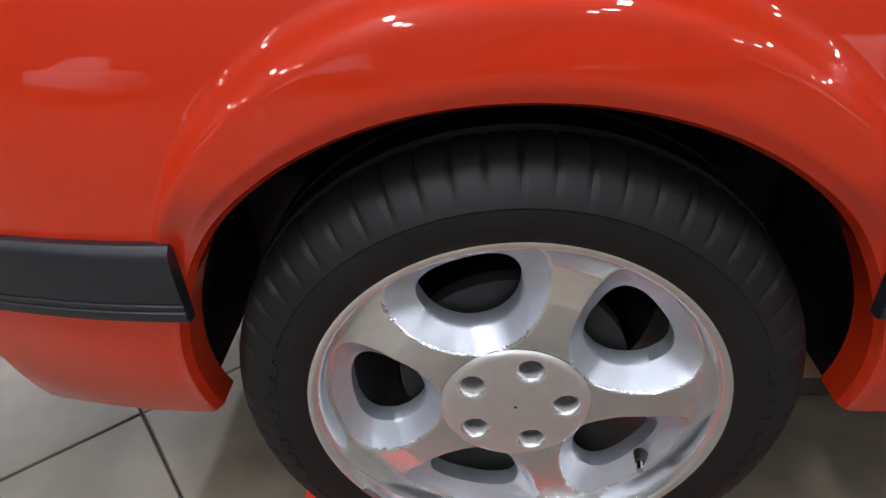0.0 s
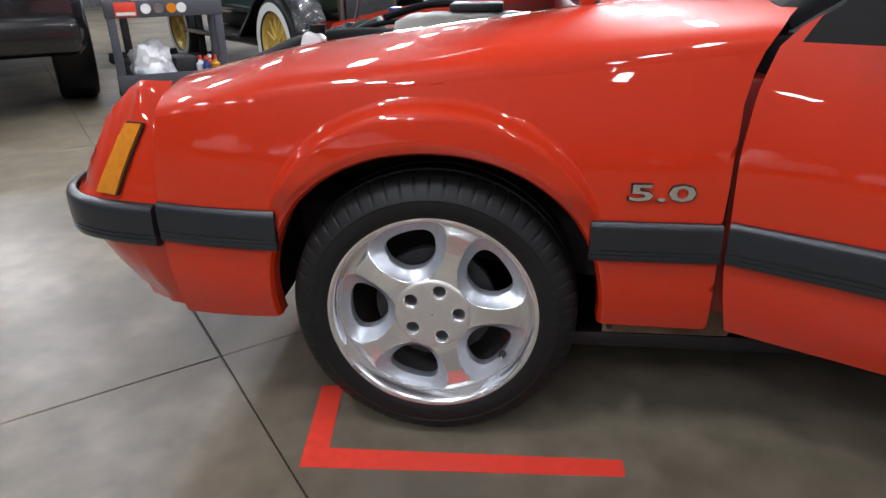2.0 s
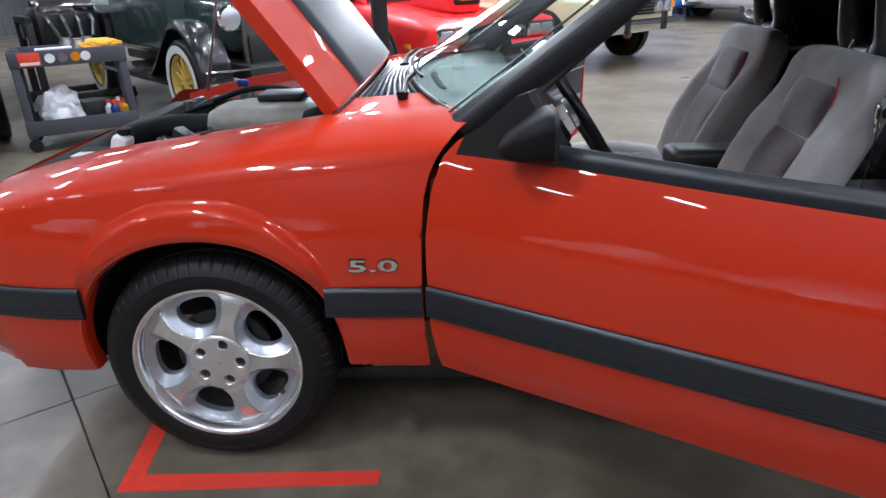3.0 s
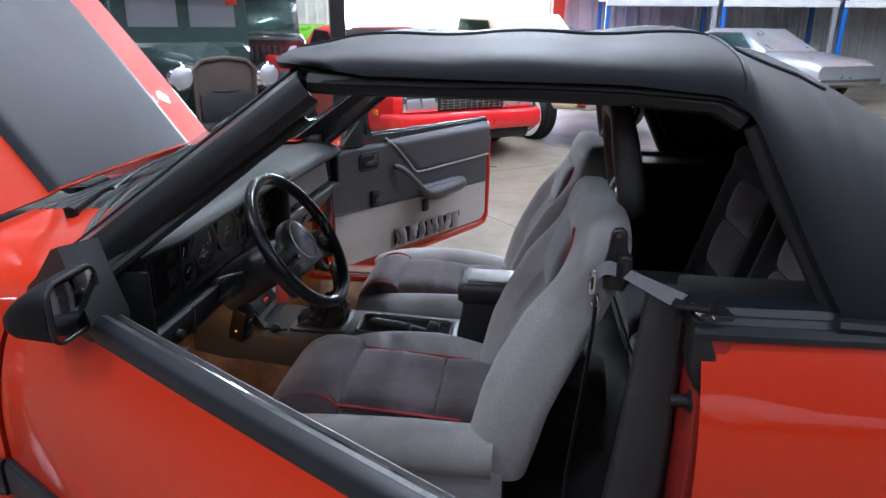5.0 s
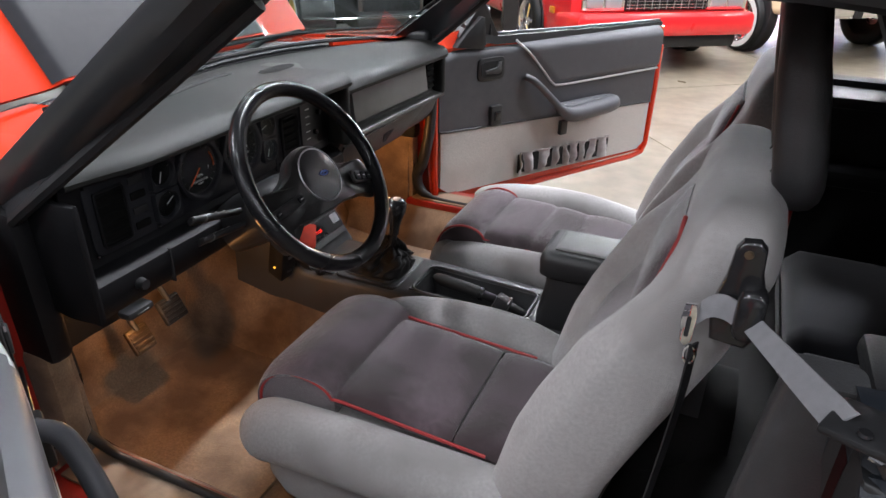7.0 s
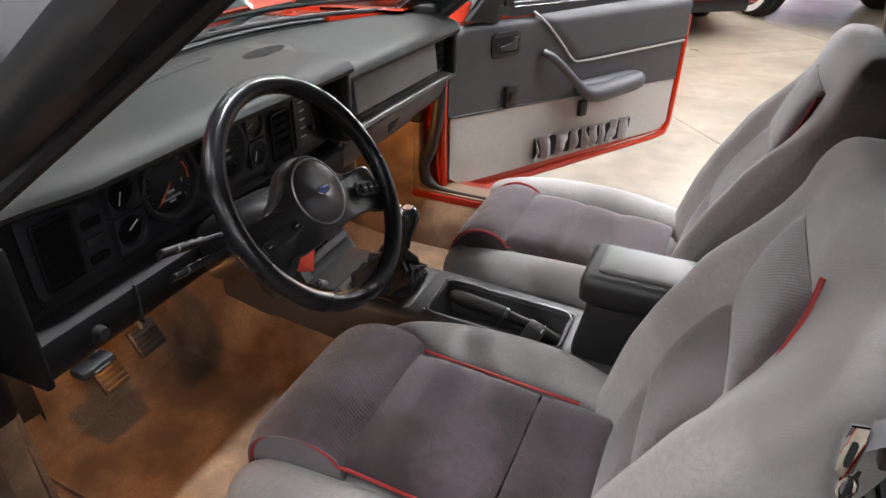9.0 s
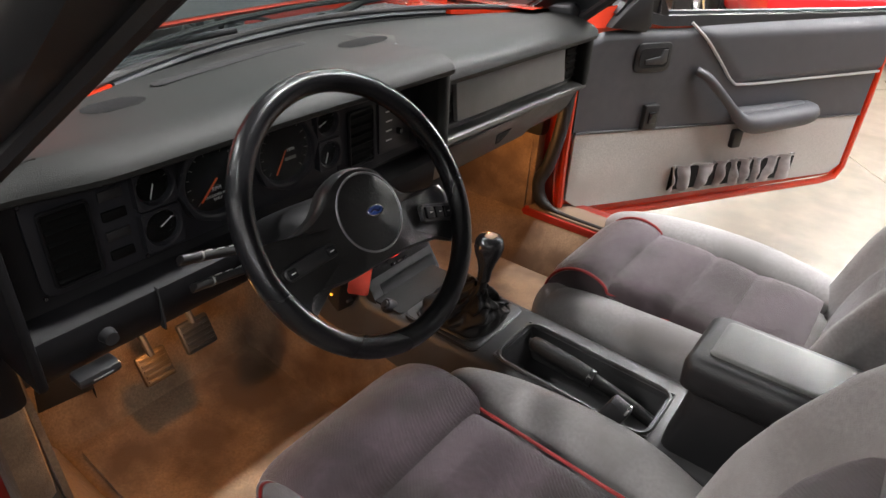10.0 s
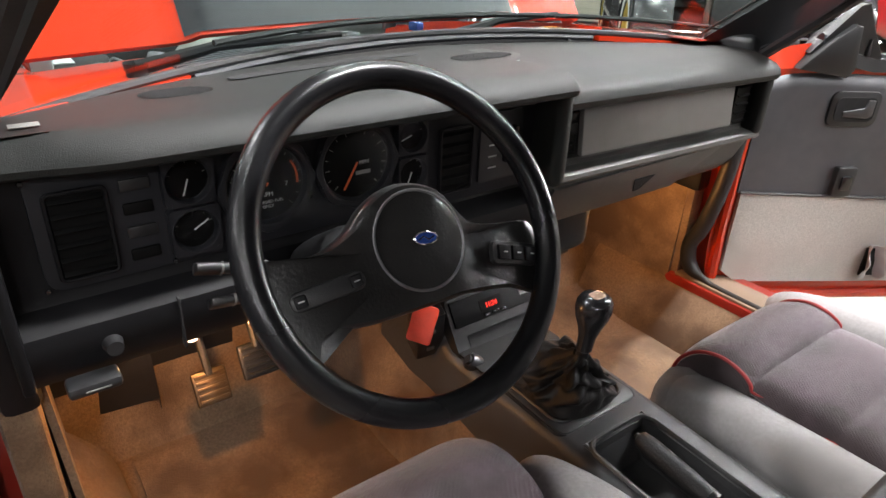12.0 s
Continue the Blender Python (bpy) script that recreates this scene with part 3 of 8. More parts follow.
def moulding(path, z0, z1, proud):
    """A dark strip along the plan points in path, with rounded edges and two fine grooves low down."""
    h = z1 - z0
    prof = [(0.004, 0.0), (0.55, 0.0), (0.9, 0.03), (1.0, 0.10), (1.0, 0.16), (0.86, 0.175), (0.86, 0.20), (1.0, 0.215), (1.0, 0.26), (0.86, 0.275), (0.86, 0.30), (1.0, 0.315),
            (1.0, 0.72), (0.98, 0.84), (0.85, 0.94), (0.5, 1.0), (0.004, 1.0)]
    rings = []
    for p, outw in path:
        rings.append([Vector((p[0], p[1], z0 + h * b)) + outw * proud * a for a, b in prof])
    return loft(rings, True)


_line = []
for _k in range(0, 97):
    _s = abs(2 * _k / 96 - 1)
    _p, _in = nose_path(1 - _s)
    if _in.y < 0 and _in.x < 0:
        _in = -_in
    _o = -_in
    if _k > 48:
        _p, _o = mirrored(_p), Vector((_o.x, -_o.y, 0))
    _line.append((_p, _o))
part("bumper_strip", moulding(_line, 0.458, 0.552, 0.024), TRIM, car, "dark blue-grey rubber bumper strip")
for _s in (0, 1):
    for _x0, _x1 in ((-0.592, -0.318), (0.318, 0.563), (1.935, 2.2)):
        _path = [(Vector((_x0 + (_x1 - _x0) * k / 12, flank(0, 0.5) + plan(_x0 + (_x1 - _x0) * k / 12) - plan(0) - 0.001, 0)), Vector((0, -1, 0))) for k in range(13)]
        if _s:
            _path = [(mirrored(p), -o) for p, o in _path]
        part("side_strip", moulding(_path, 0.478 if _x0 > 0 else 0.472, 0.559, 0.017), TRIM, car, "dark blue-grey rubber side strip")

# amber corner lamp, laid on the nose's flank
for _s in (0, 1):
    def _lamp(u, v, d=0.0):
        x = (-0.745 + 0.055 * u) * (1 - v) + (-0.655 + 0.045 * u) * v
        z = 0.565 + 0.152 * v
        best = min(range(40), key=lambda k: abs(nose_point(k / 80, z).x - x))
        a, b = nose_point(best / 80, z), nose_point((best + 1) / 80, z)
        t = 0 if abs(b.x - a.x) < 1e-6 else max(-1, min(1, (x - a.x) / (b.x - a.x)))
        p = a.lerp(b, t) + Vector((-0.004 - d, -0.005 - d, 0))
        p.z = z
        return mirrored(p) if _s else p
    _bm = grid(lambda u, v: _lamp(u, v, 0.005), 8, 16, 0.014)
    lamp = part("corner_lamp", _bm, AMBER, car, "amber ribbed corner marker lamp")
    _ed = [_lamp(0, v / 8) for v in range(9)] + [_lamp(u / 4, 1) for u in range(1, 5)] + [_lamp(1, 1 - v / 8) for v in range(1, 9)] + [_lamp(1 - u / 4, 0) for u in range(1, 4)]
    part("lamp_bezel", tube(_ed, 0.0022, 8, None, 1.0, True), LINER, lamp)

# emblem on the wing
for _s in (0,):
    _m = pose(0.446, plan(0.446) + tumble(0.622) - 0.001, 0.618, 90)
    _emb = lettering("wing_emblem", "5.0", CHROME, car, _m, 0.033, 0.122, 0.005, "chrome 5.0 emblem with dark edge", 0.02)
    lettering("emblem_inlay", "5.0", BLACK, _emb, pose(0.446, plan(0.446) + tumble(0.622), 0.618, 90), 0.038, 0.128, 0.004, "", 0.035)

# bonnet, hinged at its rear edge and propped open
HOOD_ANGLE = 54.5
_hm = Matrix.Translation((0.342, 0, 0.952)) @ Matrix.Rotation(radians(HOOD_ANGLE), 4, "Y")


def hood_pt(u, v, lift=0.0):
    """u from the rear edge to the front, v across."""
    s = 2 * v - 1
    half = 0.605 - 0.035 * u
    x = -1.17 * u
    z = 0.035 * (1 - s * s) - 0.10 * u * u * 0.6 + lift
    # raised middle
    z += 0.02 * ease((0.62 - abs(s)) / 0.06)
    return _hm @ Vector((x, YC + s * half, z))


bonnet = part("bonnet", grid(hood_pt, 40, 60, -0.012), RED, car, "open red bonnet with a satin black centre panel", 30)
part("bonnet_black_panel", grid(lambda u, v: hood_pt(0.005 + 0.975 * u, 0.198 + 0.604 * v, 0.0025), 40, 44), HOOD_BLACK, bonnet, "satin black painted centre panel")
for _v in (0.0, 1.0):
    _bm = grid(lambda u, w: hood_pt(u, _v) + (_hm.to_3x3() @ Vector((0, (0.012 if _v == 0 else -0.012) * w, -0.045 * w))), 24, 3, 0.004)
    part("bonnet_flange", _bm, RED, bonnet)
part("bonnet_underside", grid(lambda u, v: hood_pt(0.03 + 0.94 * u, 0.03 + 0.94 * v, -0.04), 10, 10, 0.01), DARK_METAL, bonnet)
_prop = part("bonnet_prop", tube([(-0.45, 1.40, 0.82), hood_pt(0.75, 0.9, -0.03)], 0.006, 8), STEEL, car)

# cowl: red panel with a black grille below the windscreen
def cowl_x(y):
    s = (y - YC) / 0.60
    return 0.335 + 0.045 * (1 - s * s)


def cowl_pt(u, y, lift=0.0):
    """From the bonnet's edge (u = 0) to the foot of the glass (u = 1)."""
    q = 1 - ((y - YC) / 0.60) ** 2
    return Vector((cowl_x(y) * (1 - u) + (0.64 - 0.14 * q) * u, y, 0.921 + 0.012 * u + 0.027 * q + lift))


for _y0, _y1 in ((0.275, 0.455), (1.299, 1.479)):
    part("cowl_panel", grid(lambda u, v: cowl_pt(u, _y0 + (_y1 - _y0) * v), 8, 10, -0.01), RED, car, "red cowl panel")
cowl = part("cowl_grille", grid(lambda u, v: cowl_pt(u, 0.456 + 0.842 * v, -0.008), 8, 30, -0.006), LINER, car, "black slotted cowl grille")
for _k in range(10):
    part("grille_slat", tube([cowl_pt(0.05 + 0.10 * _k, 0.462 + 0.83 * v / 18, 0.004) for v in range(19)], 0.0060, 6), TRIM, cowl)
for _y in (0.52, 0.70, 0.877, 1.054, 1.234):
    part("grille_rib", tube([cowl_pt(0.02 + 0.96 * k / 8, _y, 0.001) for k in range(9)], 0.0050, 6), TRIM, cowl)

# windscreen
def screen(u, v):
    """u from the bottom to the top, v across."""
    s = 2 * v - 1
    lo = Vector((0.668 - 0.178 * (1 - s * s), YC + 0.69 * s, 0.948 + 0.032 * (1 - s * s)))
    hi = Vector((1.135 - 0.09 * (1 - s * s), YC + 0.668 * s, 1.292 + 0.035 * (1 - s * s)))
    return lo.lerp(hi, u)


def pillar_edge(u, side):
    """Inner rear edge of the pillar, which leans inwards to the roof."""
    y = YC - lerp_at([(0.0, 0.745), (1.0, 0.572)], u)
    return Vector((0.700 + 0.43 * u, YC + side * (YC - y), 0.868 + 0.348 * u))


_scr = part("windscreen", grid(screen, 10, 30), GLASS, car, "clear windscreen glass", fix=False)
_scr.visible_shadow = False
for _v in (0.0, 1.0):
    _sgn = -1 if _v == 0 else 1
    _rings = []
    for _k in range(13):
        _u = -0.04 + 1.08 * _k / 12
        _c = screen(_u, _v) + Vector((0.012, 0, -0.015))
        _al = (screen(1, _v) - screen(0, _v)).normalized()
        _up = Vector((-_al.z, 0, _al.x)).normalized()
        _w = 0.062 - 0.008 * _u
        _in = pillar_edge(_u, _sgn)
        _back = _c + _up * -0.75 * _w + Vector((0, _sgn * 0.02, 0))
        _rings.append([_c + _up * a * _w + Vector((0, _sgn * b, 0)) for a, b in ((0.42, -0.026), (0.5, -0.008), (0.48, 0.012), (0.3, 0.034), (0.0, 0.042), (-0.45, 0.038), (-0.75, 0.02))] + [_back.lerp(_in, 0.55), _in, _in + _up * 0.012, _c.lerp(_in, 0.45) + _up * 0.2 * _w])
    part("windscreen_pillar", loft(_rings), PILLAR_BLACK, car, "satin black windscreen pillar")
    _tr = [screen(-0.05 + 1.05 * k / 12, _v) + Vector((-0.010, _sgn * -0.028, 0.015)) for k in range(13)]
    part("screen_trim", tube(_tr, 0.0035, 6, None, 1.0), STEEL_DARK if _v == 0 else SEAL, car)
    _tr = [pillar_edge(-0.02 + 1.0 * k / 12, _sgn).lerp(screen(-0.02 + 1.0 * k / 12, _v) + Vector((0.05, _sgn * 0.02, -0.055)), 0.35) for k in range(13)]
    part("pillar_seal", tube(_tr, 0.012, 8), SEAL, car, "black rubber pillar weatherstrip")
part("screen_base_seal", tube([screen(0.0, k / 30) + Vector((-0.004, 0, -0.008)) for k in range(31)], 0.007, 8), SEAL, car)
_bm = loft([[screen(1.0, 0.03 + 0.94 * k / 20) + Vector((dx, 0, dz)) for dx, dz in ((-0.012, 0.004), (0.02, 0.018), (0.07, 0.006), (0.06, -0.03), (0.0, -0.025))] for k in range(21)])
part("windscreen_header", _bm, PILLAR_BLACK, car)

# wipers
for _y0, _y1 in ((0.40, 1.02), (1.00, 1.50)):
    _px = 0.53 - 0.08 * (1 - ((_y0 - YC) / 0.6) ** 2)
    _w = part("wiper", tube([(_px, _y0, 0.958), (_px, _y0 + 0.12, 0.981), (_px + 0.035, (_y0 + _y1) / 2, 0.992)], [0.012, 0.008, 0.005], 8), HUB_BLACK, car, "black wiper arm")
    part("wiper_blade", tube([screen(0.035, (_y0 + 0.1 - 0.19) / 1.38 + (_y1 - _y0) / 1.38 * k / 10) + Vector((-0.012, 0, 0.012)) for k in range(11)], 0.005, 6), HUB_BLACK, _w)
    part("pivot_cap", lathe([(-0.012, 0.0), (-0.012, 0.014), (0.012, 0.018)], 14, pose(_px, _y0, 0.955, 90)), HUB_BLACK, _w)

# folding top
TOP_RAIL = [(1.06, 1.318), (1.2, 1.305), (1.5, 1.303), (1.75, 1.298), (1.90, 1.285), (1.945, 1.255), (2.0, 1.15), (2.06, 1.03), (2.13, 0.905), (2.2, 0.90), (2.85, 0.93)]
TOP_CROWN = [(1.06, 1.328), (1.09, 1.350), (1.2, 1.370), (1.5, 1.385), (1.75, 1.386), (1.92, 1.388), (2.1, 1.345), (2.4, 1.20), (2.85, 0.96)]
TOP_HALF = [(1.06, 0.680), (1.12, 0.700), (1.5, 0.705), (1.93, 0.71), (2.14, 0.80), (2.85, 0.78)]


def top_pt(u, v):
    x = 1.06 + 1.79 * u
    s = 2 * v - 1
    zr, zt, hw = lerp_at(TOP_RAIL, x), lerp_at(TOP_CROWN, x), lerp_at(TOP_HALF, x)
    a = abs(s)
    e = 2.6 if x > 1.95 else 3.6
    ang = a * math.pi / 2
    y = hw * math.sin(ang) ** 0.8
    z = zr + (zt - zr) * max(0.0, math.cos(ang)) ** (0.62 if x < 1.95 else 0.8)
    sag = 0.006 * math.sin(x * 21) * (1 - a)
    xx = x - 0.035 * (1 - s * s) * (1 - ease((x - 1.06) / 0.5)) + 0.115 * a ** 2.5 * (1 - ease((x - 1.06) / 0.4))
    return Vector((xx, YC + math.copysign(y, s), z + sag - 0.004 * noise.noise(Vector((x * 5, s * 4, 2)))))


soft_top = part("folding_top", grid(top_pt, 110, 72, 0.014), TOP_CLOTH, car, "raised black vinyl folding top", 50)
part("headliner", grid(lambda u, v: top_pt(0.02 + 0.95 * u, 0.04 + 0.92 * v) - Vector((0, 0, 0.035)), 40, 30), LINER, soft_top)
for _s in (0, 1):
    _f = (lambda p: mirrored(p)) if _s else (lambda p: Vector(p))
    _rail = [_f((1.17 + 0.77 * k / 16, YC - lerp_at(TOP_HALF, 1.17 + 0.77 * k / 16) + 0.035, lerp_at(TOP_RAIL, 1.17 + 0.77 * k / 16) - 0.016)) for k in range(17)]
    _post = [_f((1.955, 0.185, 1.235)), _f((2.01, 0.17, 1.12)), _f((2.08, 0.14, 0.99)), _f((2.125, 0.125, 0.905))]
    part("top_side_rail", tube(_rail, 0.024, 8, None, 0.9), SEAL, soft_top, "black rubber top rail seal")
    part("top_rear_post", tube(_post, 0.018, 8), SEAL, soft_top)
    _post2 = [Vector(p) + Vector((0.035, (0.012 if not _s else -0.012), 0.0)) for p in _post]
    part("post_welt", tube(_post2, 0.009, 8), TRIM, soft_top)
    part("top_hem", tube([_f((2.10, 0.072, 0.925)), _f((2.3, 0.075, 0.918)), _f((2.75, 0.10, 0.93))], 0.014, 8), TRIM, soft_top)
for _x in (1.5, 1.93):
    part("top_bow", tube([top_pt((_x - 1.06) / 1.79, 0.06 + 0.88 * k / 24) - Vector((0, 0, 0.03)) for k in range(25)], 0.012, 8), DARK_METAL, soft_top)
for _v in (0.33, 0.67):
    part("top_seam", tube([top_pt(0.01 + 0.6 * k / 40, _v) + Vector((0, 0, 0.002)) for k in range(41)], 0.004, 6), TOP_CLOTH, soft_top)
part("cross_seam", tube([top_pt((1.93 - 1.06) / 1.79, 0.02 + 0.96 * k / 40) + Vector((0, 0, 0.001)) for k in range(41)], 0.004, 6), TOP_CLOTH, soft_top)

# belt moulding on the rear quarter, deck behind
for _s in (0, 1):
    _rings = []
    for _k in range(12):
        _x = 1.868 + 0.75 * _k / 11
        _y = 0.05 + 0.02 * _k / 11
        prof = [(-0.012, 0.893), (-0.014, 0.905), (0.0, 0.916), (0.008, 0.914), (0.014, 0.926), (0.026, 0.924), (0.034, 0.936), (0.075, 0.940), (0.10, 0.936), (0.10, 0.89)]
        _ring = [Vector((_x, _y + 0.01 + a, z)) for a, z in prof]
        _rings.append([mirrored(p) for p in _ring] if _s else _ring)
    part("belt_moulding", loft(_rings), TRIM, car, "dark ribbed belt moulding on the quarter panel")
part("rear_deck", grid(lambda u, v: Vector((2.55 + 0.85 * u, 0.12 + 1.514 * v, 0.93 - 0.03 * u + 0.03 * math.sin(math.pi * v))), 6, 12, -0.01), RED, car)
part("rear_panel", boxed((3.36, YC, 0.62), (0.08, 1.6, 0.56), 0.03), RED, car)


# wheels
def punched(r0, r1, nr, nt, depth, holes, pocket, sink, m):
    """A round disc with smooth oval holes; holes: (angle, radius, half across, half along)."""
    def dist(x, z):
        best = 9.0
        for a, r, hr, ht in holes:
            c, s = math.cos(a), math.sin(a)
            dr, dt = x * c + z * s - r, -x * s + z * c
            # long holes widen towards the rim, bolt holes are round
            ht2 = ht * (1 + (0.25 if hr != ht else 0.0) * dr / hr)
            e = 2.4 if hr != ht else 2.0
            q = (abs(dr / hr) ** e + abs(dt / ht2) ** e) ** (1 / e)
            best = min(best, (q - 1) * min(hr, ht))
        return best
    t = bmesh.new()
    rows = []
    step = (r1 - r0) / nr
    for i in range(nr + 1):
        r = r0 + step * i
        row = []
        for j in range(nt):
            a = 2 * math.pi * j / nt
            x, z = r * math.cos(a), r * math.sin(a)
            d = dist(x, z)
            if abs(d) < step * 0.9:
                e = 1e-4
                gx, gz = (dist(x + e, z) - d) / e, (dist(x, z + e) - d) / e
                g = gx * gx + gz * gz
                x, z = x - gx * d / g, z - gz * d / g
                d = 0.0
            rr = math.hypot(x, z)
            y = depth(rr) + (sink * max(0.0, 1 - max(d, 0) / pocket) ** 0.8 if pocket else 0)
            v = t.verts.new((x, y, z))
            row.append((v, d))
        rows.append(row)
    for i in range(nr):
        for j in range(nt):
            k = (j + 1) % nt
            q = (rows[i][j], rows[i + 1][j], rows[i + 1][k], rows[i][k])
            if min(d for _, d in q) < -1e-6 or max(d for _, d in q) <= 1e-6:
                continue
            f = t.faces.new([v for v, _ in q])
            if pocket and sum(d for _, d in q) / 4 < pocket * 0.95:
                f.material_index = 1
    # walls of the holes
    es = [e for e in t.edges if e.is_boundary and r0 + step < math.hypot(*(lambda c: (c.x, c.z))((e.verts[0].co + e.verts[1].co) / 2)) < r1 - step]
    ex = bmesh.ops.extrude_edge_only(t, edges=es)
    bmesh.ops.translate(t, verts=[v for v in ex["geom"] if isinstance(v, bmesh.types.BMVert)], vec=(0, 0.022, 0))
    loose = [v for v in t.verts if not v.link_faces]
    bmesh.ops.delete(t, geom=loose, context="VERTS")
    t.transform(m)
    return t


def wheel_face_depth(r):
    return lerp_at([(0.08, 0.002), (0.10, 0.0), (0.15, -0.001), (0.19, 0.006), (0.205, 0.013), (0.214, 0.02)], r)


def road_wheel(m, fine=True):
    """A five-hole alloy wheel with its tyre, the axle along y, outer side at -y before m."""
    n = 480 if fine else 60
    prof = [(0.012, 0.214), (-0.010, 0.222), (-0.019, 0.238), (-0.022, 0.256), (-0.0205, 0.268), (-0.0215, 0.270), (-0.019, 0.276), (-0.008, 0.2965), (0.004, 0.3075), (0.016, 0.3125), (0.040, 0.3155), (0.042, 0.305), (0.050, 0.305), (0.052, 0.3162),
            (0.085, 0.317), (0.087, 0.309), (0.097, 0.309), (0.099, 0.317), (0.14, 0.316), (0.142, 0.3085), (0.15, 0.3085), (0.152, 0.3155), (0.18, 0.312), (0.198, 0.298), (0.208, 0.26), (0.198, 0.222), (0.17, 0.21)]

    def groove(i, k):
        return 0.0042 if 7 <= k <= 10 and i % 8 == 0 else 0.0
    w = part("road_wheel", lathe(prof, n, m, None, groove), RUBBER, car, "black tyre on a polished five-hole alloy wheel", 30)
    holes = [(radians(36 + 72 * k), 0.146, 0.043, 0.054) for k in range(5)]
    part("wheel_disc", punched(0.083, 0.214, 60 if fine else 14, 480 if fine else 90, wheel_face_depth, holes, 0.021, 0.026, m), [ALLOY, ALLOY_POCKET], w, "polished alloy disc with five pocketed holes", 50)
    part("rim", lathe([(0.02, 0.2135), (0.004, 0.2145), (-0.006, 0.217), (-0.0125, 0.2205), (-0.015, 0.225), (-0.0145, 0.230), (-0.010, 0.2335), (0.0, 0.233), (0.012, 0.226), (0.02, 0.215), (0.19, 0.20), (0.20, 0.215)], n, m), ALLOY, w, "polished rim lip")
    if fine:
        bolts = [(radians(2 + 72 * k), 0.0572, 0.0135, 0.0135) for k in range(5)]
        cap = part("hub_cap", punched(0.002, 0.0835, 40, 180, lambda r: -0.003 + 0.004 * max(0, (r - 0.075) / 0.0085) ** 2, bolts, 0.003, 0.003, m), [ALLOY_MATT, ALLOY], w, "satin alloy hub cap with five bolt holes", 50)
        for a, r, _, _ in bolts:
            part("wheel_bolt", lathe([(0.016, 0.0), (0.016, 0.0165), (0.004, 0.0165)], 20, m @ pose(r * math.cos(a), 0.004, r * math.sin(a))), DARK_METAL, w)
        part("valve", tube([m @ Vector((0.155, 0.018, -0.105)), m @ Vector((0.151, 0.004, -0.103))], [0.009, 0.006], 10), BLACK, w)
        part("valve_cap", tube([m @ Vector((0.151, 0.004, -0.103)), m @ Vector((0.148, -0.010, -0.101))], [0.0042, 0.004], 10), CHROME, w)
        part("balance_weight", boxed((0, 0, 0), (0.028, 0.006, 0.008), 0.001, m @ Matrix.Rotation(radians(-129), 4, "Y") @ Matrix.Translation((0, -0.013, 0.226)) @ Matrix.Rotation(0, 4, "Y")), STEEL, w)
        for k in range(9):
            a = radians(158 + 5.2 * k)
            part("sidewall_mark", boxed((0, 0, 0), (0.017, 0.0014, 0.008 if k % 3 else 0.013), 0.0005, m @ Matrix.Rotation(-a, 4, "Y") @ Matrix.Translation((0.266, -0.0215, 0)) @ Matrix.Rotation(radians(90), 4, "Y")), RUBBER, w)
        for k in range(8):
            a = radians(-22 + 5.2 * k)
            part("sidewall_mark", boxed((0, 0, 0), (0.017, 0.0014, 0.008 if k % 4 else 0.013), 0.0005, m @ Matrix.Rotation(-a, 4, "Y") @ Matrix.Translation((0.266, -0.0215, 0)) @ Matrix.Rotation(radians(90), 4, "Y")), RUBBER, w)
    part("brake_disc", lathe([(0.055, 0.0), (0.055, 0.135), (0.075, 0.135), (0.075, 0.07), (0.19, 0.07)], 40, m), DARK_METAL, w)
    return w


road_wheel(pose(0, 0.035, WHEEL_Z))
road_wheel(pose(2.553, 0.035, WHEEL_Z), False)
for _x in (0, 2.553):
    road_wheel(pose(_x, 2 * YC - 0.035, WHEEL_Z, 0, 0, 180), False)

# underbody and rocker; unseen rails, pipes and blocks keep light from under the car
for _y in (0.34, 2 * YC - 0.34):
    part("shade_rail", boxed((1.40, _y, 0.118), (1.95, 0.08, 0.075), 0.02), SEAL, car, "black rail added under the floor to stop light")
for _y in (0.70, 1.06):
    part("shade_pipe", tube(smooth_line([(0.35, _y, 0.20), (0.6, _y, 0.112), (1.6, _y, 0.105), (2.3, _y, 0.13), (2.6, _y - 0.1, 0.20), (3.3, _y - 0.1, 0.20)], 5), 0.036, 10), DARK_METAL, car, "steel pipe added under the floor to stop light")
    part("shade_can", loft([[Vector((x, _y + a, 0.125 + b)) for a, b in rounded(w, h, h * 0.45, 4)] for x, w, h in ((1.45, 0.05, 0.05), (1.48, 0.20, 0.11), (1.95, 0.20, 0.11), (1.98, 0.05, 0.05))]), DARK_METAL, car, "steel can added under the floor to stop light")
part("shade_block", loft([[Vector((x, YC + a, 0.20 + b)) for a, b in rounded(w, h, 0.06, 4)] for x, w, h in ((-0.25, 0.30, 0.20), (0.35, 0.30, 0.20), (0.5, 0.22, 0.16), (1.1, 0.16, 0.14))]), DARK_METAL, car, "dark block added under the floor to stop light")
part("underbody", boxed((1.45, YC, 0.172), (3.4, 1.36, 0.045), 0.015), SEAL, car, "dark underbody")
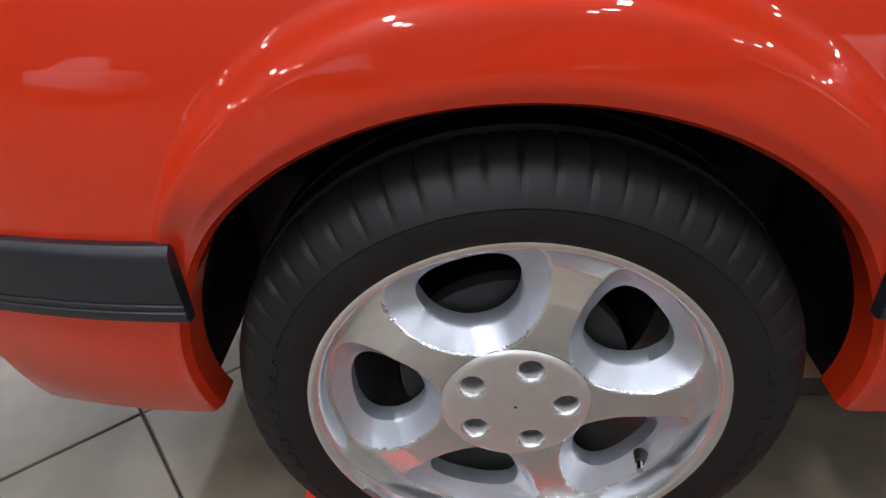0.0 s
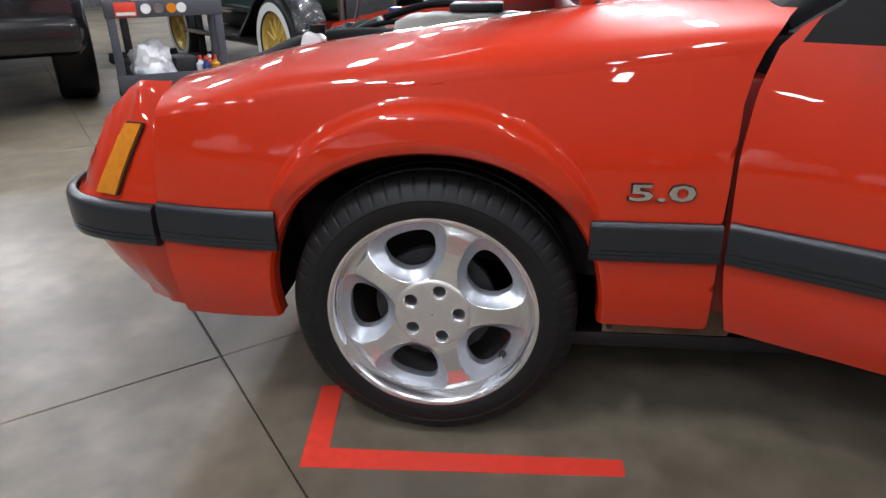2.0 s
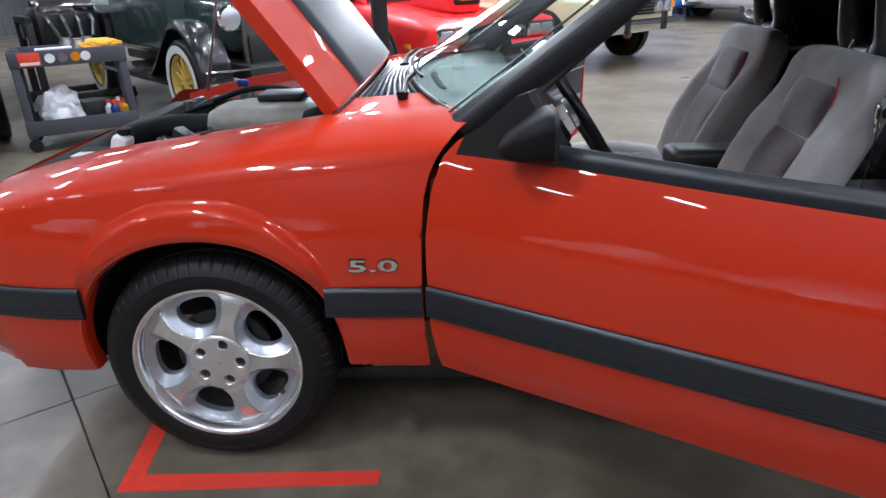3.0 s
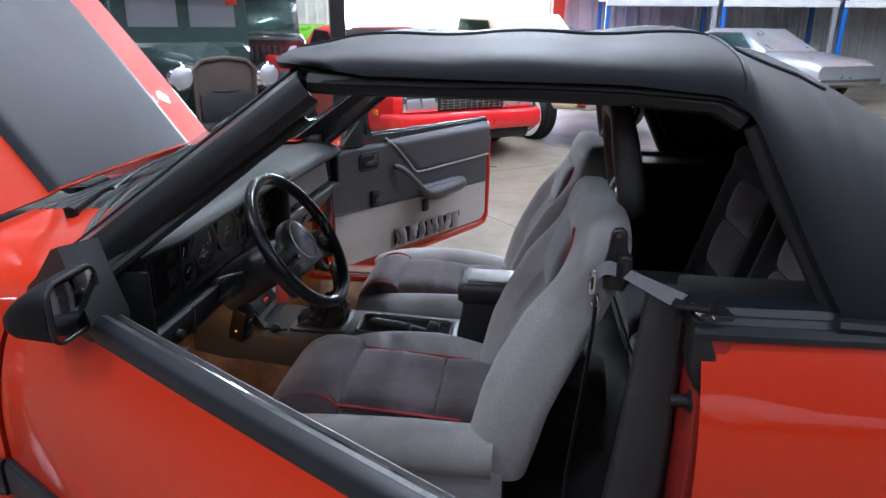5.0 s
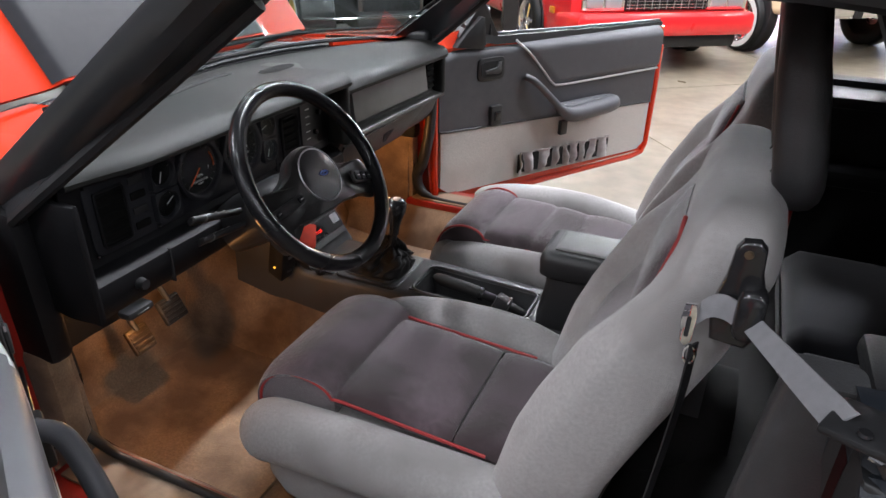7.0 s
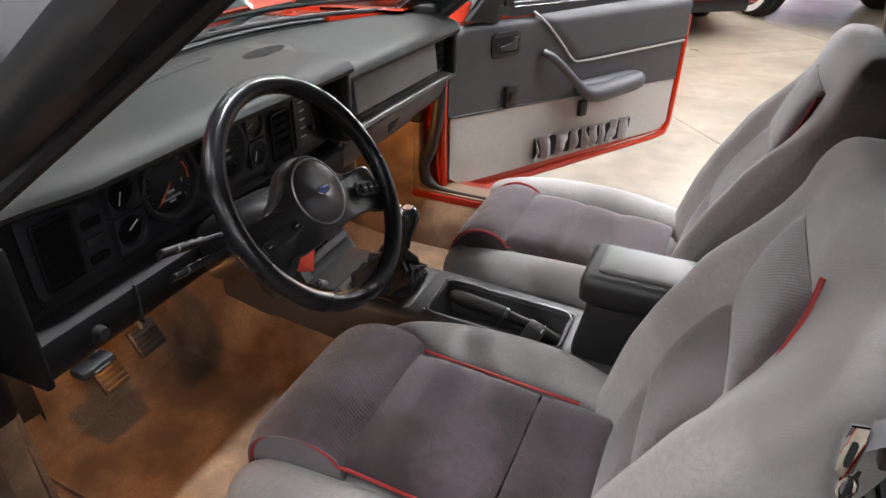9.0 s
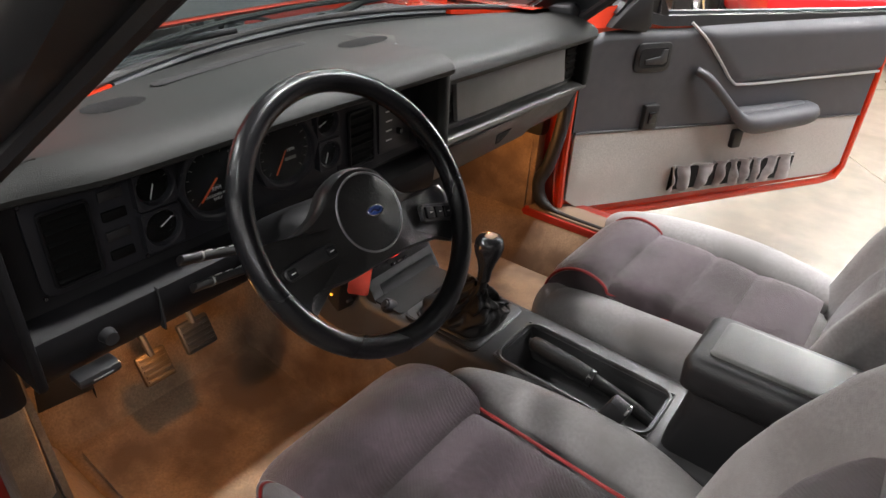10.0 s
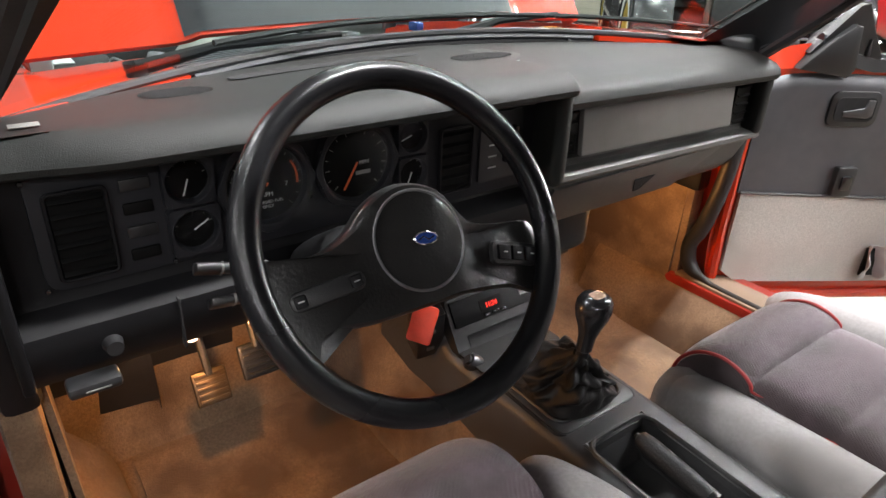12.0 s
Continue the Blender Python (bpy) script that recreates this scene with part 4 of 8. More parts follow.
for _s in (0, 1):
    _f = (lambda y: 2 * YC - y) if _s else (lambda y: y)
    part("rocker_sill", boxed((1.30, _f(0.115), 0.333), (1.26, 0.15, 0.064), 0.015), RED_DULL, car, "red painted door sill")
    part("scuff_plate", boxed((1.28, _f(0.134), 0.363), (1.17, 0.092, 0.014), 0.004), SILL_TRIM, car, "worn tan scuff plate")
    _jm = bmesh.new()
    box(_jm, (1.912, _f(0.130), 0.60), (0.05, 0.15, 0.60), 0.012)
    part("door_jamb", _jm, RED_DULL, car, "red rear door jamb")
    part("jamb_seal", tube([(1.877, _f(0.17), 0.37), (1.874, _f(0.17), 0.7), (1.868, _f(0.15), 0.90)], 0.014, 8), SEAL, car)
    part("striker", lathe([(-0.02, 0.0), (-0.02, 0.012), (0.012, 0.012), (0.014, 0.022), (0.02, 0.022)], 14, pose(1.872, _f(0.085), 0.752, 0, 0, -90)), DARK_METAL, car)
    _jb = plate([(1.868, 0.918), (1.892, 0.908), (1.908, 0.868), (1.932, 0.812), (1.940, 0.766), (1.928, 0.770), (1.900, 0.776), (1.880, 0.800), (1.866, 0.850)], 0.05, Matrix(((1, 0, 0, 0), (0, 0, -1, 0.050), (0, 1, 0, 0), (0, 0, 0, 1))), 0.006, None, 3)
    for _z in (0.80, 0.83):
        box(_jb, (1.907, 0.047, _z), (0.040, 0.006, 0.004), 0.001)
    if _s:
        _t = flip(_jb)
        _jb.free()
        _jb = _t
    part("jamb_bumper", _jb, SEAL, car, "black moulded rubber jamb seal", 40)
    part("front_jamb", boxed((0.612, _f(0.115), 0.575), (0.05, 0.10, 0.49), 0.01), RED_DULL, car)


# ---- doors: x along the door from its hinge edge, y inwards, z up ----
DOOR_L = 1.265


def door_top(u):
    return lerp_at([(-0.004, 0.80), (0.004, 0.845), (0.026, 0.892), (0.06, 0.924), (0.10, 0.943), (0.14, 0.948), (0.20, 0.925), (0.27, 0.902), (0.6, 0.892), (1.0, 0.882), (1.265, 0.878)], u)


def door_front(z):
    return lerp_at([(0.30, 0.02), (0.47, 0.002), (0.6, 0.0), (0.75, -0.004), (0.84, 0.002), (0.889, 0.024), (0.923, 0.058), (0.95, 0.095)], z)


def car_door(name, m, label, driver):
    def skin(u, v):
        zt = door_top(0.02 + (DOOR_L - 0.02) * u)
        z = 0.318 + (zt - 0.318) * v
        f = door_front(z)
        x = f + (DOOR_L - f) * u
        z = 0.318 + (door_top(x) - 0.318) * v
        scoop = 0.017 * ease((0.098 - abs(x - 1.120)) / 0.022) * ease((0.044 - abs(z - 0.767)) / 0.018)
        return Vector((x, tumble(z) + 0.006 * (x / DOOR_L) ** 2 + scoop, z))
    nu, nv = 96, 48
    bm = bmesh.new()
    # outer sheet, its rim turned in, and the inner sheet
    rows = [[bm.verts.new(skin(i / nu, j / nv)) for j in range(nv + 1)] for i in range(nu + 1)]
    back = [[bm.verts.new((p.co.x, 0.112, min(p.co.z, 0.895))) for p in r] for r in rows]
    for i in range(nu):
        for j in range(nv):
            bm.faces.new((rows[i][j], rows[i + 1][j], rows[i + 1][j + 1], rows[i][j + 1]))
            bm.faces.new((back[i][j], back[i][j + 1], back[i + 1][j + 1], back[i + 1][j]))
    rim = [(i, 0) for i in range(nu + 1)] + [(nu, j) for j in range(1, nv + 1)] + [(i, nv) for i in range(nu - 1, -1, -1)] + [(0, j) for j in range(nv - 1, 0, -1)]
    for a, b in zip(rim, rim[1:] + rim[:1]):
        bm.faces.new((rows[a[0]][a[1]], rows[b[0]][b[1]], back[b[0]][b[1]], back[a[0]][a[1]]))
    bm.transform(m)
    d = part(name, bm, RED, car, label, 35)

    def sub(nm, b, mat, lab="", ang=38):
        b.transform(m)
        return part(nm, b, mat, d, lab, ang)
    # strip along the outside
    path = [(Vector((0.004 + 1.255 * k / 10, 0.006 * (k / 10) ** 2 - 0.001, 0)), Vector((0, -1, 0))) for k in range(11)]
    sub("side_strip", moulding(path, 0.480, 0.564, 0.017), TRIM)
    # sill of the window slot: outer seal, slot, inner seal
    rings = []
    for k in range(25):
        u = 0.15 + (DOOR_L - 0.155) * k / 24
        z = door_top(u)
        o = tumble(z) + 0.006 * (u / DOOR_L) ** 2
        rings.append([Vector((u, o + a, z + b)) for a, b in ((-0.006, -0.014), (-0.008, 0.004), (0.0, 0.020), (0.012, 0.028), (0.022, 0.026), (0.026, 0.010), (0.030, -0.01))])
    sub("outer_belt_seal", loft(rings), TRIM, "dark belt seal along the window slot")
    rings = []
    for k in range(25):
        u = 0.20 + (DOOR_L - 0.215) * k / 24
        z = door_top(u)
        o = tumble(z)
        rings.append([Vector((u, o + a, z + b)) for a, b in ((0.034, -0.01), (0.036, 0.016), (0.042, 0.020), (0.046, 0.018), (0.05, -0.01))])
    sub("inner_belt_seal", loft(rings), SEAL)
    sub("glass_edge", tube([(0.22, tumble(0.9) + 0.029, 0.918), (0.7, tumble(0.89) + 0.029, 0.908), (1.24, tumble(0.88) + 0.029, 0.898)], 0.004, 6), CHROME)
    # trim panel: vinyl above, carpet below
    def panel(u, v, lift=0.0):
        x = 0.035 + 1.190 * u
        top = lerp_at([(0.035, 0.885), (0.10, 0.902), (0.2, 0.905), (0.35, 0.900), (1.25, 0.892)], x)
        lo = lerp_at([(0.0, 0.607), (1.25, 0.553)], x)
        z = lo + (top - lo) * v
        y = 0.128 + lift - 0.045 * max(0, (v - 0.86) / 0.14) ** 2
        # padded upper field behind the bright trim line
        edge = lerp_at([(0.39, 0.89), (0.60, 0.708), (1.3, 0.708)], x)
        if x > 0.40 and z > edge:
            y += 0.014 * ease((z - edge) / 0.02) * ease((x - 0.40) / 0.02)
        return Vector((x, y, z))
    sub("trim_panel", grid(panel, 60, 34, -0.016), DOOR_VINYL, "grey vinyl door trim panel", 50)
    sub("carpet_panel", grid(lambda u, v: Vector((0.045 + 1.172 * u, 0.127 + 0.002 * math.sin(9 * u), (0.362 - 0.028 * u) * (1 - v) + (0.605 - 0.052 * u) * v + 0.030 * (1 - v) * (ease(1 - u / 0.04) + ease(1 - (1 - u) / 0.04)))), 30, 10, -0.012), DOOR_CARPET, "pale grey carpet on the lower door")
    sub("carpet_trim", tube([(0.04 + 1.18 * k / 12, 0.131, 0.607 - 0.0535 * k / 12) for k in range(13)], 0.004, 6), CONSOLE)
    line = smooth_line([(0.385, 0.121, 0.898), (0.44, 0.136, 0.852), (0.52, 0.137, 0.775), (0.575, 0.137, 0.722), (0.63, 0.138, 0.708), (0.9, 0.138, 0.707), (1.222, 0.138, 0.708)], 6)
    sub("bright_trim", tube(line, 0.0045, 6), BRIGHT, "bright trim line")
    # release handle in a dark bezel
    mm = Matrix(((1, 0, 0, 0.263), (0, 0, 1, 0.134), (0, 1, 0, 0.81), (0, 0, 0, 1)))
    bz = plate(rounded(0.125, 0.082, 0.02), 0.012, mm, 0.004)
    sub("handle_bezel", bz, BLACK, "black door release bezel")
    sub("handle_recess", plate(rounded(0.098, 0.055, 0.014), 0.002, mm @ Matrix.Translation((0, 0, 0.0022))), LINER)
    sub("release_lever", plate([(-0.030, -0.016), (0.034, -0.020), (0.044, -0.012), (0.044, 0.022), (0.026, 0.022), (0.020, 0.004), (-0.030, -0.004)], 0.010, mm @ Matrix.Translation((0, 0, 0.006)), 0.003), CONSOLE, "grey release lever")
    sub("window_switch", boxed((0.29, 0.135, 0.636), (0.052, 0.022, 0.075), 0.006), BLACK, "black window switch")
    sub("switch_rocker", boxed((0.29, 0.148, 0.636), (0.026, 0.008, 0.036), 0.003), BLACK_GLOSS)
    arm = smooth_line([(0.43, 0.135, 0.762), (0.455, 0.165, 0.745), (0.53, 0.185, 0.675), (0.60, 0.19, 0.615), (0.66, 0.19, 0.598), (0.78, 0.19, 0.602), (0.89, 0.183, 0.607), (0.92, 0.14, 0.608)], 6)
    sub("armrest", tube(arm, [0.014 + 0.020 * ease((k / (len(arm) - 1) - 0.3) / 0.3) - 0.008 * ease((k / (len(arm) - 1) - 0.85) / 0.15) for k in range(len(arm))], 12), DOOR_VINYL, "grey vinyl pull and armrest")
    bmx = bmesh.new()
    box(bmx, (0.76, 0.150, 0.612), (0.30, 0.05, 0.05), 0.018, None, 3)
    sub("armrest_body", bmx, DOOR_VINYL)
    sub("lock_switch", boxed((0.66, 0.135, 0.527), (0.036, 0.022, 0.06), 0.005), BLACK)
    # gathered pocket
    sub("pocket_back", grid(lambda u, v: Vector((0.425 + 0.535 * u, 0.1335, 0.374 - 0.022 * u + 0.078 * v)), 12, 2, -0.003), LINER)

    def net(u, v):
        x = 0.42 + 0.545 * u
        ph = u * 56 + 1.6 * math.sin(u * 9 + 1) + (1.9 * math.sin(u * 14 + 0.5)) * (v - 0.4)
        fold = max(-0.4, 0.2 + math.sin(ph) * 0.75 + 0.5 * noise.noise(Vector((u * 17, v * 3, 2.2)))) + 0.75 * ease((v - 0.88) / 0.1)
        z0, z1 = 0.370 - 0.022 * u, 0.462 - 0.018 * u
        return Vector((x + 0.004 * math.sin(u * 40 + v * 3), 0.130 + 0.017 * fold * (0.45 + math.sin(math.pi * (0.1 + 0.8 * v))), z0 + (z1 - z0) * v))
    sub("pocket_net", grid(net, 180, 12, 0.0015), NET, "silver gathered elastic door pocket", 40)
    # edge seal and outside handle
    sub("inner_flange", tube([(0.026, 0.116, 0.86), (0.022, 0.116, 0.5), (0.030, 0.116, 0.355), (0.07, 0.116, 0.322), (0.3, 0.116, 0.312), (1.15, 0.116, 0.300), (1.225, 0.116, 0.308), (1.248, 0.116, 0.345), (1.254, 0.116, 0.6), (1.25, 0.116, 0.80)], 0.013, 8), RED, "red rolled rim round the trim")
    z = 0.779
    o = tumble(z)
    sub("outside_handle", boxed((1.120, o - 0.001, z), (0.150, 0.026, 0.036), 0.009, None, 3), BLACK, "black flap door handle")
    sub("key_lock", lathe([(-0.008, 0.0), (-0.008, 0.010), (-0.005, 0.014), (0.004, 0.015)], 20, pose(1.228, o + 0.004, z)), CHROME, "chrome key lock")
    # corner plate and mirror
    tri = plate([(0.125, 0.93), (0.30, 0.905), (0.30, 0.925), (0.262, 0.985), (0.235, 1.035), (0.215, 1.03)], 0.03, Matrix(((1, 0, 0, 0), (0, 0, -1, tumble(0.93) + 0.002), (0, 1, 0, 0), (0, 0, 0, 1))), 0.004)
    sub("mirror_sail", tri, BLACK, "black corner plate")
    small = [(0.10, 0.898), (0.22, 0.880), (0.236, 0.898), (0.228, 0.955), (0.224, 0.990), (0.208, 0.994), (0.155, 0.952)]
    if not driver:
        sub("lock_knob", lathe([(-0.006, 0.0), (-0.005, 0.005), (0.004, 0.006), (0.010, 0.004), (0.03, 0.003)], 12, pose(0.262, 0.118, 0.932, 90)), BLACK, "black lock knob")
    cover = plate(small if not driver else [(0.045, 0.872), (0.30, 0.885), (0.302, 0.925), (0.258, 0.992), (0.232, 1.04), (0.205, 1.03), (0.125, 0.962), (0.075, 0.93)], 0.07, Matrix(((1, 0, 0, 0), (0, 0, 1, 0.134), (0, 1, 0, 0), (0, 0, 0, 1))), 0.006)
    sub("sail_cover", cover, SEAL, "black inner corner cover")
    rings = []
    turn = pose(0.252, 0.022, 0.0, 0, 0, 30)
    for x, w, h, z in ((0.172, 0.04, 0.014, 0.930), (0.185, 0.078, 0.038, 0.936), (0.21, 0.108, 0.066, 0.945), (0.244, 0.124, 0.092, 0.956), (0.27, 0.130, 0.110, 0.962), (0.280, 0.128, 0.108, 0.962), (0.283, 0.12, 0.10, 0.962)):
        rings.append([turn @ Vector((x - 0.232, a, z + b)) for a, b in rounded(w, h, h * 0.36, 4)])
    sub("mirror_housing", loft(rings), HUB_BLACK, "black door mirror housing")
    sub("mirror_glass", boxed((0, 0, 0), (0.004, 0.108, 0.088), 0.001, turn @ Matrix.Translation((0.052, 0, 0.962))), MIRROR)
    sub("mirror_rim", tube([turn @ Vector((0.052, a, 0.962 + b)) for a, b in rounded(0.120, 0.100, 0.025, 4)], 0.0045, 8, None, 1.0, True), BLACK)
    return d


_a = radians(29.4)
car_door("driver_door", Matrix(((math.cos(_a), math.sin(_a), 0, 0.578), (-math.sin(_a), math.cos(_a), 0, 0.0), (0, 0, 1, 0), (0, 0, 0, 1))), "open red driver door with grey trim", True)
car_door("passenger_door", Matrix(((0.5, 0.866, 0, 0.649), (0.866, -0.5, 0, 1.664), (0, 0, 1, 0), (0, 0, 0, 1))), "wide open red passenger door with grey trim", False)

# ---- interior: tub, carpet, dashboard ----
def floor_z(x):
    return lerp_at([(0.385, 0.56), (0.397, 0.30), (0.432, 0.232), (0.6, 0.205), (1.7, 0.21), (1.82, 0.30), (2.2, 0.33)], x)


carpet = part("carpet", grid(lambda u, v: Vector((0.385 + 1.595 * u ** 1.3, 0.19 + 1.374 * v, floor_z(0.385 + 1.595 * u ** 1.3) + 0.004 * noise.noise(Vector((u * 14, v * 9, 0))))), 40, 30), CARPET, car, "worn tan carpet on the car floor")
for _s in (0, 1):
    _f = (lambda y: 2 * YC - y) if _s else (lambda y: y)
    part("kick_panel", grid(lambda u, v: Vector((0.39 + 0.29 * u, _f(0.19 - 0.02 * v), 0.20 + 0.55 * v)), 8, 8, 0.01), CARPET, car, "tan carpeted kick panel")
    part("sill_carpet", grid(lambda u, v: Vector((0.45 + 1.08 * u, _f(0.26 - 0.09 * v), 0.20 + 0.165 * v ** 0.6)), 20, 6, 0.008), CARPET, car, "tan carpet up the door sill")
    part("rear_sill_carpet", grid(lambda u, v: Vector((1.533 + 0.35 * u, _f(0.26 - 0.09 * v), 0.20 + 0.165 * v ** 0.6)), 8, 6, 0.008), CARPET_SHADED, car, "rear sill carpet, darkened for the shade under the top")
    # Rubber seal, its upright run thickened to stand in for the shaded jamb.
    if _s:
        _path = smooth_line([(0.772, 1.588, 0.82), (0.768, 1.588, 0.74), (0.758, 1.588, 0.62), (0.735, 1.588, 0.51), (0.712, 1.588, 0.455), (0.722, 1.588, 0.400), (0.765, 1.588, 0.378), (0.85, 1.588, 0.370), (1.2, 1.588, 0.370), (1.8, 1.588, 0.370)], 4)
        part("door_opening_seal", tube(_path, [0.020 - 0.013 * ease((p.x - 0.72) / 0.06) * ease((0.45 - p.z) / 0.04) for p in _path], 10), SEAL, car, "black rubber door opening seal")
    else:
        part("door_opening_seal", tube([(0.655, _f(0.165), 0.86), (0.645, _f(0.165), 0.6), (0.655, _f(0.165), 0.46), (0.69, _f(0.165), 0.40), (0.76, _f(0.165), 0.376), (1.2, _f(0.165), 0.372), (1.8, _f(0.165), 0.372)], [0.016, 0.016, 0.015, 0.012, 0.008, 0.007, 0.007], 10), SEAL, car, "black rubber door opening seal")
    part("kick_end", boxed((0.655, _f(0.150), 0.46), (0.09, 0.05, 0.30), 0.015), CARPET, car)
    part("a_post_trim", boxed((0.66, _f(0.155), 0.74), (0.10, 0.05, 0.30), 0.015), DASH_FACE, car)
part("firewall", boxed((0.37, YC, 0.70), (0.03, 1.40, 0.46), 0.01), LINER, car, "black firewall")
_mat = grid(lambda u, v: Vector((0.47 + 0.50 * u, 0.285 + 0.42 * v, floor_z(0.47 + 0.5 * u) + 0.012 + 0.003 * noise.noise(Vector((u * 9, v * 7, 4))))), 20, 16, 0.008)
part("floor_mat", _mat, CARPET, car, "tan carpet floor mat")


def dash_section(rows, y0, y1, n, drop):
    rings = []
    for k in range(n + 1):
        y = y0 + (y1 - y0) * k / n
        s = (y - YC) / 0.69
        front = 0.497 + 0.185 * s * s
        tuck = 0.026 * ease((0.32 - y) / 0.15)
        ring = []
        for x, z in rows:
            if z > 0.92:
                hood = 0.0 if drop else ease((y - 0.55) / 0.38) * ease((x - 0.74) / 0.05)
                x = front + (x - 0.50) * (0.79 - front) / 0.29 if x < 0.79 else x - tuck
                x, z = x + 0.022 * hood, z + 0.006 * hood
            ring.append(Vector((x, y, z - (drop * k / n if z > 0.7 else 0))))
        rings.append(ring)
    return rings


_left = [(0.48, 0.93), (0.50, 0.953), (0.62, 0.958), (0.72, 0.9625), (0.77, 0.964), (0.793, 0.963), (0.806, 0.960), (0.818, 0.954), (0.828, 0.946), (0.833, 0.938), (0.832, 0.931), (0.826, 0.927), (0.80, 0.928), (0.784, 0.926), (0.779, 0.90), (0.779, 0.785), (0.784, 0.774), (0.802, 0.766), (0.814, 0.756), (0.817, 0.742), (0.812, 0.705), (0.795, 0.684), (0.74, 0.68), (0.55, 0.70)]
def two_tone(bm, z):
    """Vinyl pad above the height z, the second material below."""
    for f in bm.faces:
        f.material_index = 1 if f.calc_center_median().z < z else 0
    return bm


dash = part("dashboard", two_tone(loft(dash_section(_left, 0.172, 0.937, 30, 0.0)), 0.9275), [DASH, DASH_FACE], car, "grey padded dashboard with dark instrument face", 32)
_right = [(0.48, 0.93), (0.50, 0.952), (0.64, 0.957), (0.76, 0.955), (0.806, 0.948), (0.828, 0.941), (0.840, 0.931), (0.844, 0.920), (0.840, 0.910), (0.830, 0.905), (0.80, 0.906), (0.797, 0.90), (0.797, 0.806), (0.803, 0.801), (0.824, 0.799), (0.831, 0.795), (0.832, 0.787), (0.826, 0.782), (0.812, 0.779), (0.806, 0.770), (0.785, 0.724), (0.768, 0.690), (0.750, 0.672), (0.71, 0.655), (0.55, 0.67)]
part("dash_passenger_side", two_tone(loft(dash_section(_right, 0.937, 1.550, 24, 0.014)), 0.900), [DASH, DASH_PALE], dash, "grey passenger side of the dashboard", 32)
part("a_post_cap", boxed((0.70, 1.590, 0.895), (0.13, 0.06, 0.15), 0.02, None, 3), PILLAR_BLACK, car, "black trim at the foot of the pillar")
part("dash_end_cap", boxed((0.73, 0.170, 0.80), (0.18, 0.014, 0.22), 0.005), DASH_FACE, dash)
part("defroster_slot", tube(smooth_line([(0.617, 0.490, 0.9585), (0.602, 0.56, 0.958), (0.586, 0.66, 0.9573), (0.572, 0.76, 0.957), (0.574, 0.832, 0.957)], 5), [0.005] + [0.011] * 19 + [0.006], 8, None, 0.25), LINER, dash, "dark defroster slot")
# perforated speaker covers let into the pad
_oval = [(0.657 + 0.027 * math.cos(2 * math.pi * k / 28), 0.408 + 0.050 * math.sin(2 * math.pi * k / 28)) for k in range(28)]
_six = [(0.572, 0.881), (0.642, 0.822), (0.704, 0.846), (0.716, 0.901), (0.704, 0.950), (0.655, 0.996), (0.575, 0.977)]
for _outline, _z in ((_oval, 0.9562), (_six, 0.9592)):
    _cover = part("speaker_cover", plate([(x - 0.65, y) for x, y in _outline], 0.003, pose(0.65, 0, _z, 0, -2.6, 0), 0.001), DASH_SLOT, dash, "perforated speaker cover in the pad")
    _cy, _cx = sum(p[1] for p in _outline) / len(_outline), sum(p[0] for p in _outline) / len(_outline)
    for _k in range(9):
        _w = 0.092 * (1 - ((_k - 4) / 4.9) ** 2) ** 0.5 * (1 if _outline is _oval else 1.35)
        part("speaker_slot", boxed((_cx + 0.0055 * (_k - 4), _cy, _z + 0.0022 + 0.00018 * (_k - 4)), (0.0022, _w, 0.001)), LINER, _cover)
part("hood_end_panel", boxed((0.806, 0.931, 0.870), (0.078, 0.032, 0.176), 0.014, None, 3), DASH, dash, "padded end of the instrument hood")
part("dash_end_frame", boxed((0.815, 1.538, 0.842), (0.044, 0.024, 0.125), 0.009, None, 3), DASH, dash, "rounded end of the dashboard")
# Plain black box under the passenger side of the dash.
part("under_dash_box", boxed((0.54, 1.10, 0.60), (0.26, 0.30, 0.17), 0.03, None, 3), LINER, car, "black box under the dashboard")

part("dash_label", boxed((0.748, 0.231, 0.9645), (0.016, 0.028, 0.0008), 0.0003), FADED_INK, dash, "small worn white label")

FACE = Matrix(((0, 0, 1, 0.781), (1, 0, 0, 0), (0, 1, 0, 0), (0, 0, 0, 1)))


def on_face(y, z, out=0.0):
    return FACE @ Matrix.Translation((y, z, out))


part("instrument_bezel", plate(rounded(0.500, 0.146, 0.02), 0.004, on_face(0.462, 0.862, 0.004), 0.002), BEZEL, dash, "dark plastic instrument bezel")
part("centre_bezel", plate([(0.703, 0.78), (0.945, 0.78), (0.945, 0.925), (0.72, 0.932), (0.703, 0.925)], 0.005, on_face(0, 0, 0.006), 0.002), BEZEL, dash, "dark centre vent bezel")


def vent(y, z, w, h, m=None, parent=dash, slats=5):
    base = m or on_face(y, z, 0.009)
    v = part("air_vent", plate(rounded(w, h, 0.005), 0.004, base), DIAL, parent, "black louvred air vent")
    return base, v


def louvres(base, w, h, n):
    for k in range(n):
        part("louvre", boxed((0, 0, 0), (w * 0.9, 0.0022, 0.010), 0.0008, base @ Matrix.Translation((0, (k + 0.5) * h / n - h / 2, 0.001)) @ Matrix.Rotation(radians(28), 4, "X")), DIAL, dash)


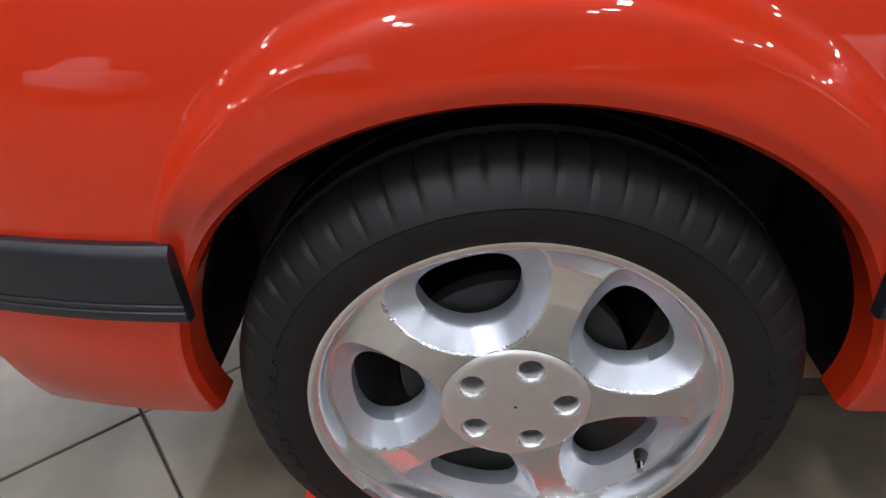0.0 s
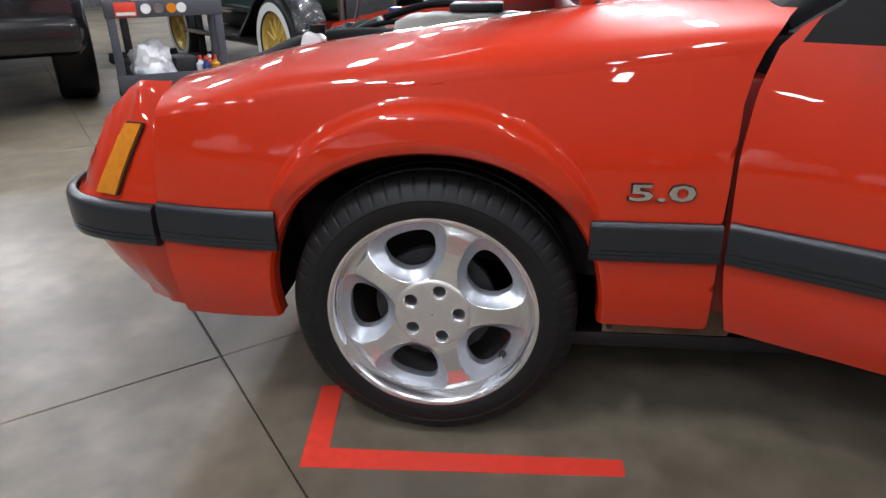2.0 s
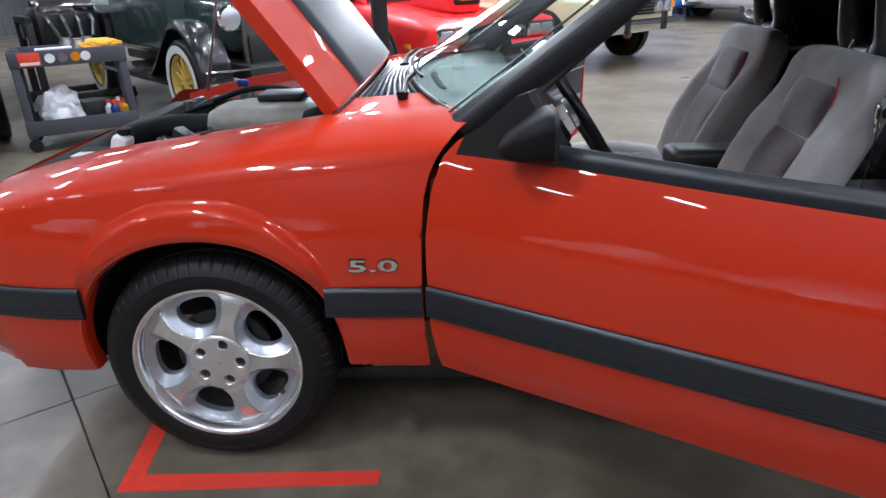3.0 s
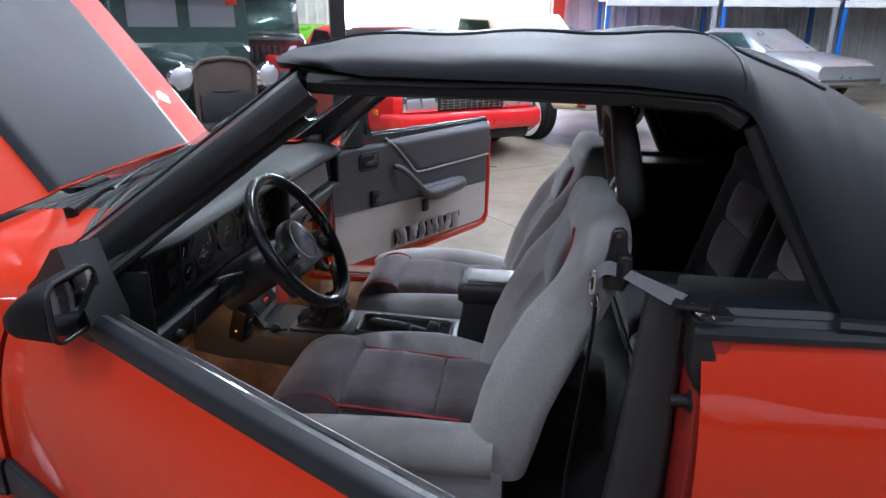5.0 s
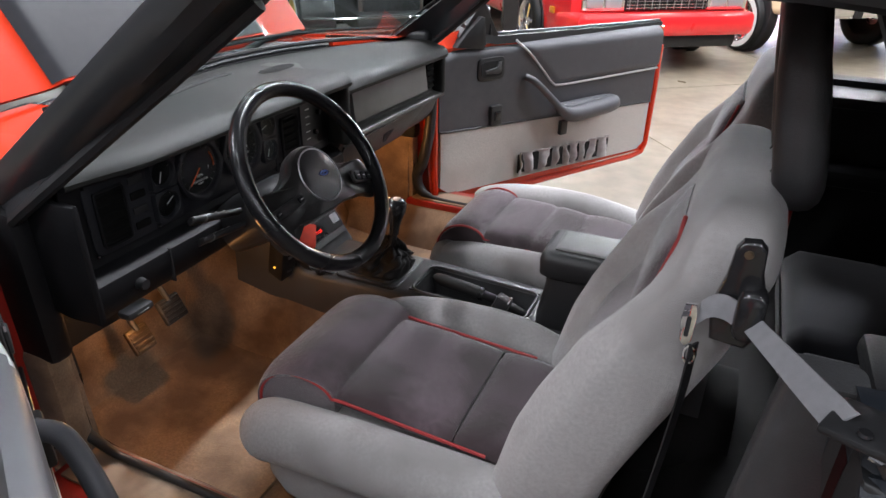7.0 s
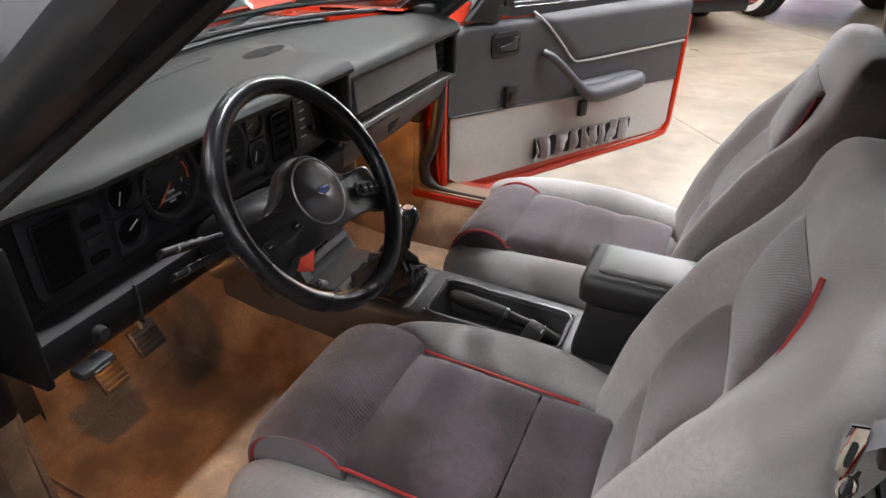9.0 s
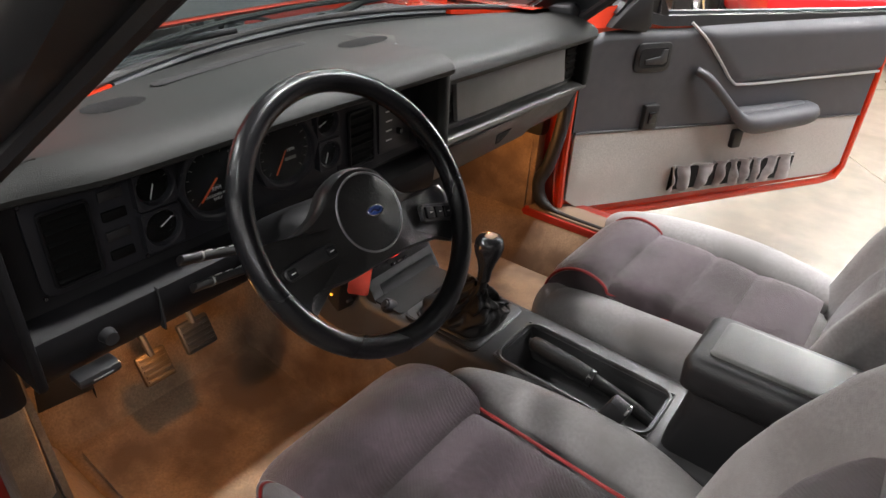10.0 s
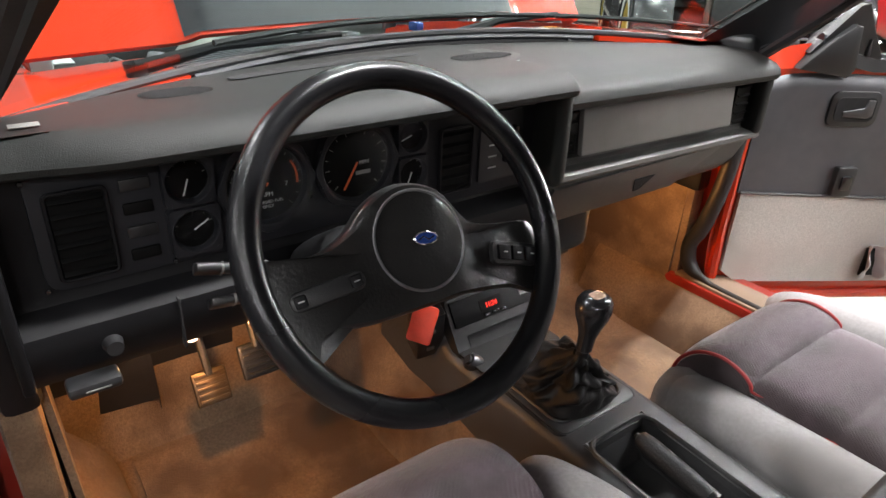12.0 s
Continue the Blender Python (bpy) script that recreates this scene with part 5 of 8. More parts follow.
for _y, _z, _w, _h in ((0.256, 0.853, 0.058, 0.100), (0.757, 0.848, 0.058, 0.098)):
    _b, _ = vent(_y, _z, _w, _h)
    louvres(_b, _w, _h, 6)
    part("vent_rim", tube([_b @ Vector((a, b, 0.002)) for a, b in rounded(_w, _h, 0.006, 3)], 0.0025, 6, None, 1, True), DASH_FACE, dash)
for _k in range(4):
    part("rocker_blank", boxed((0.7862, 0.316, 0.897 - 0.028 * _k), (0.005, 0.032, 0.014), 0.002), DIAL if _k % 2 else BLACK, dash)
for _y in (0.212, 0.345, 0.712, 0.93):
    for _z in (0.795, 0.918):
        part("screw", lathe([(-0.002, 0.0), (-0.002, 0.0025), (0.0, 0.0034)], 10, pose(0.789, _y, _z, 0, 0, 90)), BLACK_GLOSS, dash)


def gauge(y, z, r, pointer, sides):
    """A round dial, sunk in a plate with bevelled edges, under a glass."""
    n = 48
    hx, hz = (r * 1.24, r * 1.24) if sides == 8 else (r * 1.14, r * 1.17)

    def rim(a):
        c, q = math.cos(a), math.sin(a)
        if sides == 8:
            step = math.pi / 4
            b = (a % step) - step / 2
            return hx * math.cos(step / 2) / math.cos(b)
        return min(hx / max(1e-6, abs(c)), hz / max(1e-6, abs(q)))
    m = on_face(y, z, 0.016)
    rings = []
    for k, d in ((None, -0.012), (None, -0.0015), (0.985, 0.0), (1.05, 0.0), (1.0, -0.0015), (0.94, -0.009), (0.90, -0.0095)):
        ring = []
        for i in range(n):
            a = 2 * math.pi * (i + 0.5) / n
            rad = rim(a) if k is None else rim(a) * k if k == 0.985 else r * k
            ring.append(m @ Vector((rad * math.cos(a), rad * math.sin(a), d)))
        rings.append(ring)
    part("gauge_plate", loft(rings, False), BEZEL, dash, "dark gauge plate with screws", 30)
    m = m @ Matrix.Translation((0, 0, -0.0105))
    part("dial", plate([(r * 0.93 * math.cos(2 * math.pi * k / 36), r * 0.93 * math.sin(2 * math.pi * k / 36)) for k in range(36)], 0.001, m @ Matrix.Translation((0, 0, 0.0012))), DIAL, dash, "black dial face")
    n = 15 if sides == 8 else 5
    for k in range(n):
        a = radians(225 - 270 * k / (n - 1)) if sides == 8 else radians(160 - 140 * k / (n - 1))
        p0, p1 = (0.76 if k % 2 == 0 else 0.81) * r, 0.88 * r
        part("dial_mark", boxed((0, 0, 0), (p1 - p0, 0.0010 if sides == 8 else 0.0008, 0.0006), 0, m @ Matrix.Rotation(a, 4, "Z") @ Matrix.Translation(((p0 + p1) / 2, 0, 0.0020))), FADED_INK, dash)
    a = radians(pointer)
    part("pointer", boxed((0, 0, 0), (0.8 * r, 0.0024 if sides == 8 else 0.0014, 0.001), 0, m @ Matrix.Rotation(a, 4, "Z") @ Matrix.Translation((0.36 * r, 0, 0.0042))), ORANGE if sides == 8 else WHITE_INK, dash, "orange pointer" if sides == 8 else "")
    part("pointer_hub", lathe([(-0.006, 0.0), (-0.006, 0.10 * r + 0.001), (0.0, 0.12 * r + 0.001)], 16, m @ pose(0, 0, 0, 90)), BLACK_GLOSS, dash)
    lens = part("gauge_glass", plate([(r * 0.985 * math.cos(2 * math.pi * k / 36), r * 0.985 * math.sin(2 * math.pi * k / 36)) for k in range(36)], 0.0005, m @ Matrix.Translation((0, 0, 0.0088))), GAUGE_GLASS, dash)
    lens.visible_shadow = False
    for dx, dy in ((1, 1), (1, -1), (-1, 1), (-1, -1)):
        q = (r * 0.96, r * 0.98) if sides != 8 else (r * 1.02, r * 0.48)
        part("screw", lathe([(-0.002, 0.0), (-0.002, 0.0024), (0.0, 0.0030)], 8, m @ Matrix.Translation((dx * q[0], dy * q[1], 0.0108)) @ pose(0, 0, 0, 90)), STEEL_DARK, dash)
    return m


gauge(0.371, 0.892, 0.0255, 250, 4)
gauge(0.372, 0.830, 0.0255, 30, 4)
_t = gauge(0.464, 0.868, 0.052, 225, 8)
lettering("dial_writing", "RPM", WHITE_INK, dash, _t @ Matrix.Translation((0, -0.014, 0.0022)), 0.0055)
lettering("dial_writing", "UNLEADED FUEL", WHITE_INK, dash, _t @ Matrix.Translation((0, -0.024, 0.0022)), 0.0038)
lettering("dial_writing", "ONLY", WHITE_INK, dash, _t @ Matrix.Translation((0, -0.030, 0.0022)), 0.0038)
lettering("dial_writing", "7", WHITE_INK, dash, _t @ Matrix.Translation((0.026, -0.004, 0.0022)), 0.006)
part("red_zone", tube([_t @ Vector((0.041 * math.cos(radians(a)), 0.041 * math.sin(radians(a)), 0.0022)) for a in range(-8, 40, 4)], 0.0016, 5), ORANGE, dash)
_t = gauge(0.590, 0.872, 0.052, 240, 8)
lettering("dial_writing", "MPH", WHITE_INK, dash, _t @ Matrix.Translation((0.012, 0.0, 0.0022)), 0.005)
part("odometer", boxed((0.7895, 0.600, 0.858), (0.0012, 0.022, 0.005)), FADED_INK, dash)
gauge(0.677, 0.897, 0.022, 200, 4)
gauge(0.678, 0.842, 0.022, 250, 4)
# heater slide controls
part("heater_panel", plate(rounded(0.085, 0.11, 0.004), 0.004, on_face(0.845, 0.855, 0.010), 0.001), BLACK, dash, "black heater control panel")
for _k in range(5):
    part("control_mark", boxed((0.792, 0.828, 0.895 - 0.018 * _k), (0.001, 0.016, 0.002)), WHITE_INK, dash)
for _y, _z in ((0.852, 0.835), (0.868, 0.88)):
    part("slide_knob", boxed((0.796, _y, _z), (0.012, 0.007, 0.012), 0.002), BLACK_GLOSS, dash)
# passenger side: vents and the grey cover plate with its corner screws
_LID = Matrix(((0, 0, 1, 0.803), (1, 0, 0, 0), (0, 1, 0, 0), (0, 0, 0, 1)))
_lid_m = _LID @ Matrix.Translation((1.228, 0.855, 0.010)) @ Matrix.Rotation(radians(-1.4), 4, "Z") @ Matrix.Rotation(radians(-7), 4, "X")
part("dash_cover_plate", plate(rounded(0.445, 0.086, 0.004), 0.010, _lid_m, 0.002), DASH_LID, dash, "flat grey cover plate screwed to the dash")
part("plate_recess", plate(rounded(0.575, 0.098, 0.004), 0.002, _LID @ Matrix.Translation((1.240, 0.853, -0.004)) @ Matrix.Rotation(radians(-1.4), 4, "Z")), LINER, dash)
for _a, _b in ((-0.214, 0.036), (0.214, 0.036), (-0.214, -0.036), (0.214, -0.036)):
    part("plate_screw", lathe([(-0.002, 0.0), (-0.002, 0.003), (0.0, 0.004)], 10, _lid_m @ Matrix.Translation((_a, _b, 0)) @ pose(0, 0, 0, 90)), BLACK_GLOSS, dash)
for _y, _z in ((0.976, 0.860), (1.490, 0.846)):
    _b = _LID @ Matrix.Translation((_y, _z, 0.004))
    vent(0, 0, 0.038 if _y < 1 else 0.05, 0.088, _b)
    louvres(_b, 0.036 if _y < 1 else 0.048, 0.088, 5)
# glove box door and its lock
_gm = Matrix.Translation((0.7845, 0, 0.722)) @ Matrix(((0, 0.43, 0.903, 0), (1, 0, 0, 0), (0, 0.903, -0.43, 0), (0, 0, 0, 1)))
part("glove_box_door", plate([(0.960, -0.050), (1.36, -0.050), (1.465, 0.046), (0.960, 0.046)], 0.008, _gm @ Matrix.Translation((0, 0, 0.005)), 0.002), DASH_PALE, dash, "grey glove box door")
part("glove_box_lock", plate([(1.195, 0.012), (1.255, 0.012), (1.232, -0.022), (1.215, -0.024)], 0.002, _gm @ Matrix.Translation((0, 0, 0.0075))), LINER, dash)
part("lock_barrel", lathe([(-0.004, 0.0), (-0.004, 0.006), (0.0, 0.008)], 12, _gm @ Matrix.Translation((1.222, -0.004, 0.008)) @ pose(0, 0, 0, 90)), CHROME, dash)
# lower driver side: knob, release, stalks, bulb
part("headlamp_knob", lathe([(-0.03, 0.0), (-0.03, 0.009), (-0.012, 0.012), (-0.008, 0.018), (0.0, 0.020)], 20, pose(0.800, 0.258, 0.727, 0, 0, 90)), BLACK, dash, "black headlamp knob")
part("bonnet_release", boxed((0.825, 0.230, 0.690), (0.03, 0.056, 0.015), 0.005), BLACK, dash)
part("release_writing", boxed((0.841, 0.232, 0.690), (0.0008, 0.026, 0.0018)), FADED_INK, dash)
part("lower_seam", boxed((0.812, 0.335, 0.725), (0.012, 0.003, 0.07), 0.001), LINER, dash)
for _p, _q in (((0.885, 0.455, 0.800), (0.872, 0.345, 0.822)), ((0.885, 0.460, 0.770), (0.874, 0.355, 0.776))):
    _p, _q = Vector(_p), Vector(_q)
    _d = (_p - _q).normalized()
    _u = Vector((0.75, 0, 0.66))
    _n = _d.cross(_u).normalized()
    _st = [[_q.lerp(_p, t) + _u * a * w + _n * b * 0.011 for a, b in rounded(1, 1, 0.3, 3)] for t, w in ((-0.02, 0.016), (0.0, 0.024), (0.22, 0.024), (0.24, 0.018), (0.6, 0.018), (1.0, 0.016))]
    _lever = part("control_stalk", loft(_st), BLACK, dash, "flat black column stalk with white marks", 40)
    part("stalk_collar", loft([[_q.lerp(_p, t) + _u * a * 0.0245 + _n * b * 0.0125 for a, b in rounded(1, 1, 0.3, 3)] for t in (0.225, 0.245)]), FADED_INK, _lever)
    for _k in range(3):
        _c = _q.lerp(_p, 0.36 + 0.15 * _k) - _n * 0.0062
        part("stalk_mark", tube([_c + _d * 0.005 * math.cos(2 * math.pi * k / 10) + _u * 0.004 * math.sin(2 * math.pi * k / 10) for k in range(10)], 0.0007, 5, None, 1, True), WHITE_INK, _lever)
# key in the column lock, with a red plastic tag hanging from it
_key = thing("car_key", "car key in the column lock with a red tag", "key", (0.905, 0.592, 0.742))
part("key_blade", boxed((0.905, 0.592, 0.742), (0.012, 0.030, 0.003), 0.001), STEEL, _key)
part("key_bow", plate([(0.013 * math.cos(2 * math.pi * k / 20), 0.013 * math.sin(2 * math.pi * k / 20)) for k in range(20)], 0.003, pose(0.910, 0.612, 0.736, 60, 0, 20), 0.001), BLACK, _key)
part("key_ring", tube([Vector((0.915 + 0.010 * math.cos(2 * math.pi * k / 20), 0.612, 0.722 + 0.012 * math.sin(2 * math.pi * k / 20))) for k in range(20)], 0.0011, 6, None, 1, True), STEEL, _key)
part("tag", plate(rounded(0.034, 0.052, 0.004, 3), 0.002, pose(0.928, 0.606, 0.688, 66, 8, 38), 0.0006), RED_PLASTIC, _key, "worn red plastic tag")
part("courtesy_bulb", lathe([(-0.012, 0.0), (-0.009, 0.008), (0.004, 0.011), (0.010, 0.006)], 14, pose(0.652, 0.380, 0.598, 90)), BULB, dash, "glowing courtesy bulb")
part("bulb_socket", lathe([(0.006, 0.0), (0.006, 0.010), (0.03, 0.011), (0.045, 0.006)], 14, pose(0.652, 0.380, 0.602, 90)), BLACK, dash)

# pedals
for _y, _x, _z, _w in ((0.418, 0.57, 0.428, 0.060), (0.495, 0.60, 0.475, 0.065)):
    _pm = pose(_x, _y, _z, 0, 62, 0)
    _p = part("pedal", boxed((0, 0, 0), (0.062, _w, 0.014), 0.005, _pm), PEDAL if _y < 0.45 else DARK_METAL, car, "worn metal foot pedal")
    for _k in range(5):
        part("pedal_rib", boxed((0, 0, 0), (0.006, _w * 0.84, 0.004), 0.001, _pm @ Matrix.Translation((-0.022 + 0.011 * _k, 0, 0.008))), PEDAL if _y < 0.45 else RUBBER, _p)
    part("pedal_arm", tube([(_x - 0.004, _y, _z + 0.022), (_x - 0.05, _y, _z + 0.09), (_x - 0.08, _y, 0.66)], 0.007, 8), DARK_METAL, _p)

# steering column and wheel
_U, _N = Vector((-0.546, 0, 0.838)), Vector((0.838, 0, 0.546))
SW = Matrix(((0, _U.x, _N.x, 1.013), (1, _U.y, _N.y, 0.530), (0, _U.z, _N.z, 0.869), (0, 0, 0, 1)))
part("steering_column", loft([[SW @ Vector((a, b - 0.012, z)) for a, b in rounded(w, w * 0.95, w * 0.3, 3)] for z, w in ((-0.05, 0.075), (-0.07, 0.10), (-0.12, 0.115), (-0.19, 0.12), (-0.25, 0.11))]), BLACK, car, "black steering column shroud")
_rim = [SW @ Vector((0.1762 * math.cos(2 * math.pi * k / 72), 0.1762 * math.sin(2 * math.pi * k / 72), 0.006)) for k in range(72)]
wheel = part("steering_wheel", tube(_rim, 0.0152, 14, None, 1.0, True), RIM_BLACK, car, "black four-spoke steering wheel", 60)
_pad = smooth_line([(-0.172, 0.014, 0), (-0.112, 0.011, 0), (-0.072, 0.024, 0), (-0.04, 0.05, 0), (0.0, 0.061, 0), (0.042, 0.046, 0), (0.071, 0.004, 0), (0.115, -0.008, 0), (0.165, -0.016, 0), (0.172, -0.05, 0), (0.152, -0.098, 0), (0.112, -0.083, 0),
                    (0.05, -0.073, 0), (0.0, -0.072, 0), (-0.07, -0.071, 0), (-0.12, -0.067, 0), (-0.147, -0.10, 0), (-0.165, -0.06, 0)], 4, True)
_bm = bmesh.new()
_n = len(_pad)
_rings = []
for _k, (_sc, _z) in enumerate(((0.97, -0.022), (1.0, -0.012), (1.0, -0.004), (0.975, 0.004), (0.93, 0.009), (0.55, 0.012))):
    _rings.append([SW @ Vector((p.x * (1 if _sc >= 0.97 else _sc), (p.y + 0.012) * _sc - 0.012, _z - 0.018 * max(0, (abs(p.x) - 0.06) / 0.11) * (1 if _z > -0.01 else 0.2))) for p in _pad])
part("spoke_pad", loft(_rings), LEATHER, wheel, "black moulded spokes", 45)
part("hub_pad", lathe([(-0.020, 0.0), (-0.020, 0.030), (-0.0185, 0.044), (-0.014, 0.0505), (0.0, 0.053)], 40, SW @ pose(0, -0.003, 0, 90)), HUB_BLACK, wheel, "round black hub pad")
part("hub_ring", tube([SW @ Vector((0.0525 * math.cos(2 * math.pi * k / 40), -0.003 + 0.0525 * math.sin(2 * math.pi * k / 40), 0.0135)) for k in range(40)], 0.0016, 6, None, 1, True), STEEL, wheel)
_ov = [(0.0132 * math.cos(2 * math.pi * k / 28), 0.0064 * math.sin(2 * math.pi * k / 28)) for k in range(28)]
_bm_m = SW @ Matrix.Rotation(radians(-7), 4, "Z") @ Matrix.Translation((0.002, -0.003, 0.0222))
part("badge", plate(_ov, 0.002, _bm_m), BLUE, wheel, "small blue oval badge")
part("badge_rim", tube([_bm_m @ Vector((a, b, 0)) for a, b in _ov], 0.0007, 5, None, 1, True), CHROME, wheel)
part("badge_mark", tube([_bm_m @ Vector(p) for p in ((-0.009, -0.001, 0.0005), (-0.003, 0.002, 0.0005), (0.003, -0.002, 0.0005), (0.009, 0.001, 0.0005))], 0.0009, 5), CHROME, wheel)
for _c, _w in (((0.120, -0.047), 0.078), ((-0.108, -0.026), 0.075)):
    _m2 = SW @ Matrix.Translation((_c[0], _c[1], 0.002)) @ Matrix.Rotation(radians(-15 if _c[0] > 0 else 4), 4, "Z") @ Matrix.Rotation(radians(12 if _c[0] > 0 else -12), 4, "Y")
    part("switch_pod", plate(rounded(_w, 0.026 if _c[0] > 0 else 0.019, 0.008), 0.006, _m2 @ Matrix.Translation((0, 0, 0.004)), 0.002), BLACK, wheel, "recessed black switch pod")
    for _k in range(3 if _c[0] > 0 else 2):
        _dx = (_k - 1) * 0.023 if _c[0] > 0 else (_k - 0.5) * 0.056
        part("wheel_button", boxed((0, 0, 0), (0.020 if _c[0] > 0 else 0.012, 0.017 if _c[0] > 0 else 0.012, 0.005), 0.002, _m2 @ Matrix.Translation((_dx, 0, 0.006))), DASH_FACE, wheel)
        part("button_mark", boxed((0, 0, 0), (0.006, 0.0012, 0.0006), 0, _m2 @ Matrix.Translation((_dx, 0, 0.0089))), WHITE_INK, wheel)

# ---- centre console ----
def tunnel(u, v):
    x = 0.385 + 1.465 * u
    s = 2 * v - 1
    zt = lerp_at([(0.1, 0.50), (0.6, 0.44), (1.0, 0.40), (1.85, 0.40)], x)
    return Vector((x, 0.876 + 0.155 * s * (1 + 0.12 * abs(s)), 0.20 + (zt - 0.20) * max(0.0, 1 - abs(s) ** 3) ** 0.6))


part("tunnel_carpet", grid(lambda u, v: tunnel(0.84 * u, v), 24, 24), CARPET, car, "tan carpeted tunnel")
part("rear_tunnel", grid(lambda u, v: tunnel(0.84 + 0.16 * u, v), 6, 24), CARPET_SHADED, car, "rear tunnel carpet, darkened for the shade under the top")


def console_ring(x, half, z_lo, z_hi, r=0.02):
    out = [(-half - 0.012, z_lo), (-half, z_hi - r), (-half + r * 0.3, z_hi - r * 0.3), (-half + r, z_hi), (half - r, z_hi), (half - r * 0.3, z_hi - r * 0.3), (half, z_hi - r), (half + 0.012, z_lo)]
    return [Vector((x, 0.876 + a, z)) for a, z in out]


_sections = ((0.56, 0.10, 0.60), (0.67, 0.105, 0.578), (0.69, 0.105, 0.565), (0.775, 0.105, 0.484), (0.83, 0.105, 0.483), (0.92, 0.105, 0.487), (1.05, 0.102, 0.487), (1.084, 0.102, 0.4865))
_bm = loft([console_ring(x, h, 0.33, z) for x, h, z in _sections])
loft([console_ring(x, 0.10, 0.33, z) for x, z in ((1.366, 0.476), (1.40, 0.475), (1.78, 0.47))], bm=_bm)
for _sd, _edge in ((-1, 0.072), (1, 0.046)):
    loft([[Vector((x, 0.876 + _sd * a, z)) for a, z in ((h + 0.012, 0.33), (h, zt - 0.02), (h - 0.006, zt - 0.006), (h - 0.02, zt), (_edge, zt), (_edge, 0.33))] for x, h, zt in ((1.084, 0.102, 0.4865), (1.366, 0.10, 0.476))], bm=_bm)
console = part("centre_console", _bm, CONSOLE, car, "grey plastic centre console", 45)
part("bezel_gap", plate(rounded(0.180, 0.178, 0.02), 0.012, pose(0.957, 0.871, 0.4885, 0, 1.0, 0)), LINER, console)
part("shifter_bezel", plate(rounded(0.175, 0.172, 0.018), 0.012, pose(0.957, 0.871, 0.4905, 0, 1.0, 0), 0.002), CONSOLE, console, "raised shifter bezel")
# radio stack: clock, buttons, tape slot, on the sloping front of the console
_RM = Matrix.Translation((0.773, 0.885, 0.520)) @ Matrix(((0, -0.55, 0.835, 0), (1, 0, 0, 0), (0, 0.835, 0.55, 0), (0, 0, 0, 1)))
_stack = part("console_front", loft([[_RM @ Vector((a, b, z)) for a, b in rounded(0.205, h, 0.008, 2)] for z, h in ((-0.10, 0.118), (-0.008, 0.118), (0.0, 0.112))]), BLACK, console, "black console front with clock and radio")
part("radio_face", plate(rounded(0.19, 0.048, 0.004), 0.004, _RM @ Matrix.Translation((0.0, 0.026, 0.004)), 0.001), DASH_FACE, console, "dark clock and radio face")
part("clock_window", plate(rounded(0.052, 0.024, 0.003), 0.001, _RM @ Matrix.Translation((-0.008, 0.025, 0.0055))), LINER, console)
lettering("clock_digits", "11:24", RED_LED, console, _RM @ Matrix.Translation((-0.008, 0.025, 0.0062)), 0.0085, 0.024, 0.0004, "glowing red clock digits")
part("green_display", plate(rounded(0.030, 0.026, 0.002), 0.001, _RM @ Matrix.Translation((0.076, 0.033, 0.0055))), NET, console)
for _k in range(3):
    part("clock_button", boxed((0, 0, 0), (0.012, 0.005, 0.005), 0.001, _RM @ Matrix.Translation((-0.024 + 0.019 * _k, 0.008, 0.006))), BLACK_GLOSS, console)
part("tape_slot", plate(rounded(0.17, 0.03, 0.004), 0.001, _RM @ Matrix.Translation((0.01, -0.030, 0.0015))), LINER, console)
# remote unit on the driver side with a red flap
_b = pose(0.735, 0.752, 0.520, 8, 20, -10)
_box = part("control_box", boxed((0, 0, 0), (0.05, 0.052, 0.12), 0.006, _b), BLACK, console, "black add-on control box")
for _k in range(2):
    part("box_button", boxed((0, 0, 0), (0.004, 0.014, 0.008), 0.001, _b @ Matrix.Translation((0.026, 0.0, 0.02 - 0.05 * _k))), STEEL, console)
part("amber_light", lathe([(-0.003, 0.0), (-0.001, 0.003), (0.002, 0.003)], 8, _b @ pose(0.0, -0.028, -0.02)), AMBER_DIODE, console)
part("lighter_socket", lathe([(-0.012, 0.009), (-0.012, 0.012), (-0.008, 0.015), (0.0, 0.016), (0.01, 0.016)], 20, pose(0.826, 0.790, 0.484, -42, 0, -20)), STEEL_DARK, console, "dark metal lighter socket")
part("lighter_knob", lathe([(-0.016, 0.0), (-0.016, 0.008), (-0.004, 0.009)], 16, pose(0.826, 0.790, 0.484, -42, 0, -20)), BLACK, console)
part("ashtray_lid", plate(rounded(0.088, 0.186, 0.012), 0.004, pose(0.820, 0.876, 0.4880, 0, 0, 0), 0.002), BAY_BLACK, console)


# gear lever: leather boot with folds, lever, knob
def boot(u, v):
    a = 2 * math.pi * v
    h = u
    top = Vector((1.006, 0.846, 0.590))
    base = Vector((0.957, 0.868, 0.492))
    c = base.lerp(top, h)
    sq = (abs(math.cos(a)) ** 4 + abs(math.sin(a)) ** 4) ** -0.25
    rr = (0.066 * sq) * (1 - h ** 1.5) + 0.013
    q = Vector((math.cos(a) * 1.5, math.sin(a) * 1.5, h * 2.6))
    fold = (0.028 * abs(noise.noise(q + Vector((3.1, 0, 0)))) + 0.022 * noise.noise(q * 2.1) - 0.012) * math.sin(math.pi * min(1, h * 1.05)) ** 0.7
    bulge = 0.004 * math.sin(math.pi * min(1, h * 1.25))
    return c + Vector(((rr + fold + bulge) * math.cos(a), (rr + fold + bulge) * 0.92 * math.sin(a), 0.026 * math.sin(2 * a + 2.4) * h * (1 - h) * 2 + 0.014 * noise.noise(q * 1.7 + Vector((0, 5, 0))) * h))


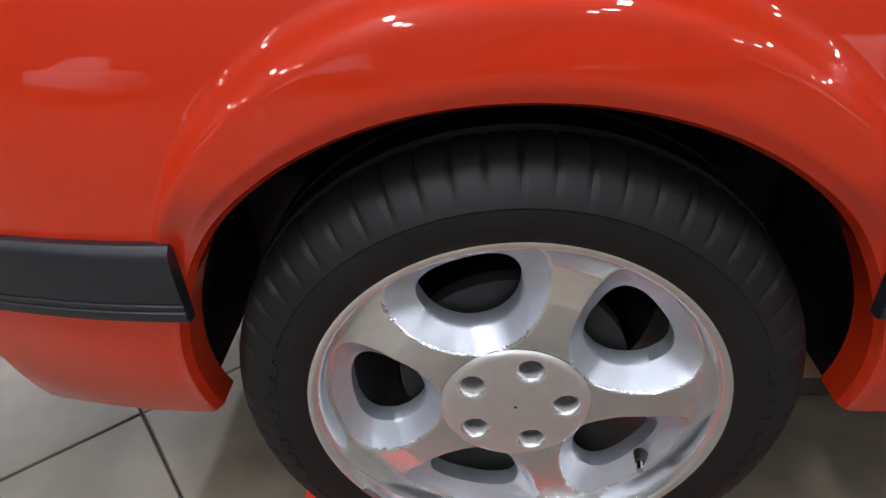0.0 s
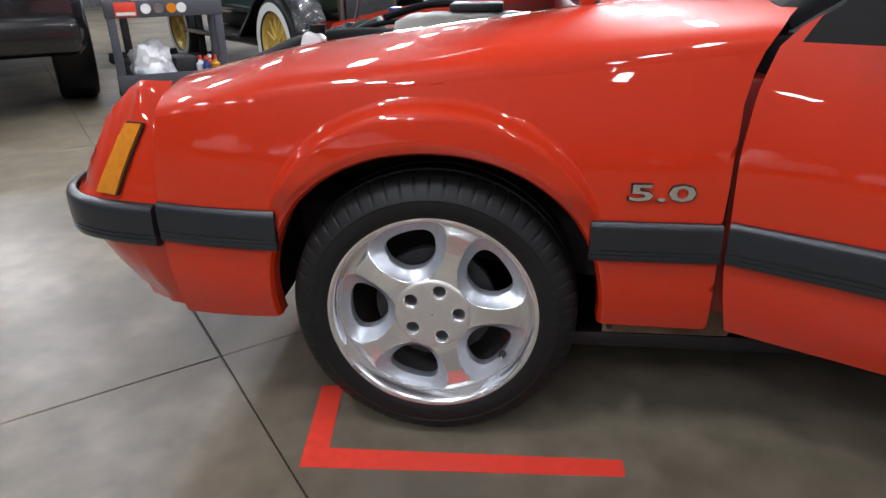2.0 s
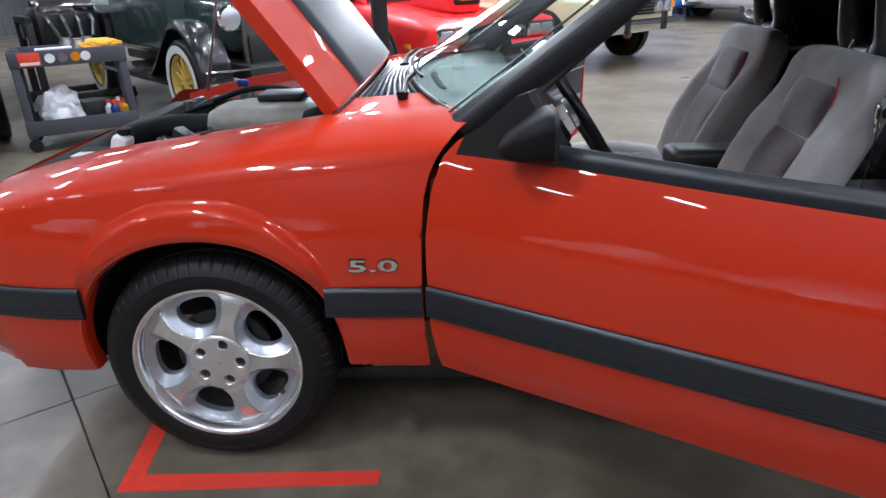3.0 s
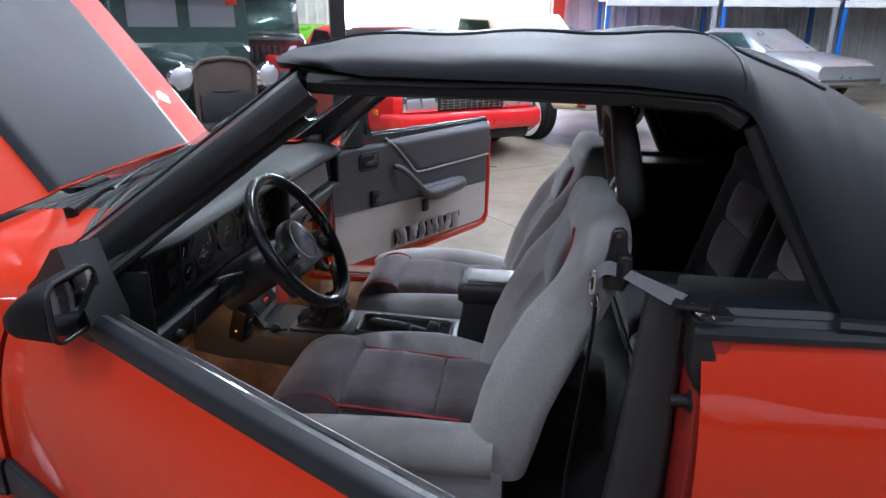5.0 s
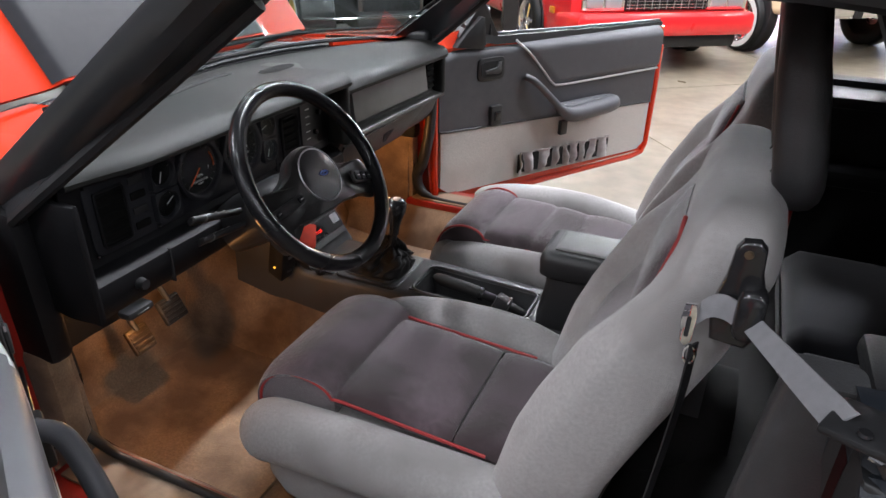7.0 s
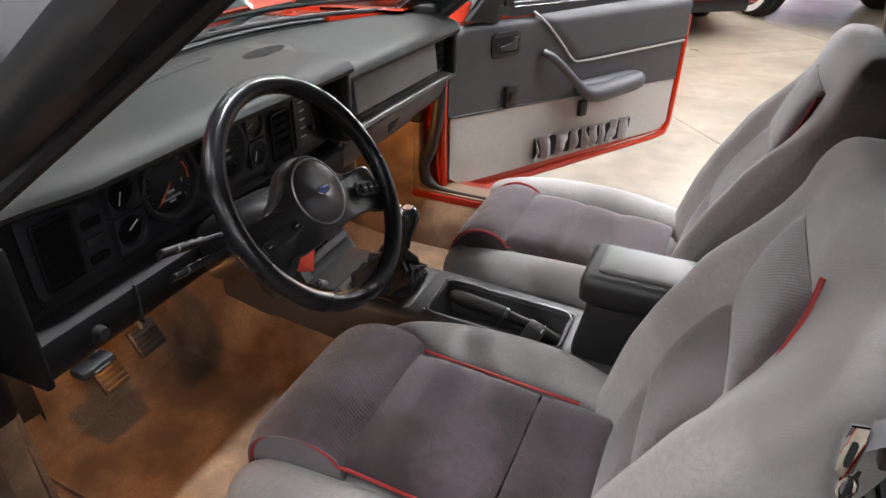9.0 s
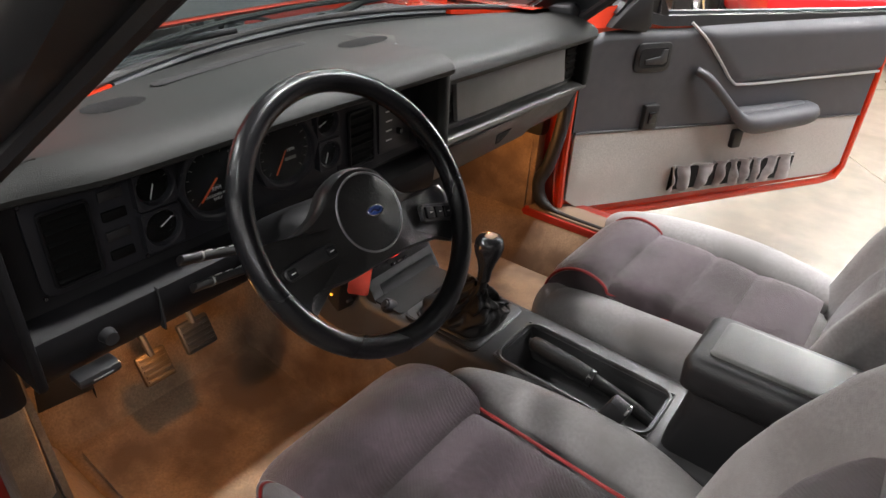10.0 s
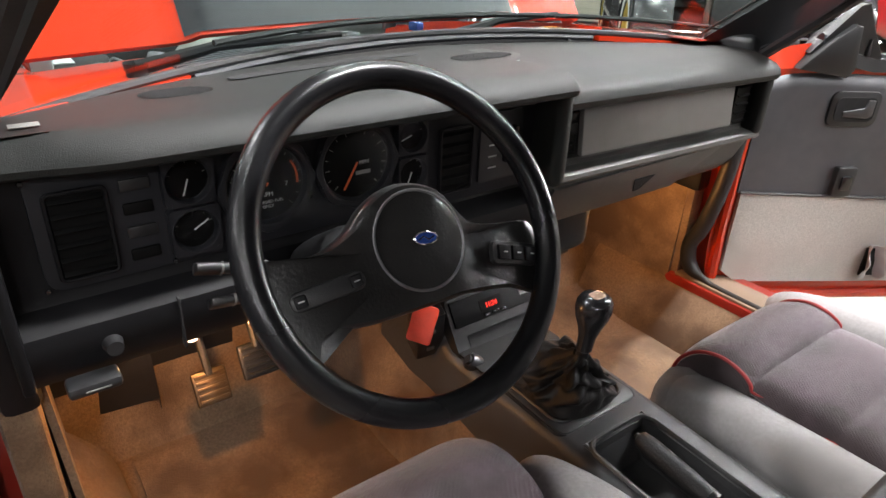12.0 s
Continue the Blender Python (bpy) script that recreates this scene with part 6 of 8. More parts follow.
gear = part("gear_lever", grid(boot, 34, 110, 0, None, True), BOOT, car, "creased black leather gear boot", 70)
part("boot_rim", tube([Vector((0.957 + a, 0.868 + b, 0.493)) for a, b in rounded(0.142, 0.144, 0.02, 4)], 0.003, 6, None, 1, True), BLACK, gear)
part("lever_shaft", tube([(1.006, 0.846, 0.580), (1.016, 0.841, 0.640)], [0.010, 0.009], 10), BLACK, gear)
part("gear_knob", loft([[Vector((x + 0.005 + r * math.cos(2 * math.pi * k / 20), 0.838 + r * math.sin(2 * math.pi * k / 20), z + 0.009)) for k in range(20)] for x, z, r in ((1.010, 0.600, 0.012), (1.012, 0.623, 0.013), (1.014, 0.643, 0.018), (1.015, 0.660, 0.0245), (1.0155, 0.673, 0.027), (1.016, 0.684, 0.026), (1.016, 0.692, 0.021), (1.016, 0.695, 0.012))]), BLACK_GLOSS, gear, "glossy black gear knob", 60)
part("knob_plate", plate(rounded(0.018, 0.021, 0.005), 0.001, pose(1.023, 0.838, 0.7053)), BRONZE, gear, "metal shift pattern plate")

# hand brake in its tray
def tray(u, v):
    x = 1.074 + 0.302 * u
    s = 2 * v - 1
    d = min(ease((0.5 - abs(u - 0.5)) / 0.07), ease((1 - abs(s)) / 0.20))
    return Vector((x, 0.863 + 0.066 * s, 0.4905 - 0.011 * u - 0.075 * d))


part("brake_tray", grid(tray, 40, 32, -0.003), CONSOLE, console, "recessed hand brake tray", 60)
part("tray_rim", tube([Vector((1.225 + a, 0.863 + b, 0.4905 - 0.011 * (a / 0.29 + 0.5))) for a, b in rounded(0.295, 0.134, 0.026, 5)], 0.004, 6, None, 1, True), CONSOLE, console)
_lever = part("hand_brake", tube([(1.105, 0.880, 0.486), (1.112, 0.880, 0.486), (1.13, 0.880, 0.484), (1.20, 0.880, 0.476), (1.232, 0.880, 0.472)], [0.004, 0.0135, 0.0165, 0.0170, 0.0155], 14), BOOT, car, "black hand brake lever", 50)
part("lever_button", lathe([(-0.010, 0.0), (-0.009, 0.006), (0.002, 0.007)], 12, Matrix.Translation((1.106, 0.880, 0.4862)) @ Matrix.Rotation(radians(90), 4, "Z")), BLACK, _lever)
part("lever_collar", tube([(1.232, 0.880, 0.472), (1.242, 0.880, 0.4705)], 0.0175, 14), BLACK_GLOSS, _lever)
part("lever_arm", tube([(1.242, 0.880, 0.470), (1.30, 0.880, 0.458), (1.37, 0.880, 0.436)], [0.0125, 0.012, 0.012], 10), BOOT, _lever)
# Black strips on the tray floor, one each side of the lever.
for _y, _x0 in ((0.838, 1.11), (0.905, 1.17)):
    part("tray_strip", plate(rounded(1.365 - _x0, 0.022, 0.008), 0.002, pose((_x0 + 1.365) / 2, _y, 0.4155 - 0.011 * ((_x0 + 1.365) / 2 - 1.074) / 0.302)), LINER, console)
# armrest box
_rings = [[Vector((1.59 + b + sh, 0.868 + a, z)) for a, b in rounded(w, 0.36, 0.02, 3)] for z, w, sh in ((0.42, 0.135, -0.02), (0.50, 0.135, -0.015), (0.585, 0.138, 0.0), (0.604, 0.138, 0.0))]
arm_box = part("armrest_box", loft(_rings), SEAT_BLACK, car, "black armrest box on the console")
_rings = [[Vector((1.594 + b, 0.866 + a, z)) for a, b in rounded(w, ln, 0.020, 4)] for z, w, ln in ((0.606, 0.136, 0.385), (0.613, 0.150, 0.398), (0.648, 0.152, 0.400), (0.662, 0.144, 0.392), (0.667, 0.128, 0.375))]
part("armrest_lid", loft(_rings), SEAT_BLACK, arm_box, "padded black vinyl armrest lid", 50)
part("lid_top", loft([[Vector((1.594 + b, 0.868 + a, z)) for a, b in rounded(w, ln, 0.010, 4)] for z, w, ln in ((0.664, 0.104, 0.345), (0.670, 0.103, 0.343), (0.672, 0.094, 0.333))]), DASH_PALE, arm_box, "grey vinyl lid pad", 50)
part("lid_gap", boxed((1.59, 0.868, 0.605), (0.352, 0.130, 0.006), 0.001), LINER, arm_box)
# seat belt buckle beside the console
part("buckle", boxed((1.318, 0.774, 0.51), (0.036, 0.028, 0.075), 0.006, pose(0, 0, 0, 0, 22, 0)), BLACK, car, "black seat belt buckle")
part("buckle_plate", boxed((1.338, 0.767, 0.528), (0.004, 0.012, 0.05), 0.001, pose(0, 0, 0, 0, 22, 0)), CHROME, car)


# ---- seats ----
def bucket_seat(yc, name, label, mirror, back=0.0, lean=0.0, fx=0.0, seam=1.157, dz=0.0):
    """A bucket seat: x runs to the rear, built at the driver side and shifted to yc."""
    sg = -1 if mirror else 1

    def bx(t):
        return back + lean * t

    def P(x, y, z):
        return Vector((x, yc + sg * y, z))
    def face(t):
        return lerp_at([(0.40, 1.500), (0.52, 1.530), (0.63, 1.555), (0.717, 1.590), (0.788, 1.627), (0.864, 1.658), (0.95, 1.683), (1.03, 1.690), (1.115, 1.690)], 0.40 + 0.637 * t) + bx(t)

    def rear(t):
        return lerp_at([(0.40, 1.62), (0.567, 1.660), (0.715, 1.718), (0.845, 1.772), (0.94, 1.803), (1.04, 1.812), (1.115, 1.800)], 0.40 + 0.637 * t) + bx(t)
    # backrest shell: closed rings going up
    rings = []
    n = 40
    for t in [0.86 * k / 16 for k in range(17)] + [0.86 + 0.14 * math.sin(math.pi / 2 * k / 8) for k in range(1, 9)]:
        z = 0.40 + 0.637 * t
        xf = face(t)        # middle of the front
        thick = rear(t) - xf
        half = lerp_at([(0, 0.225), (0.15, 0.235), (0.45, 0.242), (0.70, 0.240), (0.85, 0.234), (1.0, 0.226)], t)
        bol = 0.056 * ease(t / 0.12) * (1 - ease((t - 0.62) / 0.25))
        if t > 0.86:
            cut = 1 - math.sqrt(max(0.0, 1 - ((t - 0.86) / 0.14) ** 2))
            xf, thick, half = xf + 0.040 * cut, thick - 0.085 * cut, half - 0.075 * cut
        ring = []
        for j in range(n):
            a = 2 * math.pi * j / n
            c, s = math.cos(a), math.sin(a)
            y = half * math.copysign(abs(s) ** 0.5, s)
            w = abs(y) / half
            if c < 0:      # front
                x = xf + thick * 0.25 * (1 - abs(c) ** 0.4) - bol * math.exp(-((w - 0.80) / 0.22) ** 2)
            else:
                x = xf + thick * (0.25 + 0.75 * abs(c) ** 0.4)
            ring.append(P(x, y, z))
        rings.append(ring)
    seat = part(name, loft(rings), SEAT_GREY, car, label, 60)

    def back_front(t):
        return face(t)
    # ribbed centre of the backrest in three pads
    for lo, hi in ((0.08, 0.36), (0.365, 0.64), (0.645, 0.87)):
        def pad(u, v):
            t = lo + (hi - lo) * u
            s = 2 * v - 1
            puff = (max(0.0, 1 - s ** 6)) ** 0.6 * max(0.0, math.sin(math.pi * (0.02 + 0.96 * u))) ** 0.4
            return P(back_front(t) + 0.006 - 0.024 * puff, (0.130 - 0.03 * ease((t - 0.75) / 0.2)) * s, 0.40 + 0.637 * t)
        part("back_pad", grid(pad, 10, 20, 0.006), SEAT_INSERT, seat, "ribbed mauve-grey backrest pad", 60)
    low = 0.70 if mirror else 0.75
    part("back_piping", tube([P(back_front(low + 0.16 * k / 14) - (0.008 if mirror else 0.001), -sg * (0.130 - 0.03 * ease((low + 0.16 * k / 14 - 0.75) / 0.2)), 0.40 + 0.637 * (low + 0.16 * k / 14)) for k in range(15)], 0.003, 6), PIPING, seat)
    # black rear shell
    part("back_shell", grid(lambda u, v: P(rear(0.05 + 0.75 * u) + 0.003 - 0.012 * (2 * v - 1) ** 4, 0.17 * (2 * v - 1), 0.40 + 0.637 * (0.05 + 0.75 * u)), 14, 14, 0.006), SEAT_BLACK, seat, "black vinyl seat back panel", 60)
    # cushion base
    rings = []
    for k in range(19):
        t = k / 18
        x = 1.015 + 0.54 * t
        zt = 0.492 - 0.020 * t
        half = lerp_at([(0, 0.20), (0.06, 0.225), (0.3, 0.238), (1, 0.232)], t)
        zb = 0.27 + 0.06 * (1 - ease(t / 0.12))
        ring = []
        for j in range(32):
            a = 2 * math.pi * j / 32
            c, s = math.cos(a), math.sin(a)
            y = half * math.copysign(abs(c) ** 0.5, c)
            mid, hh = (zt + zb) / 2, (zt - zb) / 2 * (0.80 + 0.2 * ease(t / 0.05)) * (0.85 + 0.15 * ease((1 - t) / 0.05))
            ring.append(P(x, y, mid + hh * math.copysign(abs(s) ** 0.5, s)))
        rings.append(ring)
    part("cushion_base", loft(rings), SEAT_GREY, seat, "grey cloth cushion base", 60)
    # side bolsters
    for s in (-1, 1):
        rise = 0.022 if s < 0 and mirror else 0.018 if s > 0 and not mirror else -0.002 if mirror else 0.0
        wide = 0.974 if not mirror or s < 0 else 0.88
        late = 0.0 if s < 0 else 0.030 if mirror else 0.050
        wide += 0.15 if s > 0 and not mirror else 0.0
        pts = smooth_line([P(1.022 + late + 0.6 * fx, 0.192 * wide * s, 0.418 + rise), P(1.055 + late + 0.4 * fx, 0.198 * wide * s, 0.440 + rise), P(1.13 + 0.6 * late, 0.203 * wide * s, 0.453 + 1.2 * rise), P(1.25, 0.206 * wide * s, 0.460 + 1.3 * rise), P(1.38, 0.207 * wide * s, 0.462 + rise), P(1.53, 0.20 * s, 0.458)], 5)
        m = len(pts) - 1
        thick = 0.060 if s < 0 else 0.053 if mirror else 0.050
        part("cushion_bolster", tube(pts, [thick * (0.45, 0.78, 0.92, 0.98)[k] if k < 4 else thick for k in range(m + 1)], 20), SEAT_GREY, seat, "soft grey side bolster", 70)
    # front thigh pad and main cushion
    profile = [(1.024, 0.425), (1.010, 0.455), (1.015, 0.503), (1.042, 0.540), (1.082, 0.557), (1.120, 0.554), (1.146, 0.539), (1.155, 0.515)]
    front = smooth_line([(x + (seam - 1.157) * (x - 1.01) / 0.147 + fx * max(0.0, (1.157 - x) / 0.147), 0, z) for x, z in profile], 4)
    for q in front:
        q.z += dz

    def thigh(u, v):
        q = front[min(len(front) - 1, int(round(u * (len(front) - 1))))]
        s = 2 * v - 1
        e = s ** 8
        return P(q.x + 0.012 * e * (1 - u), 0.152 * s, q.z - 0.014 * e * math.sin(math.pi * u))
    core = [Vector((q.x + 0.010, 0, q.z - 0.010)) for q in front[1:-1]] + [Vector((seam + 0.005, 0, 0.44)), Vector((1.05, 0, 0.42))]
    part("thigh_core", loft([[P(q.x, y, q.z) for q in core] for y in (-0.152, 0.152)]), SEAT_INSERT, seat)
    part("thigh_pad", grid(thigh, 28, 24, -0.01), SEAT_INSERT, seat, "ribbed mauve-grey thigh support", 60)
    for x0, x1, dip in ((seam, 1.384, 0.006 if mirror else 0.0025), (1.387, 1.515, 0.0)):
        def cush(u, v):
            x = x0 + (x1 - x0) * u
            s = 2 * v - 1
            puff = (max(0.0, 1 - s ** 6)) ** 0.5 * math.sin(math.pi * min(1.0, max(0.0, 0.05 + 0.9 * u))) ** 0.3
            return P(x, 0.148 * s, 0.512 + dz - 0.06 * (x - 1.14) + 0.030 * puff - dip * math.exp(-((x - 1.288) / 0.012) ** 2))
        part("cushion_pad", grid(cush, 30, 24, 0.012), SEAT_INSERT, seat, "ribbed mauve-grey cushion pad", 60)
    for s in (-1, 1):
        line = [P(q.x + 0.006, 0.1525 * s, q.z - 0.007) for q in front[2:-2]] + [P(x, 0.151 * s, 0.521 + dz - 0.06 * (x - 1.16)) for x in (seam + 0.02, 1.25, 1.35, 1.45)]
        part("cushion_piping", tube(line, 0.0032, 6), PIPING, seat, "red piping")
    f0 = front[2]
    part("front_piping", tube([P(f0.x - 0.002, 0.152 * (k / 6 - 1), f0.z - 0.004) for k in range(13)], 0.0032, 6), PIPING, seat)
    # open headrest frame on two posts
    rings = []
    path = rounded(0.185, 0.208, 0.066, 8)
    for a, b in path:
        x = 1.785 + bx(1.0) - 0.02 * (b / 0.1)
        pt = P(x, a, 1.125 + b)
        out = Vector((0, sg * a, b)).normalized()
        low = ease((0.02 - b) / 0.1)
        w = 0.022 + 0.012 * low
        rings.append([pt + Vector((dx * (0.030 - 0.006 * ease(b / 0.1)), 0, 0)) + out * dy * w for dx, dy in rounded(2, 2, 0.8, 3)])
    rings.append(rings[0])
    head = part("headrest", loft(rings, False), HEAD_VINYL, seat, "open black vinyl headrest", 60)
    for s in (-1, 1):
        part("headrest_post", tube([P(1.755 + bx(0.95), 0.05 * s, 0.98), P(1.785 + bx(1), 0.05 * s, 1.06)], 0.006, 8), CHROME, seat)
    part("seat_rail", boxed((1.27, yc, 0.235), (0.44, 0.36, 0.05), 0.01), DARK_METAL, seat)
    return seat


bucket_seat(0.490, "driver_seat", "grey cloth bucket seat with red piping", False, 0.0, 0.0, -0.034, 1.147)
bucket_seat(1.248, "passenger_seat", "grey cloth bucket seat with red piping", True, 0.035, 0.02, 0.0, 1.157, -0.013)

# seat belt of the driver side: guide on the backrest, webbing, buckle tongue
_side = Matrix(((1, 0, 0, 1.758), (0, 0, -1, 0.236), (0, 1, 0, 0.93), (0, 0, 0, 1)))
_guide = part("belt_guide", plate([(-0.020, -0.030), (0.018, -0.034), (0.030, -0.010), (0.029, 0.024), (0.018, 0.060), (0.016, 0.088), (0.008, 0.096), (-0.008, 0.094), (-0.014, 0.084), (-0.017, 0.050), (-0.026, 0.010)], 0.014, _side, 0.004, None, 3), BLACK_GLOSS, car, "glossy black belt guide on the backrest", 50)
part("guide_screw", lathe([(-0.002, 0.0), (-0.002, 0.004), (0.001, 0.005)], 12, pose(1.757, 0.234, 1.012)), PEDAL, _guide)
part("guide_loop", loft([[Vector((1.771 + a, 0.224 + w, 0.950 + b)) for a, b in rounded(0.030 - 0.5 * t, 0.064 - t, 0.012, 3)] for w, t in ((-0.014, 0.012), (-0.011, 0.004), (0.0, 0.0), (0.014, 0.004))]), BLACK_GLOSS, _guide, "", 50)
_bw = [(1.774, 0.214, 0.944), (1.797, 0.172, 0.945), (1.820, 0.128, 0.947), (1.846, 0.078, 0.950)]
_line = smooth_line(_bw, 5)
_rings = []
for _k, _p in enumerate(_line):
    _w = 0.6 + 0.25 * _k / (len(_line) - 1)
    _rings.append([_p + Vector((dx * _w, 0.0, dz * _w)) for dx, dz in ((-0.012, -0.014), (0.010, 0.015), (0.0125, 0.0145), (-0.0095, -0.0145))])
_belt = part("seat_belt", loft(_rings), BELT, car, "grey seat belt webbing")
_line = smooth_line([(1.764, 0.222, 0.944), (1.748, 0.228, 0.949), (1.734, 0.233, 0.945), (1.722, 0.237, 0.930)], 4)
part("belt_fold", loft([[_p + Vector((0.0, dy, dz)) for dy, dz in ((-0.004, -0.013), (0.003, 0.013), (0.006, 0.012), (-0.001, -0.014))] for _p in _line]), BELT, _belt)
_tongue = part("belt_tongue", plate([(-0.007, 0.024), (0.005, 0.026), (0.008, 0.010), (0.007, -0.022), (0.0, -0.030), (-0.006, -0.024), (-0.009, 0.008)], 0.005, Matrix(((1, 0, 0, 1.714), (0, 0, -1, 0.230), (0, 1, 0, 0.917), (0, 0, 0, 1))), 0.0015), CHROME, car, "steel belt tongue")
part("tongue_slot", plate(rounded(0.005, 0.026, 0.002, 3), 0.001, Matrix(((1, 0, 0, 1.714), (0, 0, -1, 0.2285), (0, 1, 0, 0.914), (0, 0, 0, 1)))), LINER, _tongue)
part("belt_clip", tube([Vector((1.722 + 0.006 * math.cos(2 * math.pi * k / 14), 0.234, 0.876 + 0.012 * math.sin(2 * math.pi * k / 14))) for k in range(14)], 0.0022, 6, None, 1, True), CHROME, car)
part("belt_drop", loft([[Vector(p) + Vector((dx, dy, 0)) for dx, dy in ((-0.004, -0.006), (0.004, 0.006), (0.006, 0.005), (-0.002, -0.007))] for p in smooth_line([(1.724, 0.236, 0.890), (1.722, 0.236, 0.80), (1.712, 0.236, 0.66), (1.698, 0.234, 0.50), (1.69, 0.22, 0.37)], 4)]), SEAT_BLACK, car, "hanging black belt end")
_anchor = part("belt_anchor", boxed((0, 0, 0), (0.066, 0.052, 0.010), 0.004, pose(1.868, 0.076, 0.950, 6, -6, -28)), BLACK, car, "black belt anchor cover")
part("anchor_screw", lathe([(-0.007, 0.0), (-0.007, 0.005), (-0.004, 0.006)], 12, pose(1.860, 0.062, 0.951, -90)), STEEL_DARK, _anchor)
part("latch_plate", boxed((1.900, 0.072, 0.934), (0.055, 0.05, 0.012), 0.004, pose(0, 0, 0, 0, 0, 10)), BLACK, car, "black latch under the anchor")
part("latch_pin", tube([(1.868, 0.060, 0.938), (1.898, 0.048, 0.936)], 0.004, 8), CHROME, car)
part("belt_tower", loft([[Vector((1.842 + dx + a, 0.170 + b, z)) for a, b in rounded(w, 0.05, 0.015, 3)] for z, w, dx in ((0.30, 0.12, -0.03), (0.60, 0.10, -0.01), (0.88, 0.075, 0.0), (0.935, 0.070, 0.004))]), HEAD_VINYL, car, "black upright trim behind the door", 50)

# rear seat and side trim; the top's shade is mixed into cloth and carpet
part("rear_carpet", grid(lambda u, v: Vector((1.56 + 0.42 * u, 0.185 + 1.384 * v, floor_z(1.56 + 0.42 * u) + 0.014)), 8, 16, 0.006), CARPET_SHADED, car, "carpet behind the seats, darkened for the shade under the top")
def rear_face(t):
    return 2.205 + 0.125 * t


for _y in (0.632, 1.122):
    def _back(u, v):
        s = 2 * v - 1
        z = 0.56 + 0.47 * u
        roll = 0.030 * math.exp(-((u - 0.90) / 0.10) ** 2) + 0.030 * math.exp(-((abs(s) - 0.80) / 0.20) ** 2) * (1 - ease((u - 0.72) / 0.15))
        edge = max(0.0, (abs(s) - 0.86) / 0.14) ** 2 * 0.05 + ease((u - 0.93) / 0.07) ** 2 * 0.05
        return Vector((rear_face(u) - roll + edge, _y + 0.243 * s, z))
    _rear = part("rear_backrest", grid(_back, 36, 36, 0.07), REAR_CLOTH_SHADED, car, "rear backrest cloth, darkened for the shade under the top", 60)
    for _lo, _hi in ((0.14, 0.46), (0.47, 0.77)):
        def _ins(u, v):
            s = 2 * v - 1
            t = _lo + (_hi - _lo) * u
            puff = max(0.0, 1 - s ** 6) ** 0.6 * max(0.0, math.sin(math.pi * (0.02 + 0.96 * u))) ** 0.4
            return Vector((rear_face(t) + 0.004 - 0.020 * puff, _y + 0.150 * s, 0.56 + 0.47 * t))
        part("rear_back_insert", grid(_ins, 12, 20, 0.005), SEAT_INSERT, _rear, "dark mauve rear seat insert", 60)
    part("rear_cushion", loft([[Vector((x, _y + a, 0.47 + b)) for a, b in rounded(0.48, h, 0.06, 4)] for x, h in ((1.92, 0.10), (1.95, 0.16), (2.15, 0.16), (2.24, 0.14))]), REAR_CLOTH_SHADED, car, "rear cushion cloth, darkened for the shade under the top", 60)
for _s in (0, 1):
    _f = (lambda y: 2 * YC - y) if _s else (lambda y: y)
    part("rear_side_trim", grid(lambda u, v: Vector((1.89 + 0.55 * u, _f(0.165 + 0.05 * v * 0), 0.30 + 0.60 * v)), 6, 8, 0.02), SEAT_BLACK, car, "black rear side trim")
    part("rear_side_shelf", boxed((2.17, _f(0.22), 0.905), (0.56, 0.16, 0.03), 0.01), SEAT_BLACK, car)
    part("rear_armrest", boxed((2.02, _f(0.235), 0.70), (0.28, 0.10, 0.05), 0.02), SEAT_BLACK, car)
part("rear_bulkhead", boxed((2.44, YC, 0.72), (0.03, 1.45, 0.55), 0.01), LINER, car)
# interior mirror
part("interior_mirror", boxed((1.045, 0.90, 1.262), (0.03, 0.24, 0.058), 0.018, pose(0, 0, 0, 0, 14, 10), 3), BLACK, car, "black interior mirror")
part("mirror_stem", tube([(1.02, 0.90, 1.33), (1.03, 0.90, 1.28)], 0.008, 8), BLACK, car)


# ---- engine bay ----
part("bay_floor", boxed((-0.15, YC, 0.50), (0.92, 1.16, 0.06), 0.01), LINER, car, "dark engine bay")
for _s in (0, 1):
    _f = (lambda y: 2 * YC - y) if _s else (lambda y: y)
    part("inner_wing", grid(lambda u, v: Vector((-0.58 + 0.93 * u, _f(0.285 + 0.10 * v), (lerp_at(RIDGE, -0.58 + 0.93 * u) - 0.045) * (1 - v) + 0.60 * v)), 10, 4, 0.006), RED_DULL, car, "red inner wing panel")
    part("strut_tower", lathe([(0.60, 0.13), (0.80, 0.11), (0.815, 0.07), (0.815, 0.0)], 20, pose(0.02, _f(0.42), 0, 90)), RED_DULL, car)
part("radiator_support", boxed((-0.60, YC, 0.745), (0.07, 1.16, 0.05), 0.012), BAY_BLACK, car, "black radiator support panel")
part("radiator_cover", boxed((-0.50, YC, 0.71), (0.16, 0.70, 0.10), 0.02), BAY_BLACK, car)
part("bay_bulkhead", boxed((0.32, YC, 0.78), (0.03, 1.2, 0.28), 0.01), RED_DULL, car)
